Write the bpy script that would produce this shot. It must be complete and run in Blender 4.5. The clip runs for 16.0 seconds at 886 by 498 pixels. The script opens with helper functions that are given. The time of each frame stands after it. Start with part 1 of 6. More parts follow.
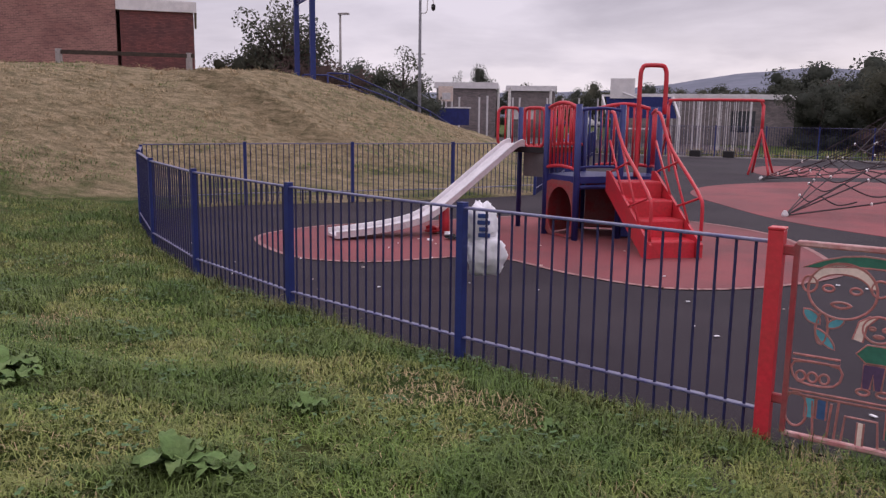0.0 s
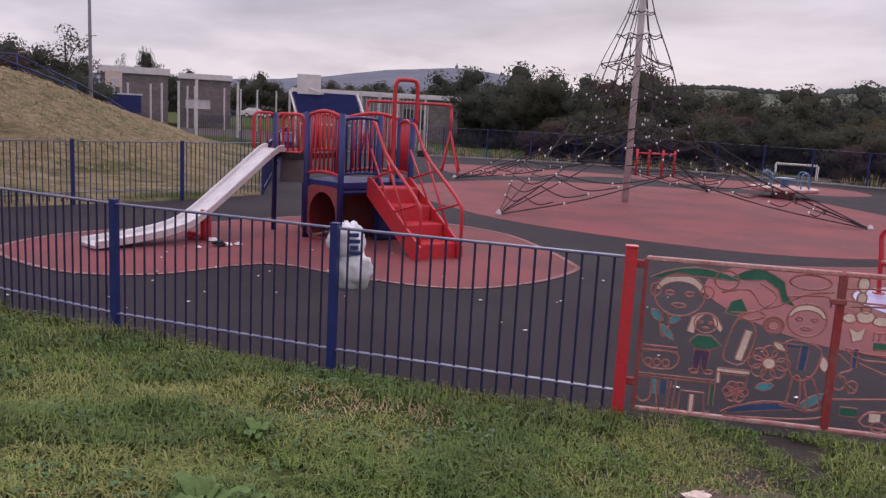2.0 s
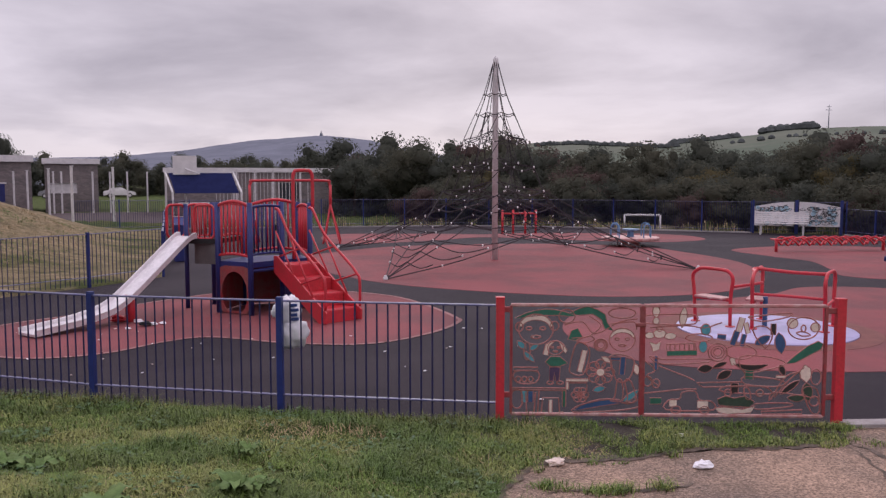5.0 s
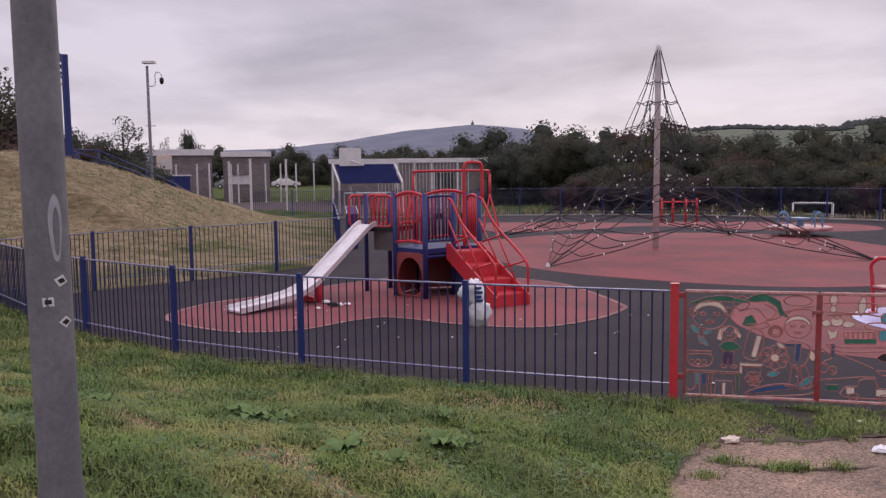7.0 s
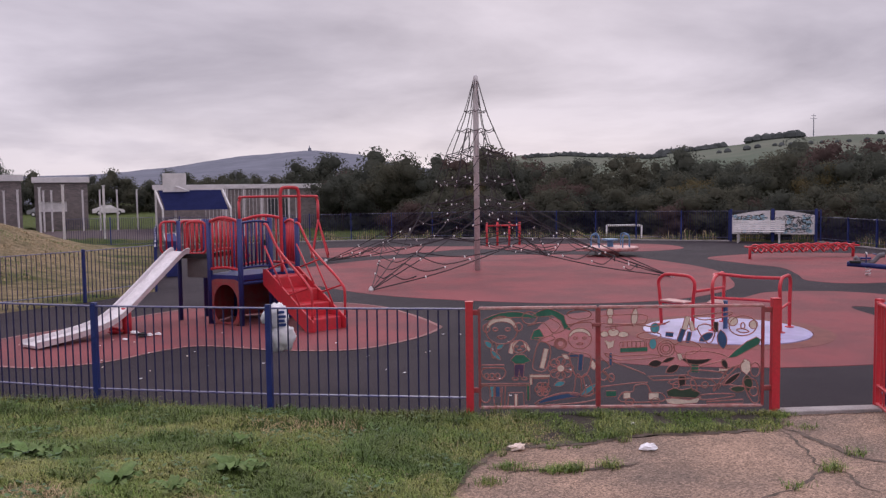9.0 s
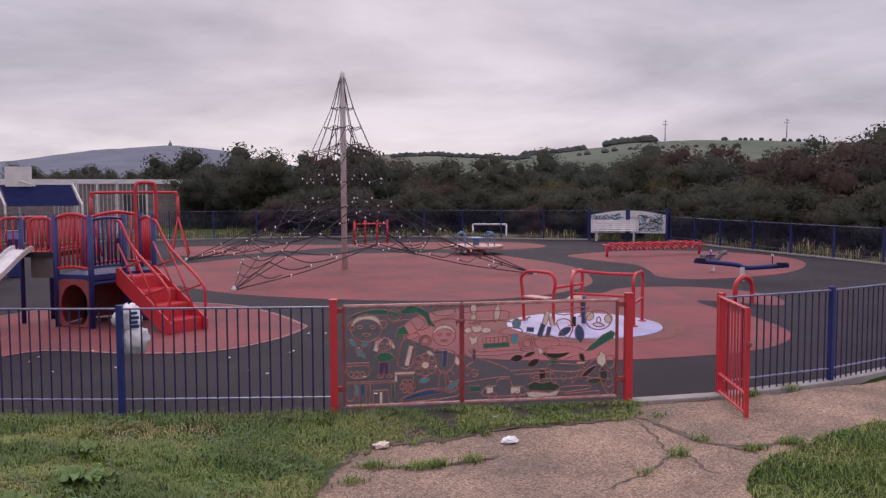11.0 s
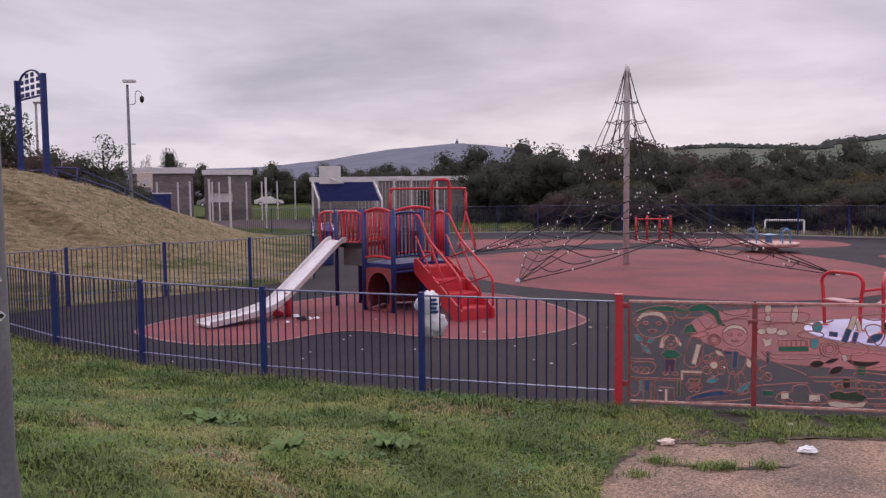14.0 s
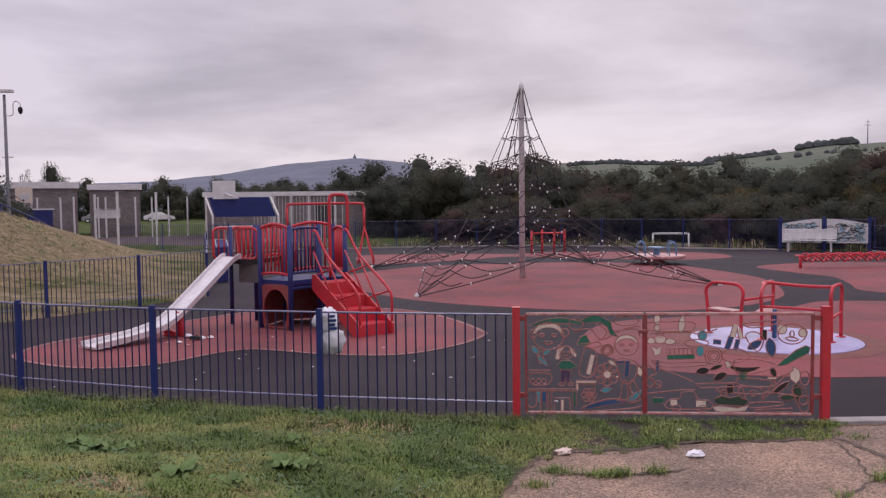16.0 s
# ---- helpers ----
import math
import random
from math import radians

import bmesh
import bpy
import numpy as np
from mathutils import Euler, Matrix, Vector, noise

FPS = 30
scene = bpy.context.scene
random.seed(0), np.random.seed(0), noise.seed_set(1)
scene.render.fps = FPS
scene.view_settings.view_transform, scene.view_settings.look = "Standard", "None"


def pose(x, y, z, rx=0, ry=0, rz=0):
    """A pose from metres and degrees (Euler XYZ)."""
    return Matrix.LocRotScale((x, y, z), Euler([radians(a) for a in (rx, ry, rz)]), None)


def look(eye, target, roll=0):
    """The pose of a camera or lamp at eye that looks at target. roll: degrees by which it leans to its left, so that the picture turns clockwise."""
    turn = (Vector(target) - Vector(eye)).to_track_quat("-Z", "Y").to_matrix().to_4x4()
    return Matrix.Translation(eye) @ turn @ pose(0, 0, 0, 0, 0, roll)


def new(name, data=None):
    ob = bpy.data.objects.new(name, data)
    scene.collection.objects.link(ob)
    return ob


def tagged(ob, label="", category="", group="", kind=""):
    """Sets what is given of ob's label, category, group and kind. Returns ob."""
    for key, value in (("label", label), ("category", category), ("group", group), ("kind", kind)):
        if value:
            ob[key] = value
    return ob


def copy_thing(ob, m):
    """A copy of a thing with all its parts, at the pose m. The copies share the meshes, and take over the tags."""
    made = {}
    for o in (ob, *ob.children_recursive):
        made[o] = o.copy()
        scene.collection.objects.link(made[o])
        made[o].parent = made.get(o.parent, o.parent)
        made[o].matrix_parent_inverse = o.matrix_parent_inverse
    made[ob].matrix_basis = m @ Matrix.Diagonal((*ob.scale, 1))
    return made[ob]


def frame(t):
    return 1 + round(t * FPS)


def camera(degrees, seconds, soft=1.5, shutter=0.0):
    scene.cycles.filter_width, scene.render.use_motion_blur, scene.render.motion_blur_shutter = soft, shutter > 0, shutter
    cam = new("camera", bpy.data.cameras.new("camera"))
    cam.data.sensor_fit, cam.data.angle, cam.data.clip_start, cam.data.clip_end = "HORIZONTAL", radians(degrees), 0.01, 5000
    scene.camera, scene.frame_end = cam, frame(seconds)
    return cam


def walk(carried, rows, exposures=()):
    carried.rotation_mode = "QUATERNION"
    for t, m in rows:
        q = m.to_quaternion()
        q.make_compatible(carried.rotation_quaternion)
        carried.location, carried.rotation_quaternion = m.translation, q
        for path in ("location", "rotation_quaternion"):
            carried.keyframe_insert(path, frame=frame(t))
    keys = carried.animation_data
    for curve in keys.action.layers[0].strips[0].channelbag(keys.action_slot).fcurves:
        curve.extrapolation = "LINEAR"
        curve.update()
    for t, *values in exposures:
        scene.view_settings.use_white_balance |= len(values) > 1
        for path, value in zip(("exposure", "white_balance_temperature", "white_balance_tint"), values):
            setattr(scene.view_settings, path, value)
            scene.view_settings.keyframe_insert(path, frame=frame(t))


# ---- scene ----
cam = camera(57.1, 16.0, soft=1.35)
PATH = [
    (0, (0.116, 0.639, 1.664), (-0.507, 2.511, 1.337), 0.8),
    (0.5, (-0.28, 0.384, 1.719), (-0.858, 2.269, 1.382), 0.9),
    (1, (-0.626, 0.208, 1.751), (-1.125, 2.114, 1.404), 0.1),
    (1.5, (-0.981, 0.206, 1.83), (-1.307, 2.152, 1.506), 0.2),
    (2, (-1.228, 0.059, 1.878), (-1.044, 2.024, 1.553), 3.1),
    (2.5, (-1.332, -0.354, 1.98), (-0.697, 1.518, 1.671), 4.6),
    (2.8, (-1.435, -0.575, 2.006), (-0.667, 1.252, 1.734), 3.4),
    (3, (-1.547, -0.713, 2.039), (-0.739, 1.097, 1.773), 2.0),
    (3.2, (-1.6, -0.821, 2.038), (-0.772, 0.981, 1.785), -0.2),
    (5.3, (-1.85, -1.987, 2.164), (-1.422, -0.04, 2.003), 0.2),
    (5.5, (-1.894, -2.091, 2.173), (-1.501, -0.137, 2.005), 0.1),
    (6, (-2.093, -2.292, 2.184), (-1.787, -0.324, 2.0), -0.8),
    (6.5, (-2.172, -2.332, 2.191), (-1.988, -0.35, 1.994), -0.7),
    (7, (-2.181, -2.374, 2.191), (-2.06, -0.387, 2.001), -0.6),
    (7.5, (-2.127, -2.429, 2.189), (-2.018, -0.44, 2.016), -0.0),
    (8, (-1.966, -2.491, 2.181), (-1.819, -0.503, 2.019), 0.1),
    (8.5, (-1.871, -2.571, 2.175), (-1.556, -0.601, 2.032), -0.2),
    (9, (-1.825, -2.585, 2.17), (-1.316, -0.655, 2.038), -0.8),
    (9.5, (-1.78, -2.611, 2.164), (-1.117, -0.728, 2.033), -0.8),
    (9.7, (-1.76, -2.607, 2.152), (-1.027, -0.751, 2.017), -0.8),
    (11.8, (-1.817, -2.543, 2.154), (-1.001, -0.723, 2.016), -0.2),
    (12, (-1.86, -2.631, 2.159), (-1.132, -0.774, 2.015), 0.0),
    (12.5, (-1.884, -2.679, 2.163), (-1.394, -0.746, 2.005), -0.3),
    (13, (-1.897, -2.707, 2.165), (-1.596, -0.737, 1.997), -0.5),
    (13.5, (-1.905, -2.723, 2.166), (-1.701, -0.74, 2.006), -0.7),
    (14, (-1.903, -2.719, 2.165), (-1.744, -0.73, 2.019), -0.6),
    (14.5, (-1.893, -2.699, 2.164), (-1.7, -0.713, 2.032), -0.7),
    (15, (-1.902, -2.717, 2.165), (-1.607, -0.743, 2.05), -0.9),
    (15.5, (-1.907, -2.728, 2.166), (-1.541, -0.765, 2.054), -0.7),
    (16, (-1.896, -2.705, 2.165), (-1.491, -0.75, 2.053), -0.7),
]
walk(cam, [(t, look(eye, target, roll)) for t, eye, target, roll in PATH],
     exposures=[(0, 0.1), (0.5, 0.21), (1.0, 0.29), (1.6, 0.28), (2.0, 0.0), (2.5, -0.02), (2.8, -0.08), (3.2, -0.1), (5.5, 0.0), (16, 0.0)])

# ---- sky and light: a low overcast, brightest overhead ----
world = bpy.data.worlds.new("overcast")
scene.world = world
world.use_nodes = True
nt = world.node_tree
nt.nodes.clear()


def node(tree, kind, **values):
    n = tree.nodes.new(kind)
    for key, v in values.items():
        if key in n.inputs:
            n.inputs[key].default_value = v
    return n


w_out = nt.nodes.new("ShaderNodeOutputWorld")
w_bg = nt.nodes.new("ShaderNodeBackground")
w_tc = nt.nodes.new("ShaderNodeTexCoord")
w_sep = nt.nodes.new("ShaderNodeSeparateXYZ")
nt.links.new(w_tc.outputs["Generated"], w_sep.inputs[0])


def wmath(op, a, b=None, clamp=False):
    n = nt.nodes.new("ShaderNodeMath")
    n.operation, n.use_clamp = op, clamp
    for i, v in enumerate((a, b)):
        if v is None:
            continue
        if isinstance(v, (int, float)):
            n.inputs[i].default_value = v
        else:
            nt.links.new(v, n.inputs[i])
    return n.outputs[0]


up = wmath("MAXIMUM", w_sep.outputs[2], 0.0)
flat = wmath("ADD", up, 0.16)
w_comb = nt.nodes.new("ShaderNodeCombineXYZ")
nt.links.new(wmath("DIVIDE", w_sep.outputs[0], flat), w_comb.inputs[0])
nt.links.new(wmath("DIVIDE", w_sep.outputs[1], flat), w_comb.inputs[1])
nt.links.new(wmath("MULTIPLY", up, 4.0), w_comb.inputs[2])
w_noise = node(nt, "ShaderNodeTexNoise", Scale=0.85, Detail=7.0, Roughness=0.55, Distortion=0.25)
nt.links.new(w_comb.outputs[0], w_noise.inputs["Vector"])
w_ramp = nt.nodes.new("ShaderNodeValToRGB")
w_ramp.color_ramp.elements[0].position, w_ramp.color_ramp.elements[0].color = 0.33, (0.415, 0.375, 0.455, 1)
w_ramp.color_ramp.elements[1].position, w_ramp.color_ramp.elements[1].color = 0.66, (0.70, 0.635, 0.735, 1)
nt.links.new(w_noise.outputs["Fac"], w_ramp.inputs[0])
# pale clear band under the cloud base
w_band = nt.nodes.new("ShaderNodeMapRange")
w_band.interpolation_type = "SMOOTHSTEP"
w_band.inputs["From Min"].default_value, w_band.inputs["From Max"].default_value = 0.02, 0.13
w_band.inputs["To Min"].default_value, w_band.inputs["To Max"].default_value = 0.75, 0.0
nt.links.new(up, w_band.inputs["Value"])
# heaps of cloud low down, and a duller horizon away from the sun
w_stretch = nt.nodes.new("ShaderNodeVectorMath")
w_stretch.operation = "MULTIPLY"
w_stretch.inputs[1].default_value = (7.0, 7.0, 22.0)
nt.links.new(w_tc.outputs["Generated"], w_stretch.inputs[0])
w_heap = node(nt, "ShaderNodeTexNoise", Scale=1.0, Detail=5.0, Roughness=0.5)
nt.links.new(w_stretch.outputs[0], w_heap.inputs["Vector"])
w_puff = nt.nodes.new("ShaderNodeMapRange")
w_puff.interpolation_type = "SMOOTHSTEP"
w_puff.inputs["From Min"].default_value, w_puff.inputs["From Max"].default_value = 0.40, 0.58
w_puff.inputs["To Min"].default_value, w_puff.inputs["To Max"].default_value = 0.35, 1.0
nt.links.new(w_heap.outputs["Fac"], w_puff.inputs["Value"])
w_side = nt.nodes.new("ShaderNodeMapRange")
w_side.interpolation_type = "SMOOTHSTEP"
w_side.inputs["From Min"].default_value, w_side.inputs["From Max"].default_value = 0.15, 0.75
w_side.inputs["To Min"].default_value, w_side.inputs["To Max"].default_value = 1.0, 0.18
nt.links.new(w_sep.outputs[0], w_side.inputs["Value"])
w_pale = wmath("MULTIPLY", wmath("MULTIPLY", w_band.outputs[0], w_puff.outputs[0]), w_side.outputs[0])
w_mix = nt.nodes.new("ShaderNodeMix")
w_mix.data_type = "RGBA"
w_mix.inputs[7].default_value = (0.88, 0.79, 0.865, 1)
nt.links.new(w_pale, w_mix.inputs[0])
nt.links.new(w_ramp.outputs[0], w_mix.inputs[6])
# the clear sky above the cloud, which the cloud takes nearly all of
w_sky = nt.nodes.new("ShaderNodeTexSky")
w_sky.sky_type, w_sky.sun_disc = "NISHITA", False
w_sky.sun_elevation, w_sky.sun_rotation = radians(24), radians(20)
w_add = nt.nodes.new("ShaderNodeMix")
w_add.data_type, w_add.blend_type = "RGBA", "ADD"
w_add.inputs[0].default_value = 0.004
nt.links.new(w_mix.outputs[2], w_add.inputs[6])
nt.links.new(w_sky.outputs[0], w_add.inputs[7])
nt.links.new(w_add.outputs[2], w_bg.inputs["Color"])
w_rise = nt.nodes.new("ShaderNodeMapRange")
w_rise.interpolation_type = "SMOOTHSTEP"
w_rise.inputs["From Min"].default_value, w_rise.inputs["From Max"].default_value = 0.25, 0.9
w_rise.inputs["To Min"].default_value, w_rise.inputs["To Max"].default_value = 1.0, 2.35
nt.links.new(up, w_rise.inputs["Value"])
nt.links.new(w_rise.outputs[0], w_bg.inputs["Strength"])
nt.links.new(w_bg.outputs[0], w_out.inputs[0])

sun_data = bpy.data.lights.new("sun", "SUN")
sun_data.energy, sun_data.angle, sun_data.color = 0.5, radians(30), (1.0, 0.96, 0.95)
sun = new("sun", sun_data)
sun.matrix_world = look((0, 0, 60), (-14, -38, 40))

# ---- materials ----


def material(name, color, rough=0.6, metal=0.0, vary=0.25, scale=3.0, fine=40.0, bump=0.15, second=None, mix=0.5, random=0.0, spec=0.4, contrast=0.25):
    """A surface with a coarse and a fine variation of its colour, a second tone in patches, and fine relief."""
    m = bpy.data.materials.new(name)
    m.use_nodes = True
    t = m.node_tree
    b = t.nodes["Principled BSDF"]
    b.inputs["Metallic"].default_value = metal
    b.inputs["Specular IOR Level"].default_value = spec
    tc = t.nodes.new("ShaderNodeTexCoord")
    n1 = node(t, "ShaderNodeTexNoise", Scale=scale, Detail=5.0, Roughness=0.6)
    n2 = node(t, "ShaderNodeTexNoise", Scale=fine, Detail=4.0, Roughness=0.65)
    for n in (n1, n2):
        t.links.new(tc.outputs["Object"], n.inputs["Vector"])
    r = t.nodes.new("ShaderNodeMapRange")
    r.interpolation_type = "SMOOTHSTEP"
    r.inputs["From Min"].default_value, r.inputs["From Max"].default_value = 0.5 - contrast / 2, 0.5 + contrast / 2
    t.links.new(n1.outputs["Fac"], r.inputs["Value"])
    mx = t.nodes.new("ShaderNodeMix")
    mx.data_type = "RGBA"
    sc = second or [c * (1 - vary) for c in color]
    mx.inputs[6].default_value, mx.inputs[7].default_value = (*color, 1), (*sc, 1)
    mm = t.nodes.new("ShaderNodeMath")
    mm.operation = "MULTIPLY"
    mm.inputs[1].default_value = mix if second else 1.0
    t.links.new(r.outputs[0], mm.inputs[0])
    t.links.new(mm.outputs[0], mx.inputs[0])
    hsv = t.nodes.new("ShaderNodeHueSaturation")
    t.links.new(mx.outputs[2], hsv.inputs["Color"])
    v = t.nodes.new("ShaderNodeMapRange")
    v.inputs["From Min"].default_value, v.inputs["From Max"].default_value = 0.25, 0.75
    v.inputs["To Min"].default_value, v.inputs["To Max"].default_value = 1 - vary, 1 + vary
    t.links.new(n2.outputs["Fac"], v.inputs["Value"])
    last = v.outputs[0]
    if random:
        oi = t.nodes.new("ShaderNodeObjectInfo")
        geo = t.nodes.new("ShaderNodeNewGeometry")
        s0 = t.nodes.new("ShaderNodeMath")
        s0.operation = "ADD"
        t.links.new(oi.outputs["Random"], s0.inputs[0])
        t.links.new(geo.outputs["Random Per Island"], s0.inputs[1])
        s1 = t.nodes.new("ShaderNodeMapRange")
        s1.inputs["From Max"].default_value = 2.0
        s1.inputs["To Min"].default_value, s1.inputs["To Max"].default_value = 1 - random, 1 + random
        t.links.new(s0.outputs[0], s1.inputs["Value"])
        s2 = t.nodes.new("ShaderNodeMath")
        s2.operation = "MULTIPLY"
        t.links.new(last, s2.inputs[0])
        t.links.new(s1.outputs[0], s2.inputs[1])
        last = s2.outputs[0]
    t.links.new(last, hsv.inputs["Value"])
    t.links.new(hsv.outputs[0], b.inputs["Base Color"])
    rr = t.nodes.new("ShaderNodeMapRange")
    rr.inputs["To Min"].default_value, rr.inputs["To Max"].default_value = max(0.05, rough - 0.15), min(1.0, rough + 0.15)
    t.links.new(n2.outputs["Fac"], rr.inputs["Value"])
    t.links.new(rr.outputs[0], b.inputs["Roughness"])
    if bump:
        bp = t.nodes.new("ShaderNodeBump")
        bp.inputs["Strength"].default_value, bp.inputs["Distance"].default_value = bump, 0.02
        t.links.new(n2.outputs["Fac"], bp.inputs["Height"])
        t.links.new(bp.outputs[0], b.inputs["Normal"])
    return m


RED = material("red gloss paint", (0.56, 0.03, 0.048), 0.42, vary=0.18, scale=4, fine=30, bump=0.04, second=(0.42, 0.05, 0.05), mix=0.5)
RED_OLD = material("faded red paint", (0.30, 0.035, 0.042), 0.6, vary=0.25, scale=6, fine=40, bump=0.08, second=(0.22, 0.10, 0.09), mix=0.6)
BLUE = material("blue fence paint", (0.020, 0.021, 0.085), 0.5, vary=0.25, scale=5, fine=60, bump=0.06, second=(0.032, 0.03, 0.075), mix=0.6)
# paler than the bars: wear, plus the sky's reflection put into the colour
BLUE_RAIL = material("worn blue rail paint with sky sheen in its colour", (0.085, 0.085, 0.2), 0.38, vary=0.25, scale=7, fine=60, bump=0.06, second=(0.17, 0.165, 0.25), mix=0.8, spec=0.6)
BLUE_POST = material("blue post paint", (0.020, 0.034, 0.165), 0.5, vary=0.2, scale=4, fine=40, bump=0.05)
NAVY = material("navy playground paint", (0.022, 0.03, 0.15), 0.45, vary=0.2, scale=4, fine=40, bump=0.05)
STEEL = material("polished slide steel", (0.80, 0.76, 0.77), 0.34, 0.45, vary=0.12, scale=6, fine=25, bump=0.03)
GALV = material("galvanised steel", (0.68, 0.65, 0.65), 0.55, 0.0, vary=0.18, scale=8, fine=60, bump=0.05)
LAMP_GREY = material("grey lamp column paint", (0.14, 0.135, 0.15), 0.6, vary=0.22, scale=5, fine=50, bump=0.1, second=(0.21, 0.2, 0.215), mix=0.6)
ROPE = material("dark steel-cored rope", (0.045, 0.035, 0.04), 0.8, vary=0.3, scale=20, fine=200, bump=0.2)
CLAMP = material("bright alloy clamp", (0.88, 0.87, 0.86), 0.3, 0.2, vary=0.1, scale=20, fine=80, bump=0.0)
TARMAC = material("dark safety surfacing", (0.0245, 0.018, 0.0245), 0.85, vary=0.28, scale=0.5, fine=90, bump=0.35, second=(0.036, 0.027, 0.034), mix=0.9, spec=0.2)
RUBBER = material("brick red wetpour rubber", (0.25, 0.06, 0.066), 0.85, vary=0.28, scale=0.55, fine=70, bump=0.35, second=(0.15, 0.05, 0.054), mix=0.9, contrast=0.34)
RUBBER_EDGE = material("pale red rubber border", (0.36, 0.19, 0.18), 0.85, vary=0.2, scale=2, fine=90, bump=0.3)
CONCRETE = material("worn path concrete", (0.37, 0.25, 0.18), 0.9, vary=0.5, scale=1.1, fine=60, bump=0.7, second=(0.165, 0.125, 0.10), mix=0.85, contrast=0.4)
EDGING = material("concrete edging", (0.36, 0.33, 0.32), 0.9, vary=0.2, scale=3, fine=50, bump=0.3)
SOIL = material("dark damp soil", (0.055, 0.042, 0.035), 0.95, vary=0.3, scale=4, fine=60, bump=0.6)
WHITE = material("white paint", (0.72, 0.69, 0.69), 0.5, vary=0.12, scale=3, fine=40, bump=0.05)
PLASTIC_BAG = material("white polythene bag", (0.88, 0.86, 0.89), 0.45, vary=0.06, scale=8, fine=30, bump=0.25)
BAG_INK = material("blue bag print", (0.03, 0.06, 0.22), 0.45, vary=0.15, scale=8, fine=30, bump=0.0)
LILAC = material("lilac roundabout deck paint", (0.42, 0.38, 0.60), 0.5, vary=0.15, scale=2.5, fine=40, bump=0.05, second=(0.30, 0.28, 0.45), mix=0.7)
BLACK = material("black rubber", (0.02, 0.018, 0.02), 0.7, vary=0.2, scale=8, fine=60, bump=0.1)
BARK = material("tree bark", (0.06, 0.045, 0.035), 0.95, vary=0.3, scale=6, fine=40, bump=0.6)


class Shape:
    """Collects vertices and faces of one mesh."""

    def __init__(self):
        self.v, self.f = [], []

    def add(self, verts, faces):
        n = len(self.v)
        self.v += [tuple(p) for p in verts]
        self.f += [tuple(n + i for i in f) for f in faces]
        return self

    def box(self, c, s, rz=0.0, m=None):
        """A box with its edges bevelled a little; c centre, s full sizes."""
        hx, hy, hz = (k / 2 for k in s)
        b = min(0.006, hx * 0.5, hy * 0.5, hz * 0.5)
        pts = []
        for z, k in ((-hz, b), (-hz + b, 0), (hz - b, 0), (hz, b)):
            for x, y in ((-hx + k, -hy + k), (hx - k, -hy + k), (hx - k, hy - k), (-hx + k, hy - k)):
                pts.append(Vector((x, y, z)))
        mat = m or (Matrix.Translation(c) @ Matrix.Rotation(rz, 4, "Z"))
        faces = [(3, 2, 1, 0), (12, 13, 14, 15)]
        for k in range(3):
            for i in range(4):
                j = (i + 1) % 4
                faces.append((4 * k + i, 4 * k + j, 4 * k + 4 + j, 4 * k + 4 + i))
        return self.add([mat @ p for p in pts], faces)

    def tube(self, path, r, n=8, closed=False, r2=None):
        path = [Vector(p) for p in path]
        k = len(path)
        rows, faces = [], []
        prev = None
        for i, p in enumerate(path):
            a = path[i - 1] if (i or closed) else p
            b = path[(i + 1) % k] if (i < k - 1 or closed) else p
            d = (b - a).normalized()
            if prev is None:
                prev = Vector((0, 0, 1)) if abs(d.z) < 0.9 else Vector((1, 0, 0))
            side = (prev - d * prev.dot(d)).normalized()
            prev = side
            other = d.cross(side)
            rr = r if r2 is None else r + (r2 - r) * i / max(1, k - 1)
            rows += [p + (side * math.cos(2 * math.pi * j / n) + other * math.sin(2 * math.pi * j / n)) * rr for j in range(n)]
        for i in range(k if closed else k - 1):
            for j in range(n):
                a, b = i * n, ((i + 1) % k) * n
                faces.append((a + j, a + (j + 1) % n, b + (j + 1) % n, b + j))
        if not closed:
            faces += [tuple(range(n - 1, -1, -1)), tuple((k - 1) * n + j for j in range(n))]
        return self.add(rows, faces)

    def prism(self, outline, z0, z1, top=None):
        """An upright prism over a plan outline."""
        n = len(outline)
        pts = [(x, y, z0) for x, y in outline] + [(x, y, z1) for x, y in outline]
        faces = [tuple(range(n - 1, -1, -1)), tuple(range(n, 2 * n))]
        faces += [(i, (i + 1) % n, n + (i + 1) % n, n + i) for i in range(n)]
        return self.add(pts, faces)

    def lathe(self, profile, c=(0, 0, 0), n=20):
        pts, faces = [], []
        for r, z in profile:
            pts += [(c[0] + r * math.cos(2 * math.pi * j / n), c[1] + r * math.sin(2 * math.pi * j / n), c[2] + z) for j in range(n)]
        for i in range(len(profile) - 1):
            for j in range(n):
                faces.append((i * n + j, i * n + (j + 1) % n, (i + 1) * n + (j + 1) % n, (i + 1) * n + j))
        faces += [tuple(range(n - 1, -1, -1)), tuple((len(profile) - 1) * n + j for j in range(n))]
        return self.add(pts, faces)

    def mesh(self, name, mat, smooth=False):
        me = bpy.data.meshes.new(name)
        me.from_pydata(self.v, [], self.f)
        me.materials.append(mat)
        if smooth:
            me.shade_smooth()
        return me


def part(name, shape, mat, parent, label="", smooth=False, m=None):
    me = shape if isinstance(shape, bpy.types.Mesh) else shape.mesh(name, mat, smooth)
    ob = new(name, me)
    ob.parent = parent
    if m is not None:
        ob.matrix_basis = m
    return tagged(ob, label)


def thing(name, label, category, at=None, group="", kind=""):
    ob = new(name)
    ob.empty_display_size = 0.2
    if at is not None:
        ob.matrix_world = at
    return tagged(ob, label, category, group, kind)


def solid(name, shape, mat, label="", category="", kind="", smooth=False, group=""):
    return tagged(new(name, shape.mesh(name, mat, smooth)), label, category, group, kind)


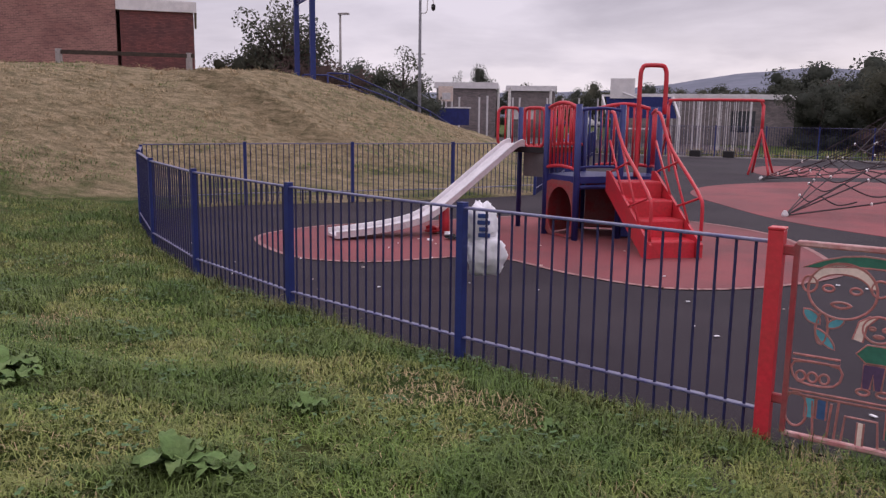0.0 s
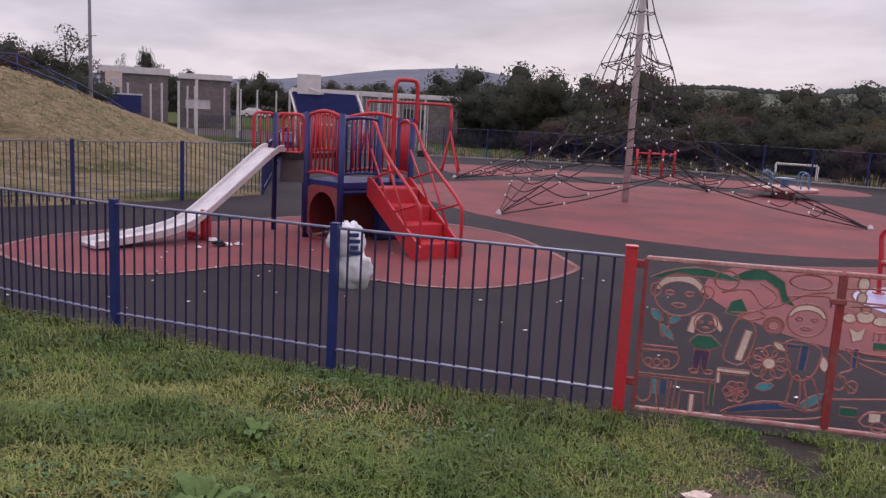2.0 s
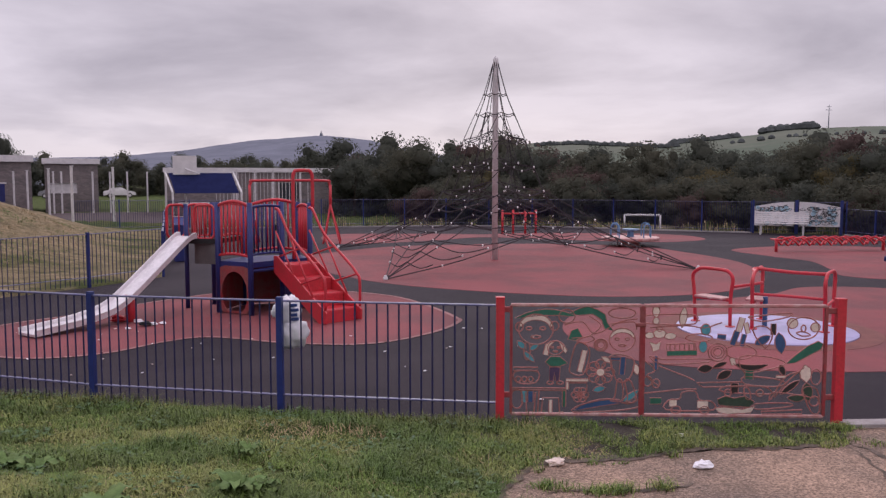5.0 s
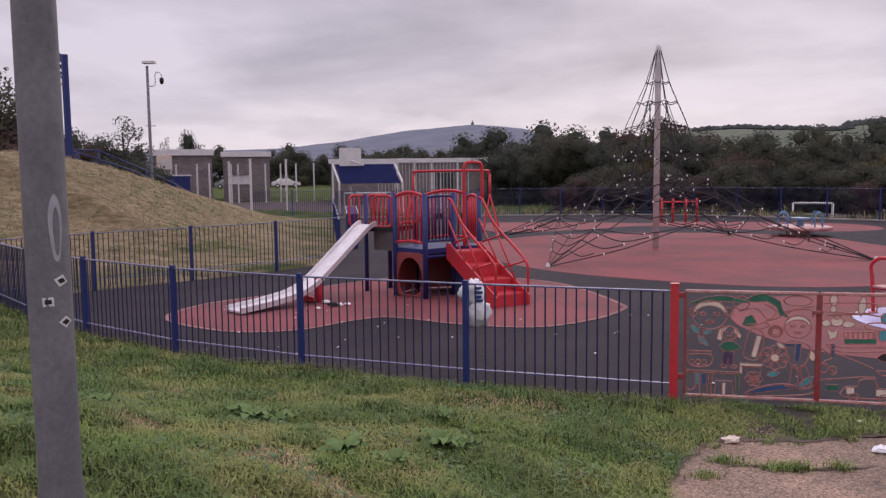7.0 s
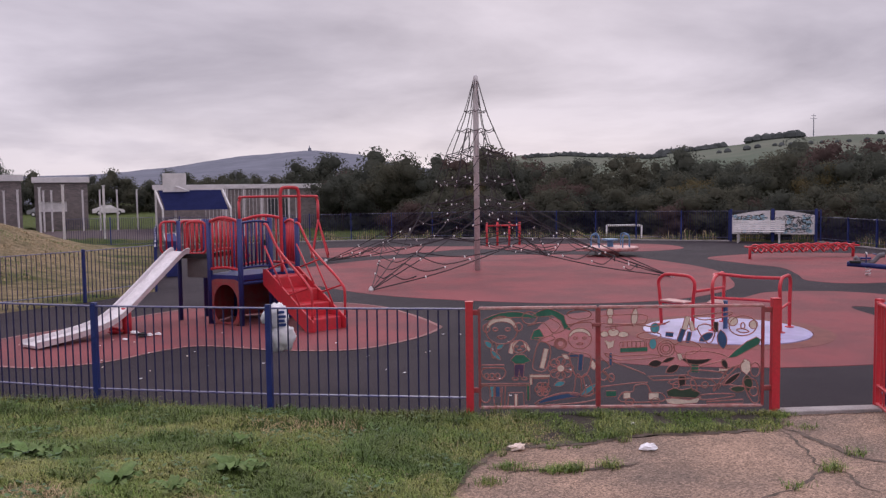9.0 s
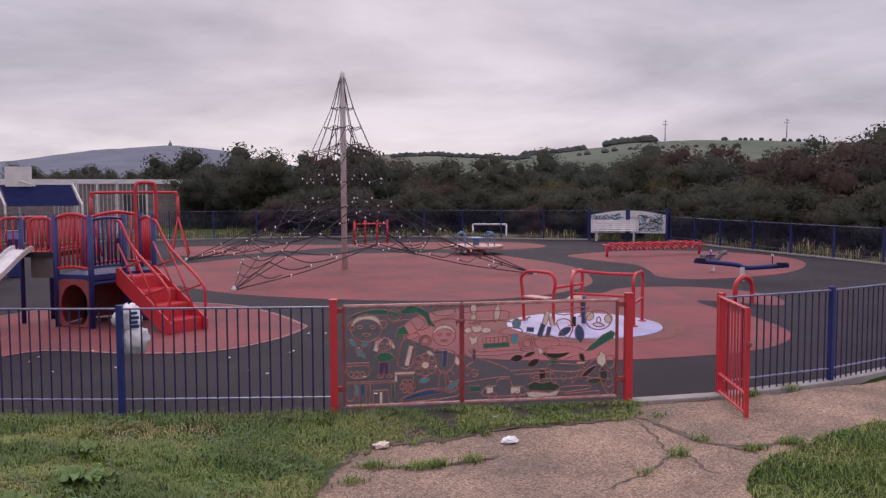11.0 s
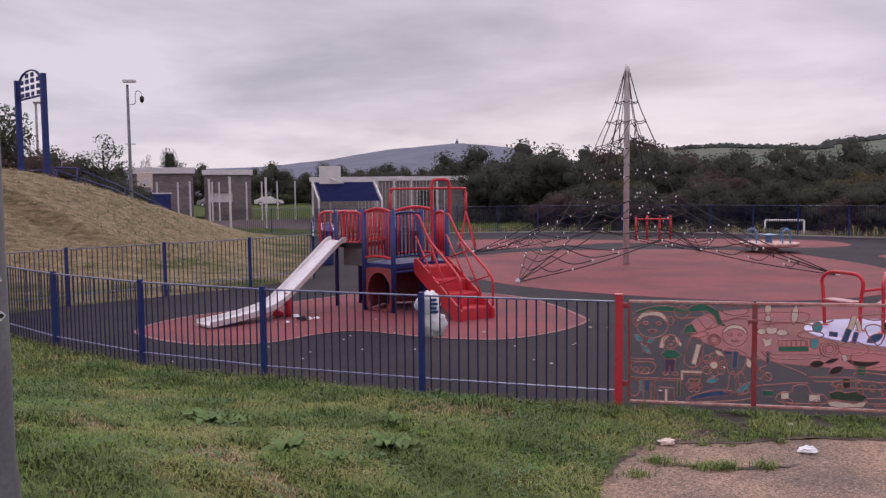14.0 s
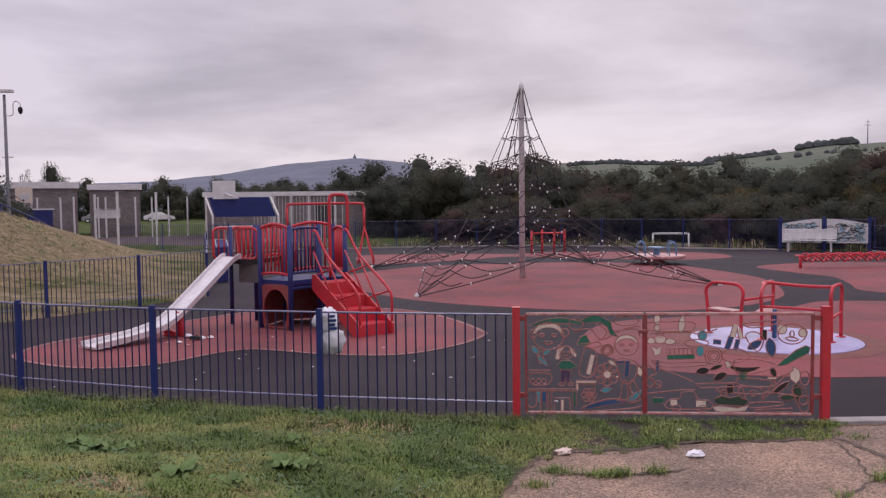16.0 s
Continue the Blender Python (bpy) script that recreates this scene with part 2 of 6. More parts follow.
def smooth_path(pts, steps=6, closed=False):
    """A Catmull-Rom curve through the points."""
    pts = [Vector(p) for p in pts]
    n, out = len(pts), []
    for i in range(n if closed else n - 1):
        p0, p1, p2, p3 = (pts[(i + k) % n] if closed else pts[min(max(i + k, 0), n - 1)] for k in (-1, 0, 1, 2))
        for s in range(steps):
            t = s / steps
            out.append(0.5 * (2 * p1 + (p2 - p0) * t + (2 * p0 - 5 * p1 + 4 * p2 - p3) * t * t + (3 * p1 - p0 - 3 * p2 + p3) * t ** 3))
    if not closed:
        out.append(pts[-1])
    return out


# ---- the ground ----
NEAR_FENCE = [(0.43, 5.0), (-1.46, 5.77), (-3.22, 6.6), (-4.86, 7.61), (-6.4, 8.92), (-7.85, 10.5), (-9.0, 12.0)]
FAR_FENCE = [(-9.0, 12.0), (-7.86, 13.35), (-6.34, 14.6), (-4.8, 15.95), (-3.5, 17.6)]
BACK_LEFT = [(-3.5, 17.6), (-4.0, 24.0), (-4.6, 31.0), (-5.0, 37.2)]
BANK = NEAR_FENCE + FAR_FENCE[1:] + BACK_LEFT[1:]
BANK_LEN = [0.0]
for p, q in zip(BANK, BANK[1:]):
    BANK_LEN.append(BANK_LEN[-1] + math.dist(p, q))
# along the fence: metres, height of the bank, width of its slope
BANK_FORM = [(0, 0.35, 8), (1.5, 0.62, 5.0), (4, 1.2, 7), (7, 2.0, 9), (10, 2.7, 11), (13, 2.95, 13), (15.5, 2.78, 14), (18, 2.68, 14), (20.5, 2.8, 13), (23, 2.8, 11.5), (27, 2.85, 9.5), (30, 2.6, 9), (34, 1.75, 7.5), (38, 0.6, 6), (41.5, 0.0, 6), (60, 0.0, 6)]


def near_line(x, y, line=BANK):
    """Distance to the fence line, how far along, and the side (positive outside)."""
    best = (1e9, 0, 1)
    run = 0.0
    for (ax, ay), (bx, by) in zip(line, line[1:]):
        dx, dy = bx - ax, by - ay
        L = math.hypot(dx, dy)
        t = ((x - ax) * dx + (y - ay) * dy) / (L * L)
        tc = min(1.0, max(0.0, t))
        d = math.hypot(x - ax - dx * tc, y - ay - dy * tc)
        if d < best[0] - 1e-6:
            cross = dx * (y - ay) - dy * (x - ax)
            best = (d, run + L * tc, cross)
        run += L
    return best


def ground_height(x, y):
    d, s, cross = near_line(x, y)
    inside = cross < 0 if y < 40 and s > 0.001 else (y > 4.2)
    h = 0.0
    if not inside:
        if s <= 0.001:
            # in front of the gates: level path, rising gently behind the camera
            side = max(0.0, min(1.0, (0.4 - x) / 3.0))
            h = 0.5 * side * min(1.0, max(0.0, (4.2 - y) / 6.5))
        for (s0, h0, w0), (s1, h1, w1) in zip(BANK_FORM, BANK_FORM[1:]):
            if s0 <= s < s1 and s > 0.001:
                k = (s - s0) / (s1 - s0)
                hh, ww = h0 + (h1 - h0) * k, w0 + (w1 - w0) * k
                u = min(1.0, max(0.0, (d - 0.5) / ww))
                h = hh * (u * u * (3 - 2 * u)) + 0.07 * min(1.0, d / 0.5) * min(1, s / 2)
                break
        amp = min(1.0, d / 3.0) * (1.0 if h > 0.15 else 0.3)
        h += amp * (0.10 * noise.noise((x * 0.35, y * 0.35, 3.0)) + 0.045 * noise.noise((x * 1.3, y * 1.3, 7.0)) + 0.085 * noise.noise((x * 2.4, y * 2.4, 11.0)) * min(1.0, d / 5.0))
    far = math.hypot(x, y - 10)
    if far > 150:
        h -= min(6.0, (far - 150) * 0.02)
    return h


PATH_EDGE = [(-0.9, -6), (-0.75, 0.5), (-0.55, 2.2), (-0.34, 2.92), (-0.1, 3.35), (0.06, 3.58), (0.21, 3.75), (0.46, 3.89), (0.84, 3.80), (1.15, 3.78), (1.65, 3.87), (2.05, 3.78), (2.43, 3.72), (2.75, 3.70), (3.06, 3.82), (3.35, 4.02), (4.3, 3.84), (6, 3.7), (12, 4.3), (12, 2.6), (7, 2.5), (4.9, 2.6), (4.1, 2.5), (3.75, 2.36), (3.32, 2.3), (3.0, 2.15), (2.78, 2.01), (2.5, 1.75), (2.2, 0.4), (2.2, -6)]


def within(x, y, poly):
    hit = False
    for (ax, ay), (bx, by) in zip(poly, poly[1:] + poly[:1]):
        if (ay > y) != (by > y) and x < (bx - ax) * (y - ay) / (by - ay) + ax:
            hit = not hit
    return hit


RIGHT_FENCE = [(4.27, 3.93), (5.84, 3.9), (7.8, 4.15), (9.8, 4.45), (11.8, 4.9), (13.7, 5.7), (15.5, 6.9), (17.1, 8.4), (18.4, 10.1), (19.3, 12), (19.8, 14), (20.1, 16), (20.4, 18), (20.7, 20), (21.0, 22), (21.5, 24), (21.9, 26.0)]
BACK_FENCE = [(19.2, 28.4), (17.6, 29.6), (16.2, 31.1), (14.9, 32.6), (13.5, 34.0), (11.9, 35.2), (10, 36.1), (8, 36.7), (6, 37), (4, 37.1), (2, 37.2), (0, 37.2), (-2, 37.2), (-4, 37.2), (-5, 37.2)]
GROUNDS = NEAR_FENCE + FAR_FENCE[1:] + BACK_LEFT[1:-1] + BACK_FENCE[::-1] + RIGHT_FENCE[::-1] + [(3.29, 4.18)]


def spaced(a, b, near_a, near_b, fine, grow=1.25):
    """Coordinates from a to b: evenly fine between near_a and near_b, growing outside."""
    out, x, step = [], near_a, fine
    while x < near_b:
        out.append(x)
        x += fine
    lo, x = [], near_a
    while x > a:
        step *= grow
        x -= step
        lo.append(x)
    step, x = fine, out[-1]
    while x < b:
        step *= grow
        x += step
        out.append(x)
    return lo[::-1] + out


xs = spaced(-4000, 4000, -26, 6, 0.24)
ys = spaced(-400, 4500, -3, 30, 0.24, 1.12)
ground_shape = Shape()
nx = len(xs)
for y in ys:
    for x in xs:
        if within(x, y, GROUNDS):
            z = -0.06
        else:
            z = ground_height(x, y)
            if within(x, y, PATH_EDGE):
                z -= 0.06
        ground_shape.v.append((x, y, z))
for j in range(len(ys) - 1):
    for i in range(nx - 1):
        a = j * nx + i
        ground_shape.f.append((a, a + 1, a + nx + 1, a + nx))


def grass_material():
    """Rough mown grass: green by the fence, strawy with cut hay on the bank, bare spots."""
    m = material("rough mown grass", (0.05, 0.085, 0.02), 0.95, vary=0.45, scale=0.9, fine=26, bump=0.9, second=(0.14, 0.135, 0.05), mix=0.6, contrast=0.3, spec=0.1)
    t = m.node_tree
    b = t.nodes["Principled BSDF"]
    src = b.inputs["Base Color"].links[0].from_socket
    tc = t.nodes.new("ShaderNodeTexCoord")
    sep = t.nodes.new("ShaderNodeSeparateXYZ")
    t.links.new(tc.outputs["Object"], sep.inputs[0])
    n = node(t, "ShaderNodeTexNoise", Scale=0.5, Detail=6.0, Roughness=0.65)
    t.links.new(tc.outputs["Object"], n.inputs["Vector"])
    add = t.nodes.new("ShaderNodeMath")
    add.operation = "MULTIPLY_ADD"
    add.inputs[1].default_value, add.inputs[2].default_value = 3.6, -1.85
    t.links.new(n.outputs["Fac"], add.inputs[0])
    su = t.nodes.new("ShaderNodeMath")
    t.links.new(sep.outputs[2], su.inputs[0])
    t.links.new(add.outputs[0], su.inputs[1])
    r = t.nodes.new("ShaderNodeMapRange")
    r.interpolation_type = "SMOOTHSTEP"
    r.inputs["From Min"].default_value, r.inputs["From Max"].default_value = 0.1, 1.1
    beyond = t.nodes.new("ShaderNodeMapRange")
    beyond.inputs["From Min"].default_value, beyond.inputs["From Max"].default_value = 11.5, 14.5
    beyond.inputs["To Min"].default_value, beyond.inputs["To Max"].default_value = 0.0, 0.75
    t.links.new(sep.outputs[1], beyond.inputs["Value"])
    su2 = t.nodes.new("ShaderNodeMath")
    t.links.new(su.outputs[0], su2.inputs[0])
    t.links.new(beyond.outputs[0], su2.inputs[1])
    field = t.nodes.new("ShaderNodeMapRange")
    field.inputs["From Min"].default_value, field.inputs["From Max"].default_value = 35.0, 41.0
    field.inputs["To Min"].default_value, field.inputs["To Max"].default_value = 0.0, -3.0
    t.links.new(sep.outputs[1], field.inputs["Value"])
    su3 = t.nodes.new("ShaderNodeMath")
    t.links.new(su2.outputs[0], su3.inputs[0])
    t.links.new(field.outputs[0], su3.inputs[1])
    t.links.new(su3.outputs[0], r.inputs["Value"])
    hay = t.nodes.new("ShaderNodeValToRGB")
    hay.color_ramp.elements[0].position, hay.color_ramp.elements[0].color = 0.32, (0.105, 0.095, 0.045, 1)
    hay.color_ramp.elements[1].position, hay.color_ramp.elements[1].color = 0.68, (0.47, 0.36, 0.225, 1)
    n3 = node(t, "ShaderNodeTexNoise", Scale=3.4, Detail=8.0, Roughness=0.75)
    st = t.nodes.new("ShaderNodeMapping")
    st.inputs["Scale"].default_value = (0.6, 1.0, 2.5)
    t.links.new(tc.outputs["Object"], st.inputs["Vector"])
    t.links.new(st.outputs[0], n3.inputs["Vector"])
    t.links.new(n3.outputs["Fac"], hay.inputs[0])
    rough = t.nodes.new("ShaderNodeBump")
    rough.inputs["Strength"].default_value, rough.inputs["Distance"].default_value = 0.9, 0.22
    t.links.new(n3.outputs["Fac"], rough.inputs["Height"])
    t.links.new(b.inputs["Normal"].links[0].from_socket, rough.inputs["Normal"])
    t.links.new(rough.outputs[0], b.inputs["Normal"])
    mx = t.nodes.new("ShaderNodeMix")
    mx.data_type = "RGBA"
    t.links.new(r.outputs[0], mx.inputs[0])
    t.links.new(src, mx.inputs[6])
    t.links.new(hay.outputs[0], mx.inputs[7])
    t.links.new(mx.outputs[2], b.inputs["Base Color"])
    return m


GRASS = grass_material()
solid("ground", ground_shape, GRASS, "rough mown grass ground with a strawy bank", "ground", "structure", smooth=True)


def sheet(outline, z, thick=0.05):
    return Shape().prism([(p[0], p[1]) for p in outline], z - thick, z)


solid("pavement_playground", sheet(GROUNDS, 0.0), TARMAC, "dark grey rubber safety surfacing speckled with litter", "pavement", "structure")


def edge_strip(outline, z, w, closed=True):
    sh = Shape()
    n = len(outline)
    for i in range(n if closed else n - 1):
        a, b = Vector(outline[i][:2]), Vector(outline[(i + 1) % n][:2])
        L = (b - a).length
        if L < 1e-4:
            continue
        o = Vector((-(b - a).y, (b - a).x)) / L * w / 2
        e = (b - a) / L * 0.01
        sh.add([(*(a - o - e), z), (*(b - o + e), z), (*(b + o + e), z), (*(a + o - e), z)], [(0, 1, 2, 3)])
    return sh


def rubber_area(name, pts, label, border=True):
    line = smooth_path([(x, y, 0) for x, y in pts], 8, True)
    base = solid(name, sheet(line, 0.005), RUBBER, label, "pavement", "structure")
    if border:
        part("border", edge_strip(line, 0.009, 0.07), RUBBER_EDGE, base, "pale worn border strip")


rubber_area("pavement_slide", [(1.5, 10.6), (1.42, 10.1), (0.77, 9.3), (-0.18, 8.78), (-1.2, 9.1), (-2.2, 9.78), (-2.8, 9.6), (-3.5, 8.98), (-4.4, 8.92), (-5.35, 9.65), (-5.7, 10.4), (-5.3, 11.5), (-4.3, 12.4), (-3.2, 13.6), (-1.8, 14.6), (-0.2, 14.3), (0.9, 13.3), (1.32, 12.0)], "brick red wetpour rubber surface under the slide")
rubber_area("pavement_net", [(4.36, 12.34), (6.7, 12.0), (8.7, 13.0), (9.95, 14.6), (11.2, 17.4), (11.4, 20.5), (10.9, 23.2), (7.6, 25.0), (3.3, 24.9), (0.4, 22.5), (-0.4, 19.8), (0.3, 17.2), (1.6, 14.6)], "large brick red rubber circle under the rope pyramid", False)
rubber_area("pavement_back", [(1.5, 26.6), (1.8, 31.6), (5.8, 31.2), (8.0, 30.2), (10.0, 30.6), (15.0, 28.6), (15.3, 25.6), (13.0, 24.5), (10.0, 26.3), (7.4, 28.5), (4.6, 27.0)], "faded red rubber surface near the back fence", False)
rubber_area("pavement_zigzag", [(13.4, 21.0), (13.1, 18.6), (13.2, 17.1), (12.4, 15.4), (11.6, 13.9), (12.5, 13.0), (15.4, 13.4), (18.2, 15.4), (19.4, 17.8), (18.8, 20.4), (16.6, 21.8)], "red rubber surface under balance bars and seesaw", False)
rubber_area("pavement_roundabout", [(4.0, 6.15), (5.4, 5.75), (6.8, 5.75), (8.0, 6.45), (8.7, 7.8), (8.9, 9.0), (9.4, 10.0), (10.3, 8.8), (11.3, 10.2), (10.9, 11.8), (9.4, 12.4), (7.9, 11.6), (5.9, 11.2), (3.9, 10.8), (2.7, 9.0), (2.8, 7.0)], "red rubber surface under the roundabout", False)


def path_material():
    """Weathered concrete: loose pale and dark aggregate, and damp patches."""
    t = CONCRETE.node_tree
    b = t.nodes["Principled BSDF"]
    src = b.inputs["Base Color"].links[0].from_socket
    tc = t.nodes.new("ShaderNodeTexCoord")
    vo = node(t, "ShaderNodeTexVoronoi", Scale=70.0)
    t.links.new(tc.outputs["Object"], vo.inputs["Vector"])
    sep = t.nodes.new("ShaderNodeSeparateColor")
    t.links.new(vo.outputs["Color"], sep.inputs[0])
    r = t.nodes.new("ShaderNodeMapRange")
    r.inputs["To Min"].default_value, r.inputs["To Max"].default_value = 0.55, 1.5
    t.links.new(sep.outputs[0], r.inputs["Value"])
    hs = t.nodes.new("ShaderNodeHueSaturation")
    t.links.new(src, hs.inputs["Color"])
    t.links.new(r.outputs[0], hs.inputs["Value"])
    damp = node(t, "ShaderNodeTexNoise", Scale=0.8, Detail=7.0, Roughness=0.65)
    t.links.new(tc.outputs["Object"], damp.inputs["Vector"])
    dr = t.nodes.new("ShaderNodeMapRange")
    dr.interpolation_type = "SMOOTHSTEP"
    dr.inputs["From Min"].default_value, dr.inputs["From Max"].default_value = 0.52, 0.72
    dr.inputs["To Max"].default_value = 0.75
    t.links.new(damp.outputs["Fac"], dr.inputs["Value"])
    mx = t.nodes.new("ShaderNodeMix")
    mx.data_type = "RGBA"
    mx.inputs[7].default_value = (0.10, 0.075, 0.06, 1)
    t.links.new(dr.outputs[0], mx.inputs[0])
    t.links.new(hs.outputs[0], mx.inputs[6])
    t.links.new(mx.outputs[2], b.inputs["Base Color"])


path_material()
path_line = []
for (ax, ay), (bx, by) in zip(PATH_EDGE, PATH_EDGE[1:] + PATH_EDGE[:1]):
    n = max(1, int(math.dist((ax, ay), (bx, by)) / 0.12))
    for i in range(n):
        x, y = ax + (bx - ax) * i / n, ay + (by - ay) * i / n
        o = 0.10 * noise.noise((x * 2.1, y * 2.1, 0.0)) + 0.05 * noise.noise((x * 6, y * 6, 2.0))
        path_line.append((x + o, y + o * 0.8))
solid("pavement_path", sheet(path_line, 0.012), CONCRETE, "cracked worn beige concrete path leading to the gates", "path", "structure")


def ragged_strip(pts, width, z, seed):
    """A crooked band of dirt whose width wanders."""
    sh, line = Shape(), smooth_path([(x, y, 0) for x, y in pts], 14)
    for i, p in enumerate(line):
        a, b = line[max(0, i - 1)], line[min(len(line) - 1, i + 1)]
        d = (b - a).normalized()
        o = Vector((-d.y, d.x, 0))
        p = p + o * 0.05 * noise.noise((p.x * 7, p.y * 7, seed))
        taper = min(1.0, 4 * i / len(line), 4 * (len(line) - 1 - i) / len(line)) * 0.9 + 0.1
        w = width * taper * (1 + 0.9 * noise.noise((p.x * 11, p.y * 11, seed + 3)))
        sh.v += [tuple(p + o * w + Vector((0, 0, z))), tuple(p - o * w * 0.8 + Vector((0, 0, z)))]
        if i:
            sh.f.append((2 * i - 2, 2 * i - 1, 2 * i + 1, 2 * i))
    return sh


CRACK = material("silt in the cracks", (0.085, 0.068, 0.052), 0.95, vary=0.45, scale=9, fine=60, bump=0.5, second=(0.17, 0.125, 0.10), mix=0.9, contrast=0.3)
CRACKS = [([(1.55, 2.2), (1.8, 2.26), (2.08, 2.36), (2.3, 2.46), (2.5, 2.58), (2.68, 2.62)], 0.028), ([(2.66, 2.62), (2.66, 2.45), (2.58, 2.27), (2.6, 2.1)], 0.02), ([(2.95, 3.74), (2.88, 3.4), (2.72, 3.0), (2.62, 2.8), (2.62, 2.6)], 0.018),
          ([(3.0, 3.72), (3.05, 3.35), (3.02, 2.95), (3.12, 2.65), (3.25, 2.36)], 0.055), ([(3.1, 2.7), (3.4, 2.5), (3.9, 2.45)], 0.07), ([(0.2, 3.3), (0.5, 3.24), (0.75, 3.17), (1.1, 3.15), (1.35, 3.2)], 0.035), ([(3.3, 4.0), (3.8, 3.9), (4.3, 3.84)], 0.014)]
for k, (pts, w) in enumerate(CRACKS):
    solid("trim_crack", ragged_strip(pts, w * 0.62, 0.0145 + 0.0006 * k, k), CRACK, "crooked crack in the path filled with dark soil", "crack", "structure")
solid("trim_soil_edge", ragged_strip(PATH_EDGE[2:16], 0.06, 0.0195, 9), CRACK, "dark soil spilling over the path edge", "soil", "structure")
solid("ground_verge", sheet(PATH_EDGE[4:16] + [(3.32, 4.13), (0.43, 4.965), (-0.3, 5.2), (-0.5, 4.2)], 0.0065), SOIL, "dark soil strip between path and gates", "ground", "structure")
kerb = Shape()
for (ax, ay), (bx, by) in zip([(3.29, 4.12)] + RIGHT_FENCE, RIGHT_FENCE):
    if math.dist((ax, ay), (bx, by)) > 0.01:
        kerb.box(((ax + bx) / 2, (ay + by) / 2, 0.0), (math.dist((ax, ay), (bx, by)), 0.16, 0.09), math.atan2(by - ay, bx - ax))
for (ax, ay), (bx, by) in zip(BACK_FENCE, BACK_FENCE[1:]):
    kerb.box(((ax + bx) / 2, (ay + by) / 2, 0.0), (math.dist((ax, ay), (bx, by)), 0.22, 0.10), math.atan2(by - ay, bx - ax))
solid("trim_kerb", kerb, EDGING, "pale concrete edging under the fence", "kerb", "structure")

# ---- fences ----
BAR_MESH = Shape().tube([(0, 0, -0.04), (0, 0, 0.985)], 0.0085, 6).mesh("bar", BLUE)
POST_MESH = Shape().box((0, 0, 0.46), (0.055, 0.055, 1.12)).box((0, 0, 1.026), (0.058, 0.058, 0.012)).mesh("post", BLUE_POST)


def fence_panel(a, b, base_z, group, near=True, post=True, label="blue painted steel bar fence panel with flat rails", height=0.985, steps=19):
    ang, L = math.atan2(b[1] - a[1], b[0] - a[0]), math.dist(a, b)
    fence = thing("fence_panel", label, "fence", pose(a[0], a[1], base_z, 0, 0, math.degrees(ang)), group)
    k = height / 0.985
    if post:
        part("post", POST_MESH, BLUE_POST, fence, m=Matrix.Diagonal((1, 1, k, 1)))
    part("top_rail", Shape().box((L / 2, 0, height + 0.01), (L - 0.07, 0.045, 0.016)), BLUE_RAIL, fence, "worn blue top rail, paled by a painted sky sheen")
    part("bottom_rail", Shape().box((L / 2, 0, 0.115), (L - 0.07, 0.04, 0.014)), BLUE_RAIL, fence, "worn blue bottom rail, paled by a painted sky sheen")
    if near:
        for i in range(1, steps + 1):
            part("bar", BAR_MESH, BLUE, fence, m=pose(L * i / (steps + 1), 0, 0))
    else:
        bars = Shape()
        for i in range(1, steps + 1):
            bars.tube([(L * i / (steps + 1), 0, -0.04), (L * i / (steps + 1), 0, height)], 0.010, 4)
        tagged(part("infill", bars, BLUE, fence), kind="stuff")
    return fence


for a, b in zip(NEAR_FENCE[1:], NEAR_FENCE):
    fence_panel(a, b, 0.06 if b != NEAR_FENCE[0] else 0.06, "blue fence round the play area")
for a, b in zip(FAR_FENCE, FAR_FENCE[1:]):
    fence_panel(a, b, 0.10, "blue fence round the play area", post=a != NEAR_FENCE[-1])


def run(line, step=2.0):
    out = []
    for a, b in zip(line, line[1:]):
        n = max(1, round(math.dist(a, b) / step))
        out += [((a[0] + (b[0] - a[0]) * i / n, a[1] + (b[1] - a[1]) * i / n), (a[0] + (b[0] - a[0]) * (i + 1) / n, a[1] + (b[1] - a[1]) * (i + 1) / n)) for i in range(n)]
    return out


for a, b in run(BACK_LEFT):
    fence_panel(a, b, 0.02, "blue fence round the play area", near=False)
for i, (a, b) in enumerate(zip(RIGHT_FENCE, RIGHT_FENCE[1:])):
    fence_panel(a, b, 0.06, "blue fence round the play area", near=i < 2, post=i > 0, steps=15 if i == 0 else 19)
for a, b in run([(21.9, 26.0), (19.2, 28.4)]) + list(zip(BACK_FENCE, BACK_FENCE[1:])):
    fence_panel(a, b, 0.05, "dark blue fence along the back", near=False, label="dark blue steel bar fence panel on a concrete edge", height=1.25)

# ---- the slide unit ----
unit = thing("play_unit", "red and navy metal climbing frame with slide and steps", "playground", pose(0, 0, 0))
P = {1: (-2.15, 12.0), 2: (-1.64, 11.52), 3: (-1.12, 11.95), 4: (-0.64, 12.15), 5: (-0.80, 12.86), 6: (-1.75, 12.75)}
SUP = (-2.68, 12.62)
DECK = 0.86
for i, top in ((1, 1.82), (2, 1.82), (3, 1.82), (4, 1.80), (5, 1.80), (6, 1.80)):
    part("post", Shape().tube([(*P[i], -0.05), (*P[i], top)], 0.045, 12), NAVY, unit, smooth=True)
part("post", Shape().tube([(*SUP, -0.05), (*SUP, 1.78)], 0.038, 12), NAVY, unit, smooth=True)
part("post", Shape().tube([(-2.25, 12.95, -0.05), (-2.25, 12.95, 1.8)], 0.042, 12), NAVY, unit, smooth=True)
part("deck", Shape().prism([P[k] for k in (1, 2, 3, 4, 5, 6)], DECK - 0.09, DECK), NAVY, unit, "navy steel deck")
part("upper_deck", Shape().prism([P[1], P[6], (-2.25, 12.95), (-2.68, 12.62), (-2.94, 12.36), (-2.56, 12.12)], 1.14, 1.22), BLACK, unit, "dark upper deck at the slide head")
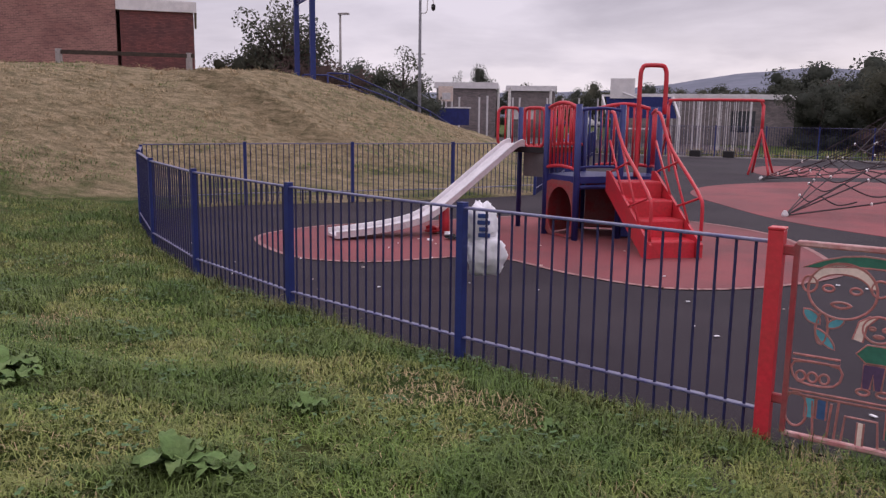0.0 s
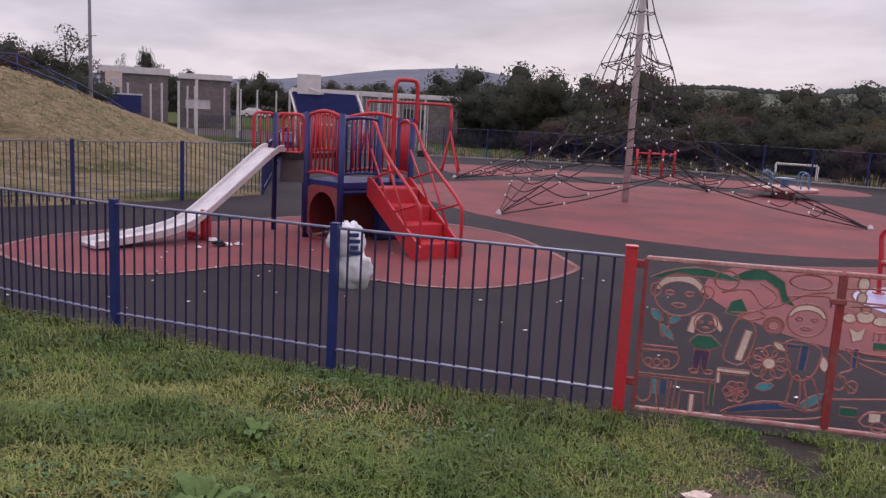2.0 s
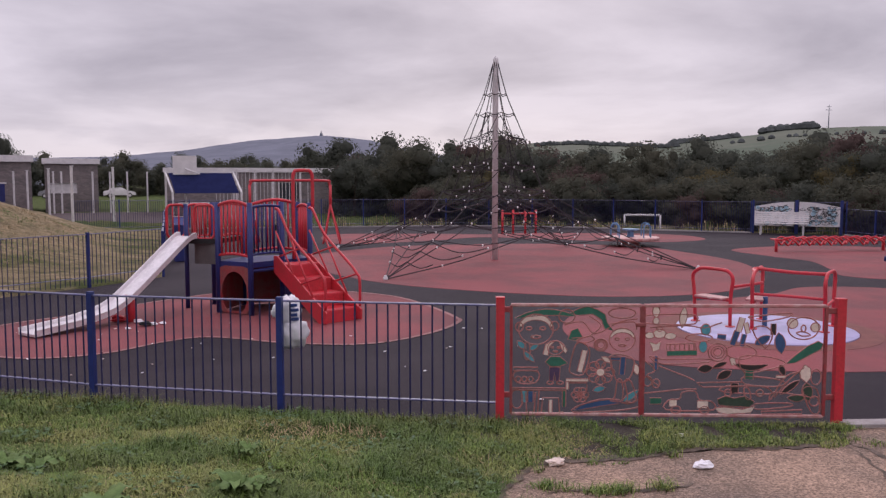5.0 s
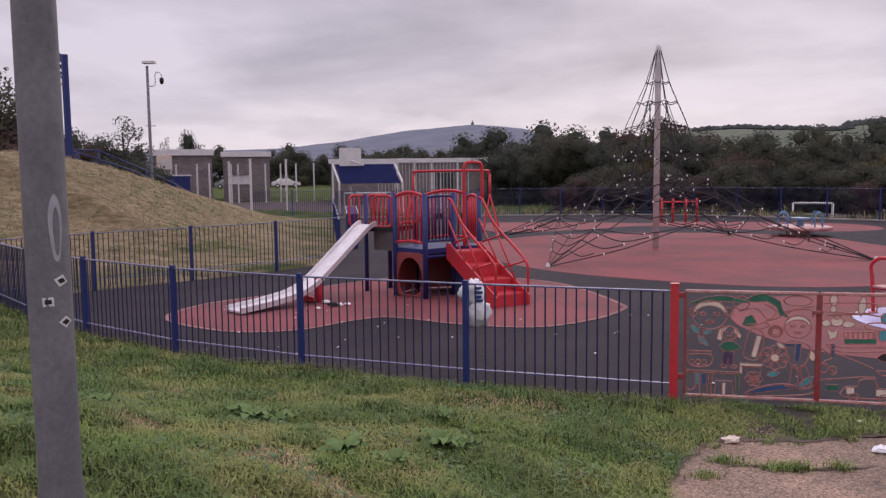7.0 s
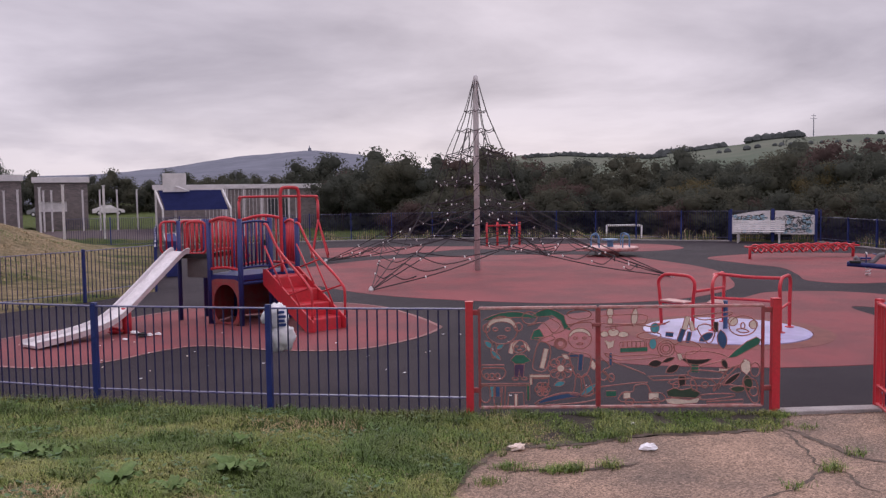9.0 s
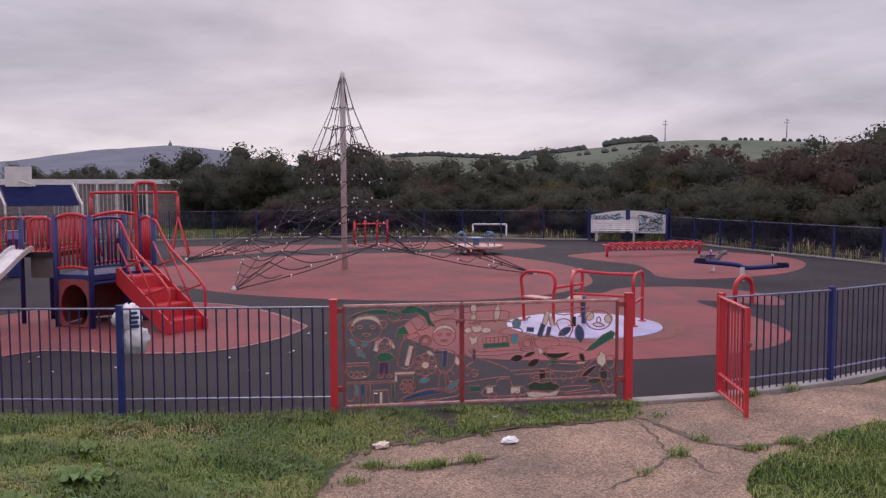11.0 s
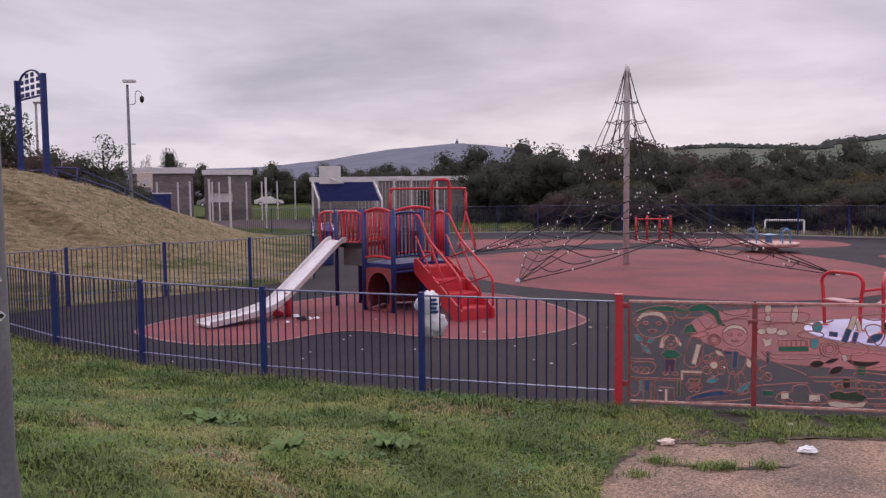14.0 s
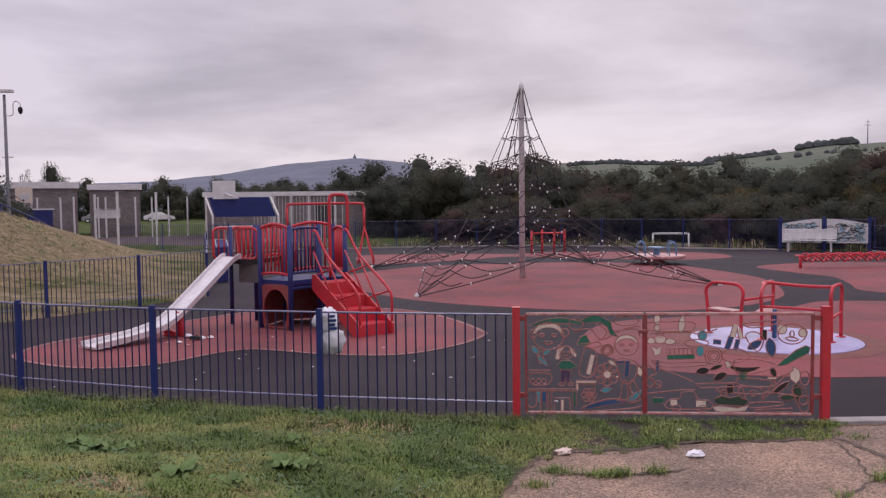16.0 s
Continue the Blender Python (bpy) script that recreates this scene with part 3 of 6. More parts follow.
part("deck_beam", Shape().tube([(*P[2], 0.72), (*P[3], 0.72)], 0.03, 8), NAVY, unit)
part("deck_panel", Shape().prism([P[1], (-2.12, 12.04), (-2.50, 12.27), (-2.53, 12.23)], 0.80, 1.14), material("grey steel panel", (0.13, 0.12, 0.12), 0.6, vary=0.2, scale=5), unit, "grey steel panel")


def barrier(a, b, z0, z1, mat, arch=0.10, bars=7, r=0.017):
    """Bars between two rails, the upper one bowed."""
    av, bv = Vector((*a, 0)), Vector((*b, 0))
    top = [av.lerp(bv, t) + Vector((0, 0, z1 + arch * math.sin(math.pi * t))) for t in [i / 12 for i in range(13)]]
    low = [av.lerp(bv, t) + Vector((0, 0, z0 + 0.5 * arch * math.sin(math.pi * t))) for t in [i / 12 for i in range(13)]]
    guard = part("guard", Shape().tube(top, r * 1.3, 8), mat, unit, smooth=True)
    part("rail", Shape().tube(low, r * 1.2, 8), mat, guard, smooth=True)
    for i in range(1, bars + 1):
        t = i / (bars + 1)
        p = av.lerp(bv, t)
        part("bar", Shape().tube([(p.x, p.y, z0 + 0.5 * arch * math.sin(math.pi * t)), (p.x, p.y, z1 + arch * math.sin(math.pi * t))], r * 0.8, 6), mat, guard, smooth=True)


barrier(P[1], P[2], 0.95, 1.76, RED, 0.08, 7, 0.021)
barrier(P[2], P[3], 0.98, 1.74, NAVY, 0.03, 7, 0.017)
barrier((-1.60, 12.72), (-0.78, 12.86), 0.95, 1.76, RED, 0.08, 8, 0.021)
barrier(P[4], P[5], 0.95, 1.70, RED, 0.06, 6, 0.02)
barrier(P[6], P[1], 1.25, 1.74, RED, 0.05, 5, 0.02)


def loop_guard(a, b, z0, z1, bars=4):
    """A closed round-cornered loop of tube with upright bars."""
    av, bv = Vector((*a, 0)), Vector((*b, 0))
    d = (bv - av).normalized()
    c = 0.09
    L = (bv - av).length
    raw = []
    for u, z, s in ((c, z0, 270), (L - c, z0, 360), (L - c, z1, 450), (c, z1, 540)):
        zc = z0 + c if z == z0 else z1 - c
        for k in range(5):
            ang = radians(s - (90 if s in (270, 360) else 90) + 90 * k / 4)
            raw.append(av + d * (u + c * math.cos(ang)) + Vector((0, 0, zc + c * math.sin(ang))))
    g = part("guard", Shape().tube(raw, 0.022, 8, True), RED, unit, smooth=True)
    for i in range(1, bars + 1):
        p = av.lerp(bv, i / (bars + 1))
        part("bar", Shape().tube([(p.x, p.y, z0), (p.x, p.y, z1)], 0.013, 6), RED, g, smooth=True)


loop_guard((-2.20, 12.02), (-2.52, 12.19), 1.22, 1.77, 3)
loop_guard((-2.97, 12.40), (-2.70, 12.64), 1.22, 1.77, 2)
loop_guard((-2.66, 12.66), (-2.29, 12.94), 1.22, 1.77, 4)
# lower panels with a crawl hole
for a, b, mat in ((P[1], P[2], RED_OLD),):
    av, bv = Vector((*a, 0)), Vector((*b, 0))
    sh, d = Shape(), (bv - av)
    n = Vector((-d.y, d.x, 0)).normalized() * 0.012
    hole = [(0.5 + 0.40 * math.cos(2 * math.pi * i / 24), max(0.05, 0.34 + 0.36 * math.sin(2 * math.pi * i / 24))) for i in range(24)]
    rim = []
    for u, w in hole:
        k = 1 / max(abs(u - 0.5) / 0.46, abs(w - 0.34) / (0.45 if w > 0.34 else 0.32))
        rim.append((0.5 + (u - 0.5) * k, 0.34 + (w - 0.34) * k))
    pts = []
    for ring in (hole, rim):
        for s in (1, -1):
            pts += [av + d * u + Vector((0, 0, w)) + n * s for u, w in ring]
    for i in range(24):
        j = (i + 1) % 24
        sh.f += [(i, j, 48 + j, 48 + i), (24 + j, 24 + i, 72 + i, 72 + j), (i, 24 + i, 24 + j, j), (48 + j, 72 + j, 72 + i, 48 + i)]
    sh.v = [tuple(p) for p in pts]
    part("lower_panel", sh, mat, unit, "faded panel with a large arched opening")

for a, b, mat in ((P[6], P[1], RED_OLD), (P[5], P[6], RED_OLD), (P[4], P[5], NAVY), (P[3], P[4], NAVY)):
    part("lower_panel", Shape().box(((a[0] + b[0]) / 2, (a[1] + b[1]) / 2, 0.40), (math.dist(a, b) * 0.9, 0.024, 0.74), math.atan2(b[1] - a[1], b[0] - a[0])), mat, unit, "solid faded lower panel")

# slide
slide_mid = smooth_path([Vector((-2.68, 12.14, 0)).lerp(Vector((-4.69, 10.38, 0)), f) + Vector((0, 0, z)) for f, z in ((-0.03, 1.26), (0.02, 1.23), (0.18, 0.90), (0.34, 0.565), (0.46, 0.335), (0.57, 0.205), (0.75, 0.12), (1.0, 0.06))], 5)
side = Vector((0.66, -0.75, 0)).normalized()
bed, rails = Shape(), [Shape(), Shape()]
prof = [(-0.205, 0.05), (-0.2, 0.0), (0.2, 0.0), (0.205, 0.05), (0.22, 0.05), (0.22, -0.035), (-0.22, -0.035), (-0.22, 0.05)]
m = len(prof)
for i, p in enumerate(slide_mid):
    for u, w in prof:
        q = p + side * u
        bed.v.append((q.x, q.y, q.z + w))
    if i:
        for k in range(m):
            a, b = (i - 1) * m, i * m
            bed.f.append((a + k, a + (k + 1) % m, b + (k + 1) % m, b + k))
bed.f += [tuple(range(m)), tuple((len(slide_mid) - 1) * m + k for k in range(m))[::-1]]
slide = part("slide", bed, STEEL, unit, "bare steel slide chute")
# the near steel rim is coloured white for the highlight along it
for s in (-1, 1):
    part("rim", Shape().tube([p + side * 0.215 * s + Vector((0, 0, 0.05)) for p in slide_mid], 0.012, 6), WHITE if s > 0 else STEEL, slide, smooth=True)
part("slide_support", Shape().tube([(-3.46, 11.42, -0.05), (-3.46, 11.42, 0.42)], 0.075, 14), RED, unit, "thick red slide support post", smooth=True)

# steps
stair = part("steps", Shape().box((0, 0, 0), (0.02, 0.02, 0.02), m=Matrix.Translation((-0.75, 11.9, 0.5))), RED, unit, "red moulded steps with open guard rails")
SX, SY = Vector((0.883, 0.469, 0)), Vector((-0.469, 0.883, 0))
S0 = Vector((-0.60, 10.43, 0))
RUN, WIDE, N = 1.35, 0.64, 4
for i in range(N):
    z = DECK * (i + 1) / (N + 0.15)
    y0 = RUN * i / N
    a = S0 + SX * 0.03 + SY * (y0 + 0.02)
    c = a + SX * (WIDE - 0.06) / 2 + SY * (RUN / N + 0.04) / 2
    ang = math.atan2(SX.y, SX.x)
    part("tread", Shape().box((c.x, c.y, z - 0.012), (WIDE - 0.06, RUN / N + 0.04, 0.025), ang), RED, stair)
    c = a + SX * (WIDE - 0.06) / 2
    part("riser", Shape().box((c.x, c.y, z - 0.11), (WIDE - 0.06, 0.02, 0.20), ang), RED, stair)
for u in (0, WIDE):
    q = [S0 + SX * u + SY * v + Vector((0, 0, z)) for v, z in ((-0.10, 0.02), (0.10, 0.0), (RUN + 0.05, 0.68), (RUN + 0.05, 0.95), (RUN - 0.05, 0.95), (-0.10, 0.18))]
    o = SX * 0.016
    sh = Shape().add([p - o for p in q] + [p + o for p in q], [tuple(range(5, -1, -1)), tuple(range(6, 12))] + [(i, (i + 1) % 6, 6 + (i + 1) % 6, 6 + i) for i in range(6)])
    part("stringer", sh, RED, stair)
    def at(v, z):
        return S0 + SX * u + SY * v + Vector((0, 0, z))
    rail = smooth_path([at(RUN, 1.72), at(RUN - 0.12, 1.68), at(0.9, 1.30), at(0.25, 0.90), at(0.02, 0.74), at(-0.06, 0.62), at(-0.06, 0.22)], 4)
    g = part("handrail", Shape().tube(rail, 0.022, 8), RED, stair, smooth=True)
    for p, q in (((RUN, 1.35), (0.72, 0.55)), ((RUN - 0.1, 0.95), (0.62, 1.12)), ((0.95, 1.33), (0.22, 0.30)), ((0.75, 0.52), (0.02, 0.72))):
        part("brace", Shape().tube([at(*p), at(*q)], 0.015, 6), RED, g, smooth=True)
# arch over the head of the steps
A, B = Vector((*P[3], 0)) + Vector((0.20, 0.06, 0)), Vector((*P[4], 0)) + Vector((0.05, -0.04, 0))
arch = smooth_path([A + Vector((0, 0, DECK)), A + Vector((0, 0, 1.6)), A + Vector((0, 0, 2.18)), A.lerp(B, 0.06) + Vector((0, 0, 2.30)), A.lerp(B, 0.2) + Vector((0, 0, 2.34)), A.lerp(B, 0.8) + Vector((0, 0, 2.34)), A.lerp(B, 0.94) + Vector((0, 0, 2.30)), B + Vector((0, 0, 2.18)), B + Vector((0, 0, 1.7))], 4)
part("arch", Shape().tube(arch, 0.03, 10), RED, unit, "red tubular arch", smooth=True)

# ---- rope pyramid ----
net = thing("rope_pyramid", "galvanised mast with a dark rope climbing net and bright clamps", "climbing net", pose(5.07, 19.7, 0))
part("mast", Shape().lathe([(0.082, -0.1), (0.08, 5.36), (0.07, 5.48), (0.03, 5.56)], n=16), GALV, net, "galvanised steel mast", smooth=True)
CORNERS = [(1.29, 15.73), (9.07, 15.88), (8.9, 23.75), (1.3, 24.6)]
RADIAL = [(0.06, 5.42), (0.32, 4.55), (0.55, 4.02), (0.88, 3.3), (1.15, 2.55), (1.45, 1.9), (1.75, 1.5)]
spokes = []
for k in range(8):
    x, y = CORNERS[k // 2]
    if k % 2:
        x2, y2 = CORNERS[(k // 2 + 1) % 4]
        x, y = (x + x2) / 2, (y + y2) / 2
    x, y = x - 5.07, y - 19.7
    R = math.hypot(x, y)
    ux, uy = x / R, y / R
    pts = [(ux * r, uy * r, z) for r, z in RADIAL]
    tail = [(2.5, 1.12), (3.4, 0.75), (4.4, 0.38), (R, 0.02)] if k % 2 == 0 else [(2.2, 1.15), (2.7, 0.85)]
    pts += [(ux * r, uy * r, z) for r, z in tail]
    spokes.append(pts)
clamp_at = []
for k, pts in enumerate(spokes):
    part("rope", Shape().tube(smooth_path(pts, 3), 0.010 if k % 2 else 0.014, 5), ROPE, net)
    clamp_at += pts[1:]
for lvl in range(1, 9):
    ring = []
    for k in range(8):
        a, b = spokes[k], spokes[(k + 1) % 8]
        if lvl < len(a) and lvl < len(b):
            p, q = Vector(a[lvl]), Vector(b[lvl])
            mid = (p + q) / 2 - Vector((0, 0, 0.03 + 0.02 * lvl))
            ring.append(smooth_path([p, mid, q], 3))
    for seg in ring:
        part("rope", Shape().tube(seg, 0.012, 4), ROPE, net)
        if lvl > 2:
            clamp_at.append(seg[len(seg) // 2])
# edge ropes, side lines to the corner anchors and foot loops
for k in range(4):
    tip = Vector(spokes[2 * k][-1])
    for nb in ((2 * k + 1) % 8, (2 * k - 1) % 8):
        mid = spokes[nb]
        for lvl in (5, 8):
            e = Vector(mid[min(lvl, len(mid) - 1)])
            c = tip.lerp(e, 0.5) - Vector((0, 0, 0.10))
            line = smooth_path([tip, c, e], 4)
            part("rope", Shape().tube(line, 0.013, 4), ROPE, net)
            clamp_at += [line[3], line[5]]
        for f in (0.30, 0.5, 0.68):
            a = Vector(spokes[2 * k][-1]).lerp(Vector(spokes[2 * k][-3]), f * 1.4)
            b = tip.lerp(Vector(mid[-1]), f)
            s = (a + b) / 2 - Vector((0, 0, 0.20 * f + 0.05))
            part("rope", Shape().tube(smooth_path([a, s, b], 5), 0.012, 4), ROPE, net)
            clamp_at += [b]
    part("anchor", Shape().lathe([(0.05, -0.02), (0.06, 0.02), (0.04, 0.06), (0.02, 0.09)], c=tip, n=10), GALV, net)
# inner net
rng = random.Random(5)
for lvl in (3, 4, 5, 6):
    for k in range(8):
        p = Vector(spokes[k][lvl])
        q = Vector((p.x * 0.12, p.y * 0.12, p.z + 0.25))
        part("rope", Shape().tube([p, p.lerp(q, 0.5) - Vector((0, 0, 0.05)), q], 0.012, 4), ROPE, net)
        d = Vector(spokes[(k + 1) % 8][lvl - 1]) * 0.5
        part("rope", Shape().tube([p * 0.62 + Vector((0, 0, 0.38 * p.z)), Vector((d.x, d.y, spokes[0][lvl - 1][2]))], 0.011, 4), ROPE, net)
        clamp_at += [p.lerp(q, 0.45), Vector((d.x, d.y, spokes[0][lvl - 1][2]))]
CLAMP_MESH = Shape().lathe([(0.01, -0.028), (0.021, -0.015), (0.021, 0.015), (0.01, 0.028)], n=8).mesh("clamp", CLAMP, True)
for p in [c for i, c in enumerate(clamp_at) if i % 5 < 3]:
    part("clamp", CLAMP_MESH, CLAMP, net, m=Matrix.Translation(p))

# ---- gates ----
GREEN_P = material("green enamel plate", (0.035, 0.165, 0.11), 0.45, vary=0.2, scale=6)
TEAL_P = material("teal enamel plate", (0.09, 0.33, 0.39), 0.45, vary=0.2, scale=6)
BLUE_P = material("blue enamel plate", (0.045, 0.10, 0.22), 0.45, vary=0.2, scale=6)
CREAM_P = material("cream enamel plate", (0.78, 0.64, 0.55), 0.5, vary=0.15, scale=6)
DARK_P = material("dark enamel plate", (0.03, 0.025, 0.025), 0.5, vary=0.2, scale=6)
GREEN_D = material("dull dark green enamel plate", (0.045, 0.075, 0.05), 0.5, vary=0.2, scale=6)
VIOLET_P = material("dull violet enamel plate", (0.10, 0.06, 0.13), 0.5, vary=0.2, scale=6)
GATE_LINE = material("faded pink-red cut steel", (0.42, 0.155, 0.14), 0.55, vary=0.3, scale=9, second=(0.26, 0.13, 0.11), mix=0.7)
GATE_RAIL = material("worn pink gate rail", (0.50, 0.30, 0.28), 0.5, vary=0.25, scale=9, second=(0.40, 0.12, 0.12), mix=0.7)

for i, (x, y) in enumerate(((0.43, 5.0), (3.29, 4.18))):
    gp = thing("gate_post", "square bright red steel gate post", "gate post", pose(x, y, 0, 0, 0, -16), "red gate posts")
    part("post", Shape().box((0, 0, 0.54), (0.074, 0.074, 1.16)), RED, gp)
    part("cap", Shape().box((0, 0, 1.125), (0.08, 0.08, 0.014)), RED, gp)
    for z in (0.25, 1.02):
        part("hinge", Shape().box(((0.07 if i == 0 else -0.07), 0, z), (0.08, 0.03, 0.05)), RED_OLD, gp)

GATE_DIR = math.atan2(4.18 - 5.0, 3.29 - 0.43)
GATE_LEN = math.dist((0.43, 5.0), (3.29, 4.18))


def on_gate(a, b):
    """From the drawing's grid (540 wide, 200 high, down from the top rail) to metres along and up the gate."""
    return (a + 4 + 6 * math.sin(math.pi * a / 540)) / 563 * GATE_LEN, 0.075 + 0.985 * (200 - b) / 200


def oval(a, b, ra, rb, n=16, a0=0.0, a1=360.0):
    return [(a + ra * math.cos(radians(a0 + (a1 - a0) * i / n)), b + rb * math.sin(radians(a0 + (a1 - a0) * i / n))) for i in range(n if a1 - a0 >= 360 else n + 1)]


def crescent(a, b, ra, rb, thin=0.6):
    return oval(a, b, ra, rb, 10, 185, 355) + oval(a, b, ra * 0.8, rb * thin, 10, 190, 350)[::-1]


def slab(a, b, wide, tall, turn=0.0):
    c, q = math.cos(radians(turn)), math.sin(radians(turn))
    return [(a + x * c - y * q, b + x * q + y * c) for x, y in ((-wide / 2, -tall / 2), (wide / 2, -tall / 2), (wide / 2, tall / 2), (-wide / 2, tall / 2))]


def leaf_form(a0, b0, a1, b1, fat, bend=0.0):
    """A pointed leaf from one tip to the other."""
    up, down = [], []
    L = math.hypot(a1 - a0, b1 - b0)
    na, nb = -(b1 - b0) / L, (a1 - a0) / L
    for i in range(7):
        t = i / 6
        w, k = fat * math.sin(math.pi * t) ** 0.7, bend * math.sin(math.pi * t)
        up.append((a0 + (a1 - a0) * t + na * (k + w), b0 + (b1 - b0) * t + nb * (k + w)))
        down.append((a0 + (a1 - a0) * t + na * (k - w), b0 + (b1 - b0) * t + nb * (k - w)))
    return up + down[-2:0:-1]


def petals(a, b, ring, r, n):
    return [oval(a + ring * math.cos(6.283 * k / n), b + ring * math.sin(6.283 * k / n), r, r, 10) for k in range(n)]


gate = None


def plate(mat, pts):
    """A filled enamel plate with its raised steel outline."""
    q = [on_gate(*p) for p in pts]
    n = len(q)
    sh = Shape().add([(u, -0.004, z) for u, z in q] + [(u, 0.004, z) for u, z in q], [tuple(range(n)), tuple(range(2 * n - 1, n - 1, -1))] + [(i, n + i, n + (i + 1) % n, (i + 1) % n) for i in range(n)])
    p = part("plate", sh, mat, gate)
    part("outline", Shape().tube([(u, 0, z) for u, z in q], 0.006, 5, True), GATE_LINE, p)


def wire(pts, closed=True, steps=3):
    """A bent steel line of the drawing."""
    part("cut_line", Shape().tube(smooth_path([(on_gate(*p)[0], 0, on_gate(*p)[1]) for p in pts], steps, closed), 0.0066, 5, closed), GATE_LINE, gate)


def portrait(a, b, r, hair=True):
    """A round drawn head: outline, eyes, mouth and a pale fringe."""
    wire(oval(a, b, r, r))
    for k in (-1, 1):
        wire(oval(a + k * r * 0.4, b - r * 0.05, r * 0.16, r * 0.11, 8), steps=2)
    wire([(a - r * 0.3, b + r * 0.5), (a, b + r * 0.4), (a + r * 0.3, b + r * 0.5), (a, b + r * 0.62)])
    if hair:
        plate(CREAM_P, crescent(a, b - r * 0.1, r * 1.0, r * 0.85))


def gate_leaf(a0, a1, label):
    g = thing("gate", label, "gate", pose(0.43, 5.0, 0, 0, 0, math.degrees(GATE_DIR)), "decorated gates")
    (u0, z1), (u1, z0) = on_gate(a0, 0), on_gate(a1, 200)
    for z, t in ((z1, 0.03), (z0, 0.028)):
        part("frame_rail", Shape().box(((u0 + u1) / 2, 0, z), (u1 - u0, 0.03, t)), GATE_RAIL, g, "worn pink-red rail")
    for u in (u0, u1):
        part("frame_stile", Shape().box((u, 0, (z0 + z1) / 2), (0.024, 0.03, z1 - z0)), RED_OLD, g)
    return g


# leaf with the children, flowers and table
gate = gate_leaf(14, 226, "red steel gate with cut-out children and flowers in enamel")
plate(GREEN_P, leaf_form(20, 24, 120, 20, 5.5, -9))
plate(GREEN_P, [(108, 15), (124, 6), (138, 2), (154, 8), (166, 16), (170, 32), (180, 46), (166, 42), (160, 26), (146, 16), (126, 18)])
plate(GREEN_P, [(112, 46), (122, 42), (130, 58), (118, 64), (106, 62)])
portrait(54, 44, 28)
wire(oval(27, 40, 6, 8)), wire(oval(84, 38, 7, 8))
portrait(195, 62, 21)
portrait(86, 78, 13, False)
plate(CREAM_P, [(66, 90), (70, 72), (78, 66), (84, 66), (76, 76), (74, 92)])
plate(CREAM_P, [(92, 66), (98, 70), (105, 82), (103, 88), (96, 80)])
plate(GREEN_P, [(70, 104), (78, 94), (94, 94), (106, 106), (96, 110), (94, 112), (78, 112)])
plate(VIOLET_P, [(77, 114), (94, 114), (92, 138), (87, 138), (85, 122), (83, 138), (77, 138)])
wire(oval(78, 142, 5, 3)), wire(oval(94, 142, 5, 3))
plate(TEAL_P, leaf_form(24, 66, 38, 80, 5)), plate(TEAL_P, leaf_form(44, 82, 58, 72, 4)), plate(TEAL_P, leaf_form(34, 84, 52, 104, 4))
wire(oval(40, 84, 5, 16))
wire([(18, 114), (58, 114), (58, 120), (18, 120)], steps=1), wire([(20, 122), (24, 142), (54, 142), (58, 122)])
for a in (26, 36, 46):
    wire(oval(a, 136, 4, 5, 8))
wire([(120, 70), (136, 72), (142, 90), (132, 126), (112, 124), (110, 110)]), plate(CREAM_P, slab(130, 102, 8, 40, 12))
wire(oval(160, 72, 11, 11)), wire(oval(160, 72, 6, 6, 10)), wire(petals(160, 72, 0, 9, 1)[0])
wire([(120, 66), (140, 56), (150, 62), (135, 68)]), wire([(100, 36), (130, 30), (150, 52), (190, 30), (220, 24)], False), wire([(140, 20), (160, 36), (140, 56), (112, 60)], False)
wire(oval(194, 14, 22, 9)), wire(oval(104, 20, 13, 12)), wire([(172, 34), (214, 30), (218, 44)], False)
plate(CREAM_P, oval(160, 122, 7, 7, 12))
for q in petals(160, 122, 15, 8, 8):
    wire(q)
plate(CREAM_P, leaf_form(162, 94, 178, 104, 4)), plate(CREAM_P, leaf_form(217, 106, 221, 126, 5))
plate(BLUE_P, slab(196, 110, 8, 32, 4)), plate(BLUE_P, slab(182, 97, 18, 5)), wire([(176, 92), (204, 92), (216, 104), (206, 136), (186, 136)])
wire([(188, 136), (184, 168), (176, 174), (196, 174), (196, 140)]), wire([(200, 138), (206, 168), (202, 176), (220, 174), (210, 138)])
plate(CREAM_P, slab(122, 137, 36, 5)), plate(CREAM_P, slab(106, 146, 4, 16)), wire([(110, 142), (138, 142), (138, 156)], False, 1)
for q in petals(127, 164, 8, 6, 6):
    wire(q)
plate(TEAL_P, leaf_form(148, 156, 168, 150, 5))
wire([(14, 152), (104, 152), (104, 156), (14, 156)], steps=1)
plate(TEAL_P, slab(36, 168, 8, 20)), plate(BLUE_P, slab(46, 168, 8, 20)), plate(GREEN_P, slab(101, 170, 5, 32)), plate(CREAM_P, slab(79, 186, 5, 24))
wire(oval(24, 172, 10, 18)), wire([(60, 156), (58, 196), (64, 196), (66, 170), (92, 170), (94, 196), (100, 196)], False, 1), wire([(38, 160), (40, 196), (52, 196), (54, 160)], False, 1)
plate(BLUE_P, leaf_form(118, 192, 204, 176, 6, -6)), plate(TEAL_P, leaf_form(196, 178, 224, 154, 5)), wire([(116, 196), (130, 182), (176, 172), (206, 180), (222, 172), (226, 184), (190, 192)])
part("latch", Shape().box((on_gate(224, 0)[0], -0.03, on_gate(0, 34)[1]), (0.09, 0.03, 0.035)), RED_OLD, gate)

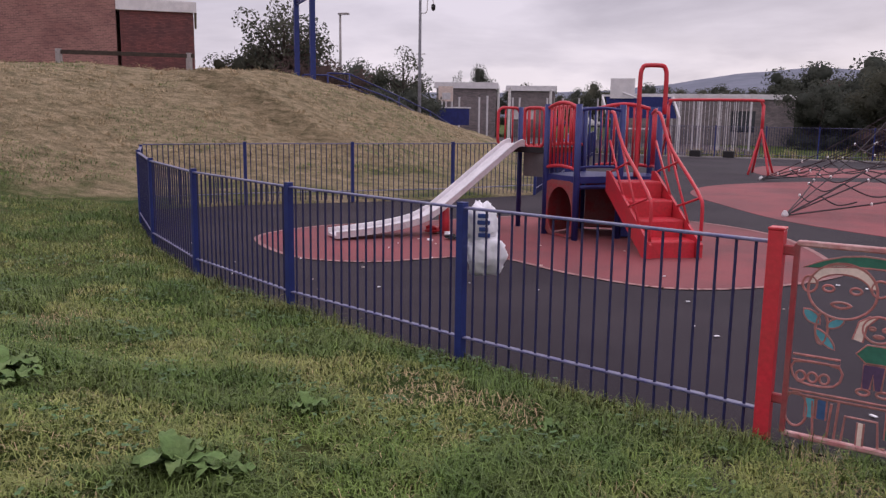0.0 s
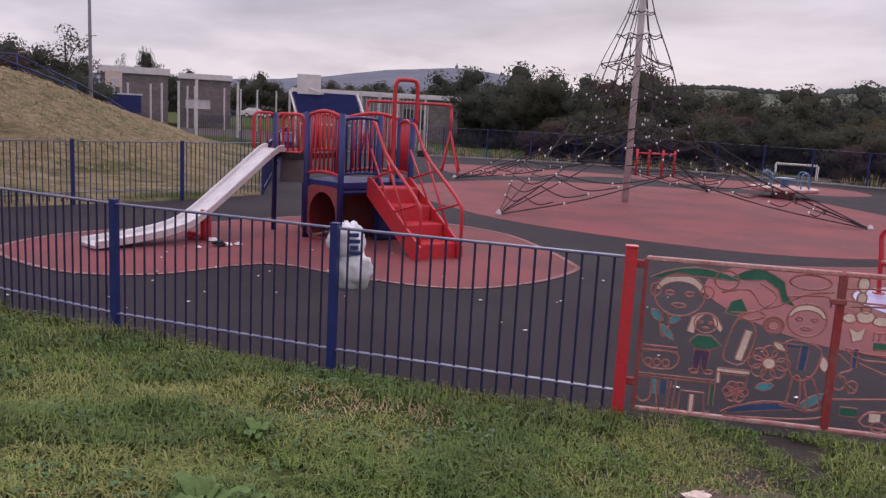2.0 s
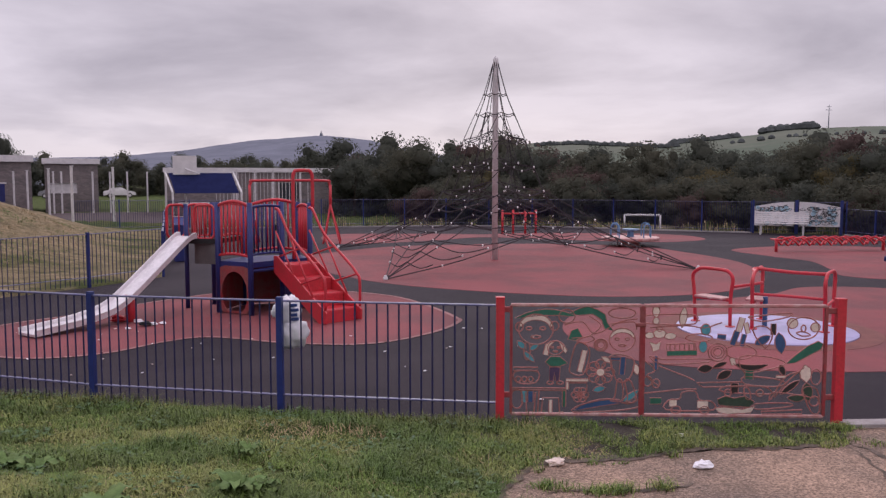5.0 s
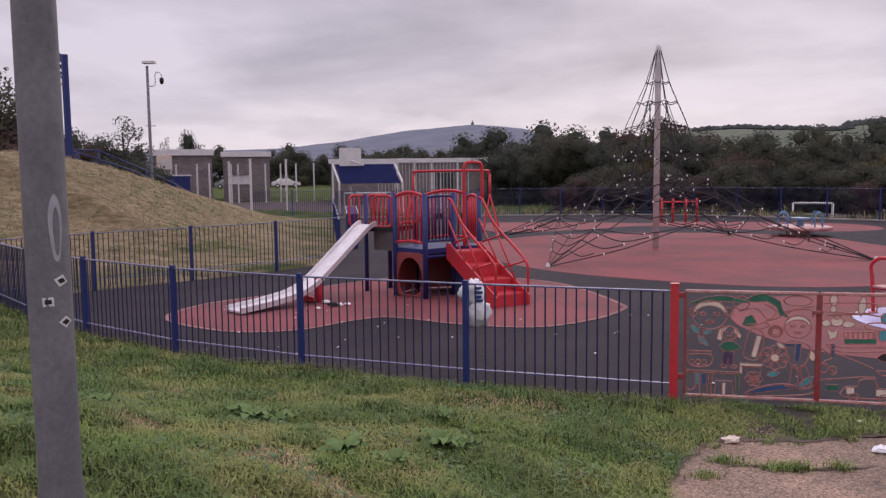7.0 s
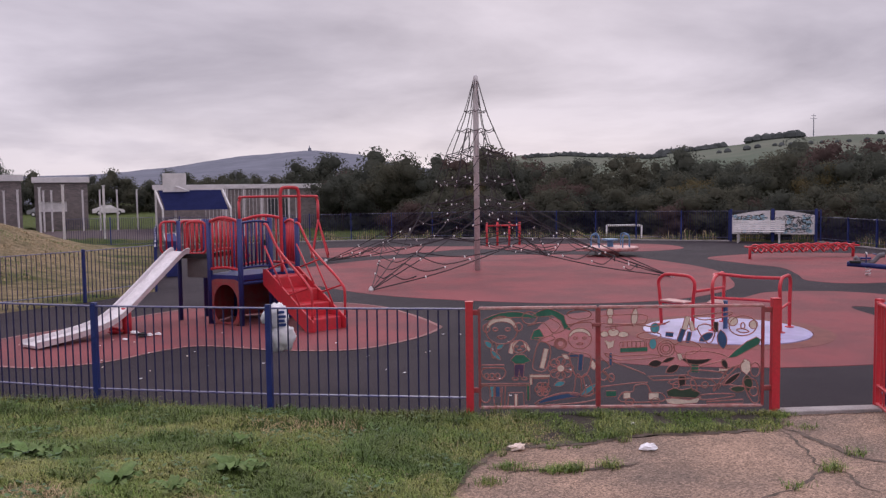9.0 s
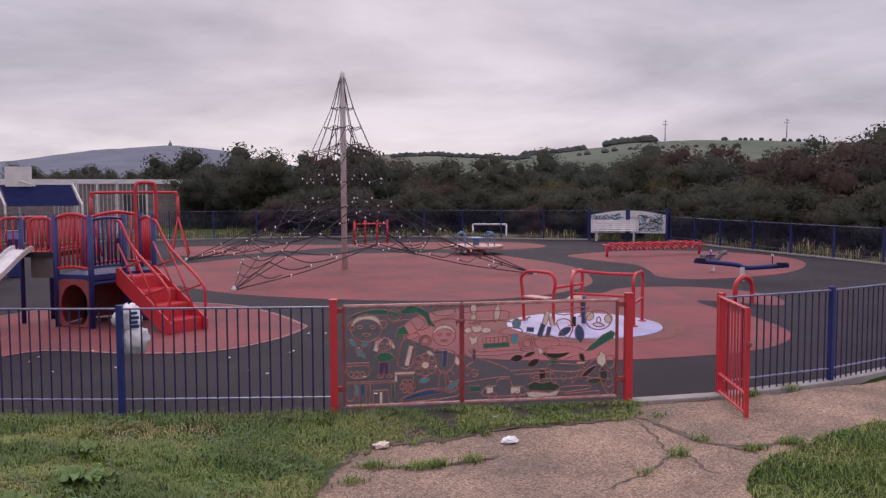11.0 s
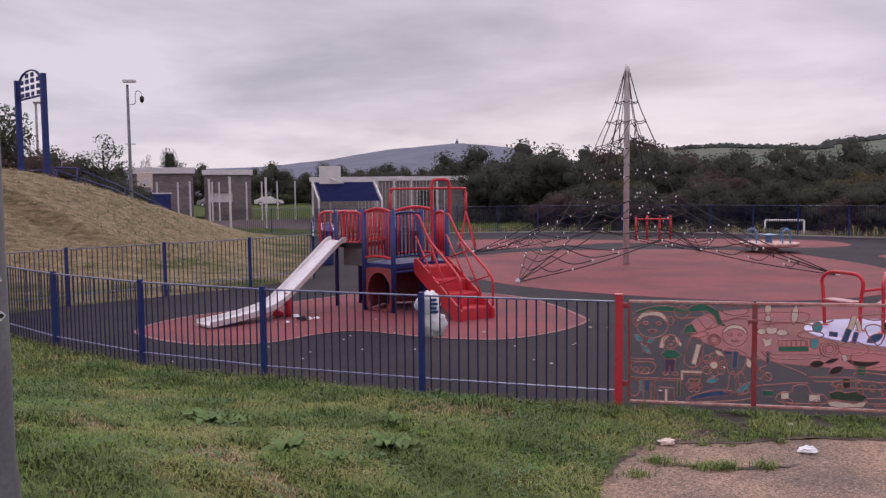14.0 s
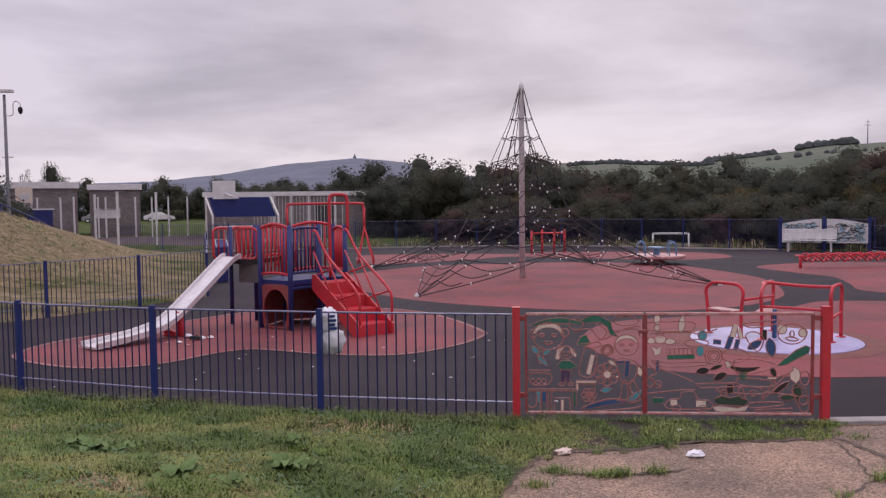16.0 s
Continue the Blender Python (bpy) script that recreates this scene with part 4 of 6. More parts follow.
# leaf with the toys, shoes and guitar
gate = gate_leaf(230, 536, "red steel gate with cut-out toys, shoes and clouds in enamel")
plate(CREAM_P, oval(250, 11, 6, 10, 12)), plate(CREAM_P, oval(250, 28, 5, 7, 12)), plate(CREAM_P, leaf_form(297, 2, 293, 40, 6))
wire([(232, 18), (310, 16), (318, 26), (306, 34), (234, 32)]), wire([(240, 40), (300, 36), (330, 40), (360, 30)], False)
plate(CREAM_P, oval(240, 54, 8, 6, 10)), plate(CREAM_P, oval(256, 51, 11, 8, 10)), plate(CREAM_P, oval(274, 55, 10, 6, 10)), wire(oval(256, 42, 5, 5, 8))
plate(CREAM_P, [(240, 66), (250, 70), (258, 66), (256, 80), (246, 84), (244, 76)])
plate(GREEN_P, slab(294, 86, 50, 9, -2)), wire([(268, 80), (268, 70), (316, 68), (318, 80)], False, 1)
for a in range(274, 316, 8):
    wire([(a, 80), (a, 70)], False, 1)
plate(TEAL_P, oval(333, 43, 8, 10, 12)), plate(TEAL_P, oval(329, 74, 7, 11, 12)), plate(BLUE_P, slab(360, 56, 14, 8, 6)), wire(oval(322, 58, 22, 7))
wire(oval(354, 84, 16, 16)), wire(oval(354, 84, 7, 7, 6), steps=2), wire(oval(354, 84, 11, 11))
wire([(370, 76), (400, 70), (420, 84), (400, 96), (374, 92)])
plate(CREAM_P, slab(391, 34, 9, 26, 14)), plate(BLUE_P, slab(382, 58, 9, 26, 18)), plate(CREAM_P, slab(402, 40, 7, 20, -14)), plate(BLUE_P, slab(396, 62, 7, 22, 12))
plate(BLUE_P, leaf_form(416, 70, 442, 54, 7)), plate(BLUE_P, leaf_form(456, 48, 462, 86, 9)), plate(DARK_P, slab(447, 42, 8, 20))
wire([(412, 44), (430, 36), (446, 50), (434, 76)]), wire([(404, 20), (426, 28), (470, 20), (474, 12), (420, 18)])
plate(CREAM_P, oval(479, 31, 9, 9, 14)), plate(CREAM_P, oval(518, 38, 8, 8, 14)), wire(oval(498, 40, 26, 20)), wire([(486, 48), (496, 54), (510, 52), (498, 46)]), wire(oval(498, 40, 4, 6, 8))
plate(GREEN_P, [(470, 104), (484, 90), (506, 72), (524, 63), (532, 68), (528, 78), (510, 88), (486, 102)])
plate(CREAM_P, [(374, 96), (382, 94), (386, 106), (378, 108)]), plate(DARK_P, leaf_form(380, 104, 440, 106, 5, 7)), wire([(392, 92), (440, 92), (470, 104), (436, 116), (400, 120)])
plate(DARK_P, leaf_form(321, 116, 346, 112, 7)), plate(DARK_P, leaf_form(346, 112, 370, 102, 4)), plate(DARK_P, leaf_form(354, 132, 378, 118, 7))
plate(GREEN_P, slab(408, 124, 14, 16)), plate(DARK_P, leaf_form(460, 106, 468, 126, 5)), plate(CREAM_P, slab(462, 128, 16, 4))
plate(CREAM_P, [(502, 106), (512, 112), (514, 128), (506, 138), (496, 130), (494, 118)])
plate(GREEN_D, leaf_form(506, 138, 510, 172, 9)), plate(GREEN_D, leaf_form(474, 166, 508, 162, 6, 3)), plate(DARK_P, leaf_form(462, 160, 494, 134, 5))
wire([(452, 166), (476, 134), (502, 110)], False), wire([(446, 170), (470, 128), (496, 118)], False), wire([(500, 150), (524, 150), (530, 190), (516, 192)])
wire([(320, 140), (396, 138), (396, 146), (330, 148)], steps=1), plate(DARK_P, slab(384, 150, 12, 18)), wire([(400, 128), (452, 132), (470, 140), (452, 146), (402, 142)])
wire(oval(373, 158, 6, 6, 10)), wire(oval(427, 158, 6, 6, 10)), wire([(364, 156), (370, 146), (430, 146), (446, 154), (440, 160)])
plate(GREEN_P, slab(252, 174, 18, 11)), plate(CREAM_P, slab(281, 178, 12, 12)), plate(CREAM_P, slab(331, 180, 18, 13)), wire([(270, 190), (274, 172), (292, 170), (296, 158), (318, 156), (326, 172), (346, 174), (348, 190)])
wire(oval(286, 190, 8, 7, 10)), wire(oval(334, 190, 8, 7, 10))
plate(GREEN_D, [(356, 170), (368, 164), (384, 168), (402, 164), (418, 174), (410, 184), (370, 182), (358, 180)])
plate(CREAM_P, [(352, 186), (366, 184), (398, 188), (420, 182), (412, 194), (372, 197), (358, 194)])
wire([(420, 178), (476, 176), (480, 182), (424, 188)]), wire([(430, 192), (500, 188), (500, 196), (432, 197)], steps=1), wire([(232, 100), (250, 118), (236, 128), (256, 146)], False), wire([(256, 110), (300, 128), (316, 136)], False)
plate(BLUE_P, slab(251, 104, 5, 24)), wire(oval(238, 138, 7, 9)), wire(oval(252, 142, 6, 8)), wire([(232, 160), (266, 156), (300, 152), (320, 152)], False), wire(oval(522, 128, 9, 14)), wire(oval(520, 172, 8, 9))
wire([(240, 92), (266, 98), (330, 96), (340, 102), (262, 106)]), wire([(400, 150), (404, 168), (412, 168), (408, 150)]), wire([(444, 172), (452, 156), (520, 166)], False)

# the open wicket
wk = thing("wicket_gate", "open red steel bar gate swung out over the path", "gate", pose(4.27, 3.93, 0.06, 0, 0, math.degrees(math.atan2(3.13 - 3.93, 3.86 - 4.27))))
part("stile", Shape().box((0.0, 0, 0.51), (0.04, 0.04, 1.02)), RED, wk)
part("stile", Shape().box((0.88, 0, 0.50), (0.05, 0.035, 1.04)), RED, wk)
for z in (1.0, 0.20, 0.02):
    part("rail", Shape().box((0.44, 0, z), (0.86, 0.04, 0.025)), RED, wk)
for i in range(1, 9):
    part("bar", Shape().tube([(0.88 * i / 9, 0, 0.02), (0.88 * i / 9, 0, 1.0)], 0.009, 6), RED, wk)
part("latch", Shape().box((0.93, 0, 0.68), (0.06, 0.03, 0.04)), RED_OLD, wk)
gp = thing("gate_post", "slim red steel hinge post of the wicket", "gate post", pose(4.32, 3.98, 0), "red gate posts")
part("post", Shape().box((0, 0, 0.53), (0.06, 0.06, 1.14)), RED, gp)

# ---- roundabouts ----


def tube_part(name, pts, r, mat, parent, label="", closed=False, steps=4):
    return part(name, Shape().tube(smooth_path(pts, steps, closed), r, 8, closed), mat, parent, label, smooth=True)


ra = thing("roundabout", "flush lilac roundabout with red tubular rails and seats", "roundabout", pose(5.6, 8.43, 0))
part("deck", Shape().lathe([(1.24, -0.02), (1.24, 0.02), (1.18, 0.035), (0.0001, 0.04)], n=48), LILAC, ra, "worn lilac painted deck", smooth=False)
part("rim", Shape().lathe([(1.56, -0.01), (1.56, 0.008), (1.26, 0.012), (1.25, -0.01)], n=48), material("brown rubber ring", (0.20, 0.07, 0.06), 0.85, vary=0.2), ra)


def hoop_rail(a, b, top, seat=True):
    """A bent tube hoop between two feet, with a lower bar and a seat plate."""
    av, bv = Vector((*a, 0)), Vector((*b, 0))
    o = (bv - av) * 0.10

    def at_height(f, z):
        return av.lerp(bv, f) + Vector((0, 0, z))
    tube_part("rail", [av + Vector((0, 0, 0.03)), av - o * 0.6 + Vector((0, 0, top * 0.6)), av - o + Vector((0, 0, top * 0.85)), at_height(0.06, top * 0.97), at_height(0.25, top), at_height(0.75, top), at_height(0.94, top * 0.97), bv + o * 0.5 + Vector((0, 0, top * 0.85)), bv + Vector((0, 0, top * 0.55)), bv + Vector((0, 0, 0.03))], 0.027, RED, ra, "red bent tube hoop")
    tube_part("rail", [at_height(0.0, 0.40), at_height(0.5, 0.41), at_height(1.0, 0.42)], 0.02, RED, ra)
    for p in (av, bv):
        part("foot_plate", Shape().lathe([(0.07, 0.0), (0.07, 0.012), (0.03, 0.02)], c=(p.x, p.y, 0.036), n=12), RED, ra)
    if seat:
        c, ang = av.lerp(bv, 0.5), math.atan2(bv.y - av.y, bv.x - av.x)
        part("seat", Shape().box((c.x, c.y, 0.44), ((bv - av).length * 0.8, 0.24, 0.03), ang), GATE_RAIL, ra, "worn pink seat plate")


hoop_rail((-0.68, 0.74), (-0.48, 0.14), 0.86)
hoop_rail((0.55, -0.58), (1.02, -0.18), 0.86, False)
hoop_rail((-0.28, -0.10), (0.38, 0.62), 0.86)
tube_part("rail", [(0.62, -0.52, 0.85), (0.3, -0.2, 0.85), (-0.05, 0.15, 0.88), (-0.18, 0.02, 0.85)], 0.026, RED, ra, "red top rail joining the hoops")
tube_part("rail", [(0.55, -0.58, 0.50), (0.2, -0.3, 0.52), (-0.26, -0.06, 0.54)], 0.022, RED, ra)
tube_part("rail", [(-0.48, 0.14, 0.62), (-0.1, 0.2, 0.64), (0.3, 0.5, 0.62)], 0.022, RED, ra)
tube_part("pivot", [(0, 0, 0.03), (0, 0, 0.25), (0, 0, 0.48)], 0.035, BLUE_P, ra, "scuffed blue centre pillar")

HOOP_BLUE = material("pale blue hoop paint", (0.13, 0.25, 0.43), 0.45, vary=0.2, scale=6)
ra2 = thing("roundabout", "raised pale red platform roundabout with blue hand hoops", "roundabout", pose(10.95, 23.15, 0))
part("deck", Shape().lathe([(0.3, -0.02), (0.32, 0.16), (0.92, 0.20), (0.96, 0.23), (0.96, 0.29), (0.93, 0.31), (0.0001, 0.315)], n=40), GATE_RAIL, ra2, "pale red platform")
for a in (20, 110, 200, 290):
    m = pose(0, 0, 0, 0, 0, a)
    tube_part("hoop", [m @ Vector(p) for p in ((0.75, -0.18, 0.3), (0.75, -0.18, 0.62), (0.72, -0.1, 0.74), (0.7, 0.1, 0.74), (0.72, 0.18, 0.62), (0.72, 0.18, 0.3))], 0.022, HOOP_BLUE, ra2)
part("hub", Shape().lathe([(0.12, 0.3), (0.10, 0.5), (0.28, 0.54), (0.28, 0.58), (0.05, 0.6)], n=20), HOOP_BLUE, ra2, "pale blue hub table")

# ---- balance bars, seesaw, mural, bench, goals ----
zz = thing("balance_bars", "low red zigzag balance bars on short legs", "climbing frame", pose(14.2, 19.9, 0, 0, 0, -6))
for s, ph in ((-0.18, 0), (0.18, math.pi)):
    tube_part("zigzag_bar", [(0.1 + 0.18 * i, s + 0.10 * math.cos(i * math.pi / 2 + ph), 0.33 + 0.12 * math.sin(i * math.pi / 2 + ph)) for i in range(20)], 0.03, RED, zz, steps=3)
    tube_part("zigzag_bar", [(0.1 + 0.18 * i, s - 0.10 * math.cos(i * math.pi / 2 + ph), 0.33 - 0.12 * math.sin(i * math.pi / 2 + ph)) for i in range(20)], 0.028, RED, zz, steps=3)
for x in (0.0, 3.6):
    part("leg", Shape().tube([(x, 0, -0.03), (x, 0, 0.42)], 0.045, 10), RED, zz, smooth=True)
    part("crossbar", Shape().tube([(x, -0.3, 0.38), (x, 0.3, 0.38)], 0.03, 8), RED, zz, smooth=True)

ss = thing("seesaw", "navy steel seesaw with black seats and red pivot arch", "seesaw", pose(12.75, 12.35, 0, 0, 0, -36) @ Matrix.Diagonal((0.64, 0.64, 0.95, 1)))
tube_part("beam", [(-1.75, 0, 0.50), (-0.3, 0, 0.42), (0.0, 0, 0.36), (0.3, 0, 0.34), (1.65, 0, 0.42)], 0.06, NAVY, ss, "navy box beam")
part("pivot", Shape().box((0, 0, 0.17), (0.16, 0.12, 0.38)), GALV, ss)
for x, z in ((-1.5, 0.55), (1.4, 0.46)):
    part("seat", Shape().box((x, 0, z), (0.36, 0.26, 0.05)), BLACK, ss)
    tube_part("handle", [(x * 0.76, -0.2, z + 0.18), (x * 0.76, -0.1, z + 0.22), (x * 0.76, 0.1, z + 0.22), (x * 0.76, 0.2, z + 0.18)], 0.018, GALV, ss)
    part("handle_stem", Shape().tube([(x * 0.76, 0, z - 0.1), (x * 0.76, 0, z + 0.22)], 0.02, 8), NAVY, ss)
arch_toy = thing("leapfrog_arch", "small red tubular arch post on red rubber", "climbing frame", pose(9.78, 9.25, 0, 0, 0, 10))
tube_part("hoop", [(-0.26, 0, -0.02), (-0.26, 0, 0.28), (-0.2, 0, 0.44), (0, 0, 0.52), (0.2, 0, 0.44), (0.26, 0, 0.28), (0.26, 0, -0.02)], 0.045, RED, arch_toy)
sp = thing("spring_rider", "grey and navy spring rider on red rubber", "spring rider", pose(13.7, 14.4, 0, 0, 0, -30) @ Matrix.Diagonal((0.7, 0.7, 0.8, 1)))
part("spring", Shape().tube([(0.09 * math.cos(i * 0.8), 0.09 * math.sin(i * 0.8), 0.012 * i) for i in range(32)], 0.014, 6), GALV, sp)
part("body", Shape().tube(smooth_path([(-0.45, 0, 0.58), (-0.2, 0, 0.42), (0.15, 0, 0.44), (0.35, 0, 0.62), (0.52, 0, 0.66)], 4), 0.08, 8), LAMP_GREY, sp, smooth=True)
part("seat", Shape().box((-0.1, 0, 0.55), (0.34, 0.24, 0.06)), NAVY, sp)
part("handle", Shape().tube([(0.2, -0.25, 0.68), (0.2, 0.25, 0.68)], 0.02, 8), NAVY, sp)

PALE_BLUE = material("pale blue mural paint", (0.38, 0.56, 0.66), 0.6, vary=0.15, scale=6)
ML, MR = Vector((19.2, 28.25, 0)), Vector((21.75, 26.1, 0))
mang = math.degrees(math.atan2(MR.y - ML.y, MR.x - ML.x))
mlen = (MR - ML).length
mural = thing("mural_board", "white arched board with black line drawing and pale blue patches", "mural", pose(ML.x, ML.y, 0, 0, 0, mang))
for k in (0, 1):
    u0, u1 = (0.05, mlen / 2 - 0.1) if k == 0 else (mlen / 2 + 0.1, mlen - 0.05)
    top = [(u0 + (u1 - u0) * i / 8, 1.13 + 0.20 * math.sin(math.pi * ((i / 8) * 0.5 + (0.0 if k == 0 else 0.5)))) for i in range(9)]
    q = [(u0, 0.33), (u1, 0.33)] + top[::-1]
    n = len(q)
    sh = Shape().add([(u, -0.06, z) for u, z in q] + [(u, -0.03, z) for u, z in q], [tuple(range(n)), tuple(range(2 * n - 1, n - 1, -1))] + [(i, n + i, n + (i + 1) % n, (i + 1) % n) for i in range(n)])
    board = part("board", sh, WHITE, mural)
    rg = random.Random(k + 3)
    for i in range(90):
        u, z = rg.uniform(u0 + 0.12, u1 - 0.12), rg.uniform(0.42, 1.12)
        s = rg.uniform(0.05, 0.15)
        w = rg.uniform(0.4, 1.6)
        part("drawn_line", Shape().tube(smooth_path([(min(u1 - 0.03, max(u0 + 0.03, u + s * math.cos(a * 1.05 + i))), -0.066, z + s * w * 0.6 * math.sin(a * 1.05 + i)) for a in range(3 + i % 4)], 3), 0.009, 4), DARK_P, board)
        if i % 2 == 0:
            part("patch", Shape().add([(u + s * 0.7 * math.cos(a * 1.05), -0.062 - 0.0002 * (i // 3), z + s * 0.6 * math.sin(a * 1.05)) for a in range(6)], [tuple(range(6))]), PALE_BLUE, board)
for u in (0.0, mlen / 2, mlen):
    part("post", Shape().box((u, 0, 0.7), (0.12 if u else 0.08, 0.06, 1.4)), BLUE_POST, mural)
bench = thing("bench", "white perforated steel park bench in front of the mural", "bench", pose(19.72, 27.05, 0, 0, 0, mang))
for y in (-0.1, -0.21, -0.32, -0.43):
    part("seat_slat", Shape().box((0, y, 0.47), (2.0, 0.095, 0.035)), WHITE, bench)
for k in range(5):
    part("back_slat", Shape().box((0, 0.01 + 0.012 * k, 0.55 + 0.085 * k), (2.0, 0.03, 0.074)), WHITE, bench)
for x in (-0.8, 0.8):
    part("leg", Shape().box((x, 0.07, 0.45), (0.06, 0.05, 0.9)), GALV, bench)
    part("leg", Shape().box((x, -0.38, 0.22), (0.06, 0.05, 0.46)), GALV, bench)

goal = thing("goal_frame", "small white football goal behind the fence", "goal", pose(15.82, 33.31, -0.5, 0, 0, -27))
for x in (0, 1.62):
    part("goal_post", Shape().tube([(x, 0, -0.2), (x, 0, 1.1)], 0.05, 8), WHITE, goal, smooth=True)
part("crossbar", Shape().tube([(0, 0, 1.1), (1.62, 0, 1.1)], 0.05, 8), WHITE, goal, smooth=True)

# swings
sw = thing("swing_frame", "red tubular swing frame with splayed legs and toddler seats", "swing", pose(1.35, 27.2, 0, 0, 0, 172))
tube_part("beam", [(0, 0, 2.0), (0.06, 0, 2.14), (0.2, 0, 2.2), (2.6, 0, 2.2), (2.74, 0, 2.14), (2.8, 0, 2.0)], 0.045, RED, sw)
for x in (0.0, 2.8):
    s = -1 if x == 0 else 1
    part("leg", Shape().tube([(x, 0, 2.05), (x, 0, 1.15)], 0.05, 8), RED, sw, smooth=True)
    for dx, dy in ((0.35 * s, -0.7), (0.35 * s, 0.7), (-0.25 * s, -0.6), (-0.25 * s, 0.6)):
        tube_part("leg", [(x, 0, 1.35), (x + 0.1 * dx, 0.15 * dy, 1.2), (x + dx, dy, -0.03)], 0.035, RED, sw)
for x in (0.9, 1.9):
    for y in (-0.12, 0.12):
        part("chain", Shape().tube([(x + y, 0, 2.2), (x + y, 0, 0.62)], 0.012, 5), GALV, sw)
    part("swing_seat", Shape().box((x, 0, 0.56), (0.32, 0.24, 0.2)), BLACK, sw)
rf = thing("climbing_posts", "small red climbing posts beyond the rope net", "climbing frame", pose(8.75, 30.2, 0))
for x in (0, 0.5, 1.0, 1.5):
    part("post", Shape().tube([(x, 0.2 * (x % 1), -0.02), (x, 0.2 * (x % 1), 1.0)], 0.05, 8), RED, rf, smooth=True)
part("rail", Shape().tube([(0, 0, 0.85), (1.5, 0, 0.85)], 0.035, 8), RED, rf, smooth=True)

# ---- posts, signs and rails ----
LX, LY = -3.19, 0.06
lp = thing("lamp_column", "grey painted lamp column with three small stickers", "lamp post", pose(LX, LY, 0))
part("column", Shape().lathe([(0.072, 0.0), (0.070, 1.2), (0.061, 1.28), (0.060, 2.4), (0.052, 5.6), (0.03, 5.7)], n=28), LAMP_GREY, lp, smooth=True)
part("outreach", Shape().tube(smooth_path([(0, 0, 5.6), (0.1, 0, 5.9), (0.5, 0.05, 6.0)], 4), 0.03, 8), LAMP_GREY, lp, smooth=True)
part("lantern", Shape().box((0.7, 0.07, 6.0), (0.5, 0.2, 0.1)), LAMP_GREY, lp)


def on_column(ang, z, pts, lift, r=0.0605):
    """A patch that follows the column's face."""
    n = len(pts)
    out = [((r + lift) * math.cos(ang + u / r), (r + lift) * math.sin(ang + u / r), z + w) for u, w in pts]
    return Shape().add(out, [tuple(range(n))])


FACE = math.atan2(-2.53 - LY, -2.0 - LX)
for u, z, rot in ((0.030, 1.888, 0.5), (-0.008, 1.829, 0.05), (0.038, 1.767, 0.75)):
    c, s = math.cos(rot), math.sin(rot)
    sq = [(0.015 * (a * c - b * s), 0.013 * (a * s + b * c)) for a, b in ((-1, -1), (1, -1), (1, 1), (-1, 1))]
    st = part("sticker", on_column(FACE + u / 0.0605, z, sq, 0.0015), WHITE, lp, "small white sticker")
    part("print", on_column(FACE + u / 0.0605, z, [(a * 0.6, b * 0.5) for a, b in sq], 0.003), BLACK, st)
SPRAY = material("pale sprayed paint", (0.40, 0.39, 0.42), 0.8, vary=0.2, scale=20)
ring = [(0.021 * math.cos(a) * (0.9 + 0.1 * math.sin(3 * a)), 0.097 * math.sin(a)) for a in [2 * math.pi * i / 28 for i in range(28)]]
sh = Shape()
for k in range(28):
    a, b = ring[k], ring[(k + 1) % 28]
    quad = [a, b, (b[0] * 0.5 + 0.002, b[1] * 0.72 - 0.01), (a[0] * 0.5 + 0.002, a[1] * 0.72 - 0.01)]
    q = on_column(FACE + 0.022 / 0.0605, 2.041, quad, 0.0012)
    sh.add(q.v, [(0, 1, 2, 3)])
part("paint_mark", sh, SPRAY, lp, "pale sprayed oval mark")

cp = thing("camera_mast", "tall grey mast with floodlight and domed security camera", "mast", pose(-14.5, 40.4, 0.15))
part("mast", Shape().lathe([(0.10, -0.6), (0.09, 1.5), (0.065, 7.5)], n=14), LAMP_GREY, cp, smooth=True)
part("floodlight", Shape().box((0.1, 0, 7.68), (0.62, 0.3, 0.13)), GALV, cp)
tube_part("arm", [(0.0, 0, 6.5), (0.35, 0, 6.55), (0.38, 0, 7.05), (0.5, 0, 7.2), (0.68, 0, 7.1), (0.7, 0, 6.9)], 0.025, GALV, cp)
part("dome", Shape().lathe([(0.02, -0.22), (0.09, -0.15), (0.11, -0.03), (0.10, 0.09), (0.04, 0.13)], c=(0.7, 0, 6.8), n=14), BLACK, cp, smooth=True)
part("bracket", Shape().box((0.05, 0, 4.5), (0.5, 0.05, 0.05)), GALV, cp)
sl = thing("street_lamp", "slim pale street lamp behind the bank", "street lamp", pose(-19.6, 41.8, 1.65))
part("column", Shape().lathe([(0.08, -0.3), (0.06, 5.2)], n=10), EDGING, sl, smooth=True)
part("lantern", Shape().box((0.2, 0, 5.25), (0.6, 0.2, 0.1)), EDGING, sl)

arch_sign = thing("arch_sign", "tall blue steel posts carrying an arched openwork sign", "sign", pose(-14.63, 27.78, 2.72, 0, 0, -49.5) @ Matrix.Diagonal((3.5, 1.3, 0.9, 1)))
for x in (0, 0.72):
    part("post", Shape().box((x, 0, 1.75), (0.05, 0.13, 4.2)), BLUE_POST, arch_sign)
tube_part("arch", [(0.05, 0, 3.1)] + [(0.36 + 0.31 * math.cos(a), 0, 3.55 + 0.55 * math.sin(a)) for a in [math.pi - math.pi * i / 10 for i in range(11)]] + [(0.67, 0, 3.1)], 0.03, NAVY, arch_sign, steps=2)
part("bottom_bar", Shape().box((0.36, 0, 3.06), (0.62, 0.04, 0.07)), NAVY, arch_sign)
rg = random.Random(2)
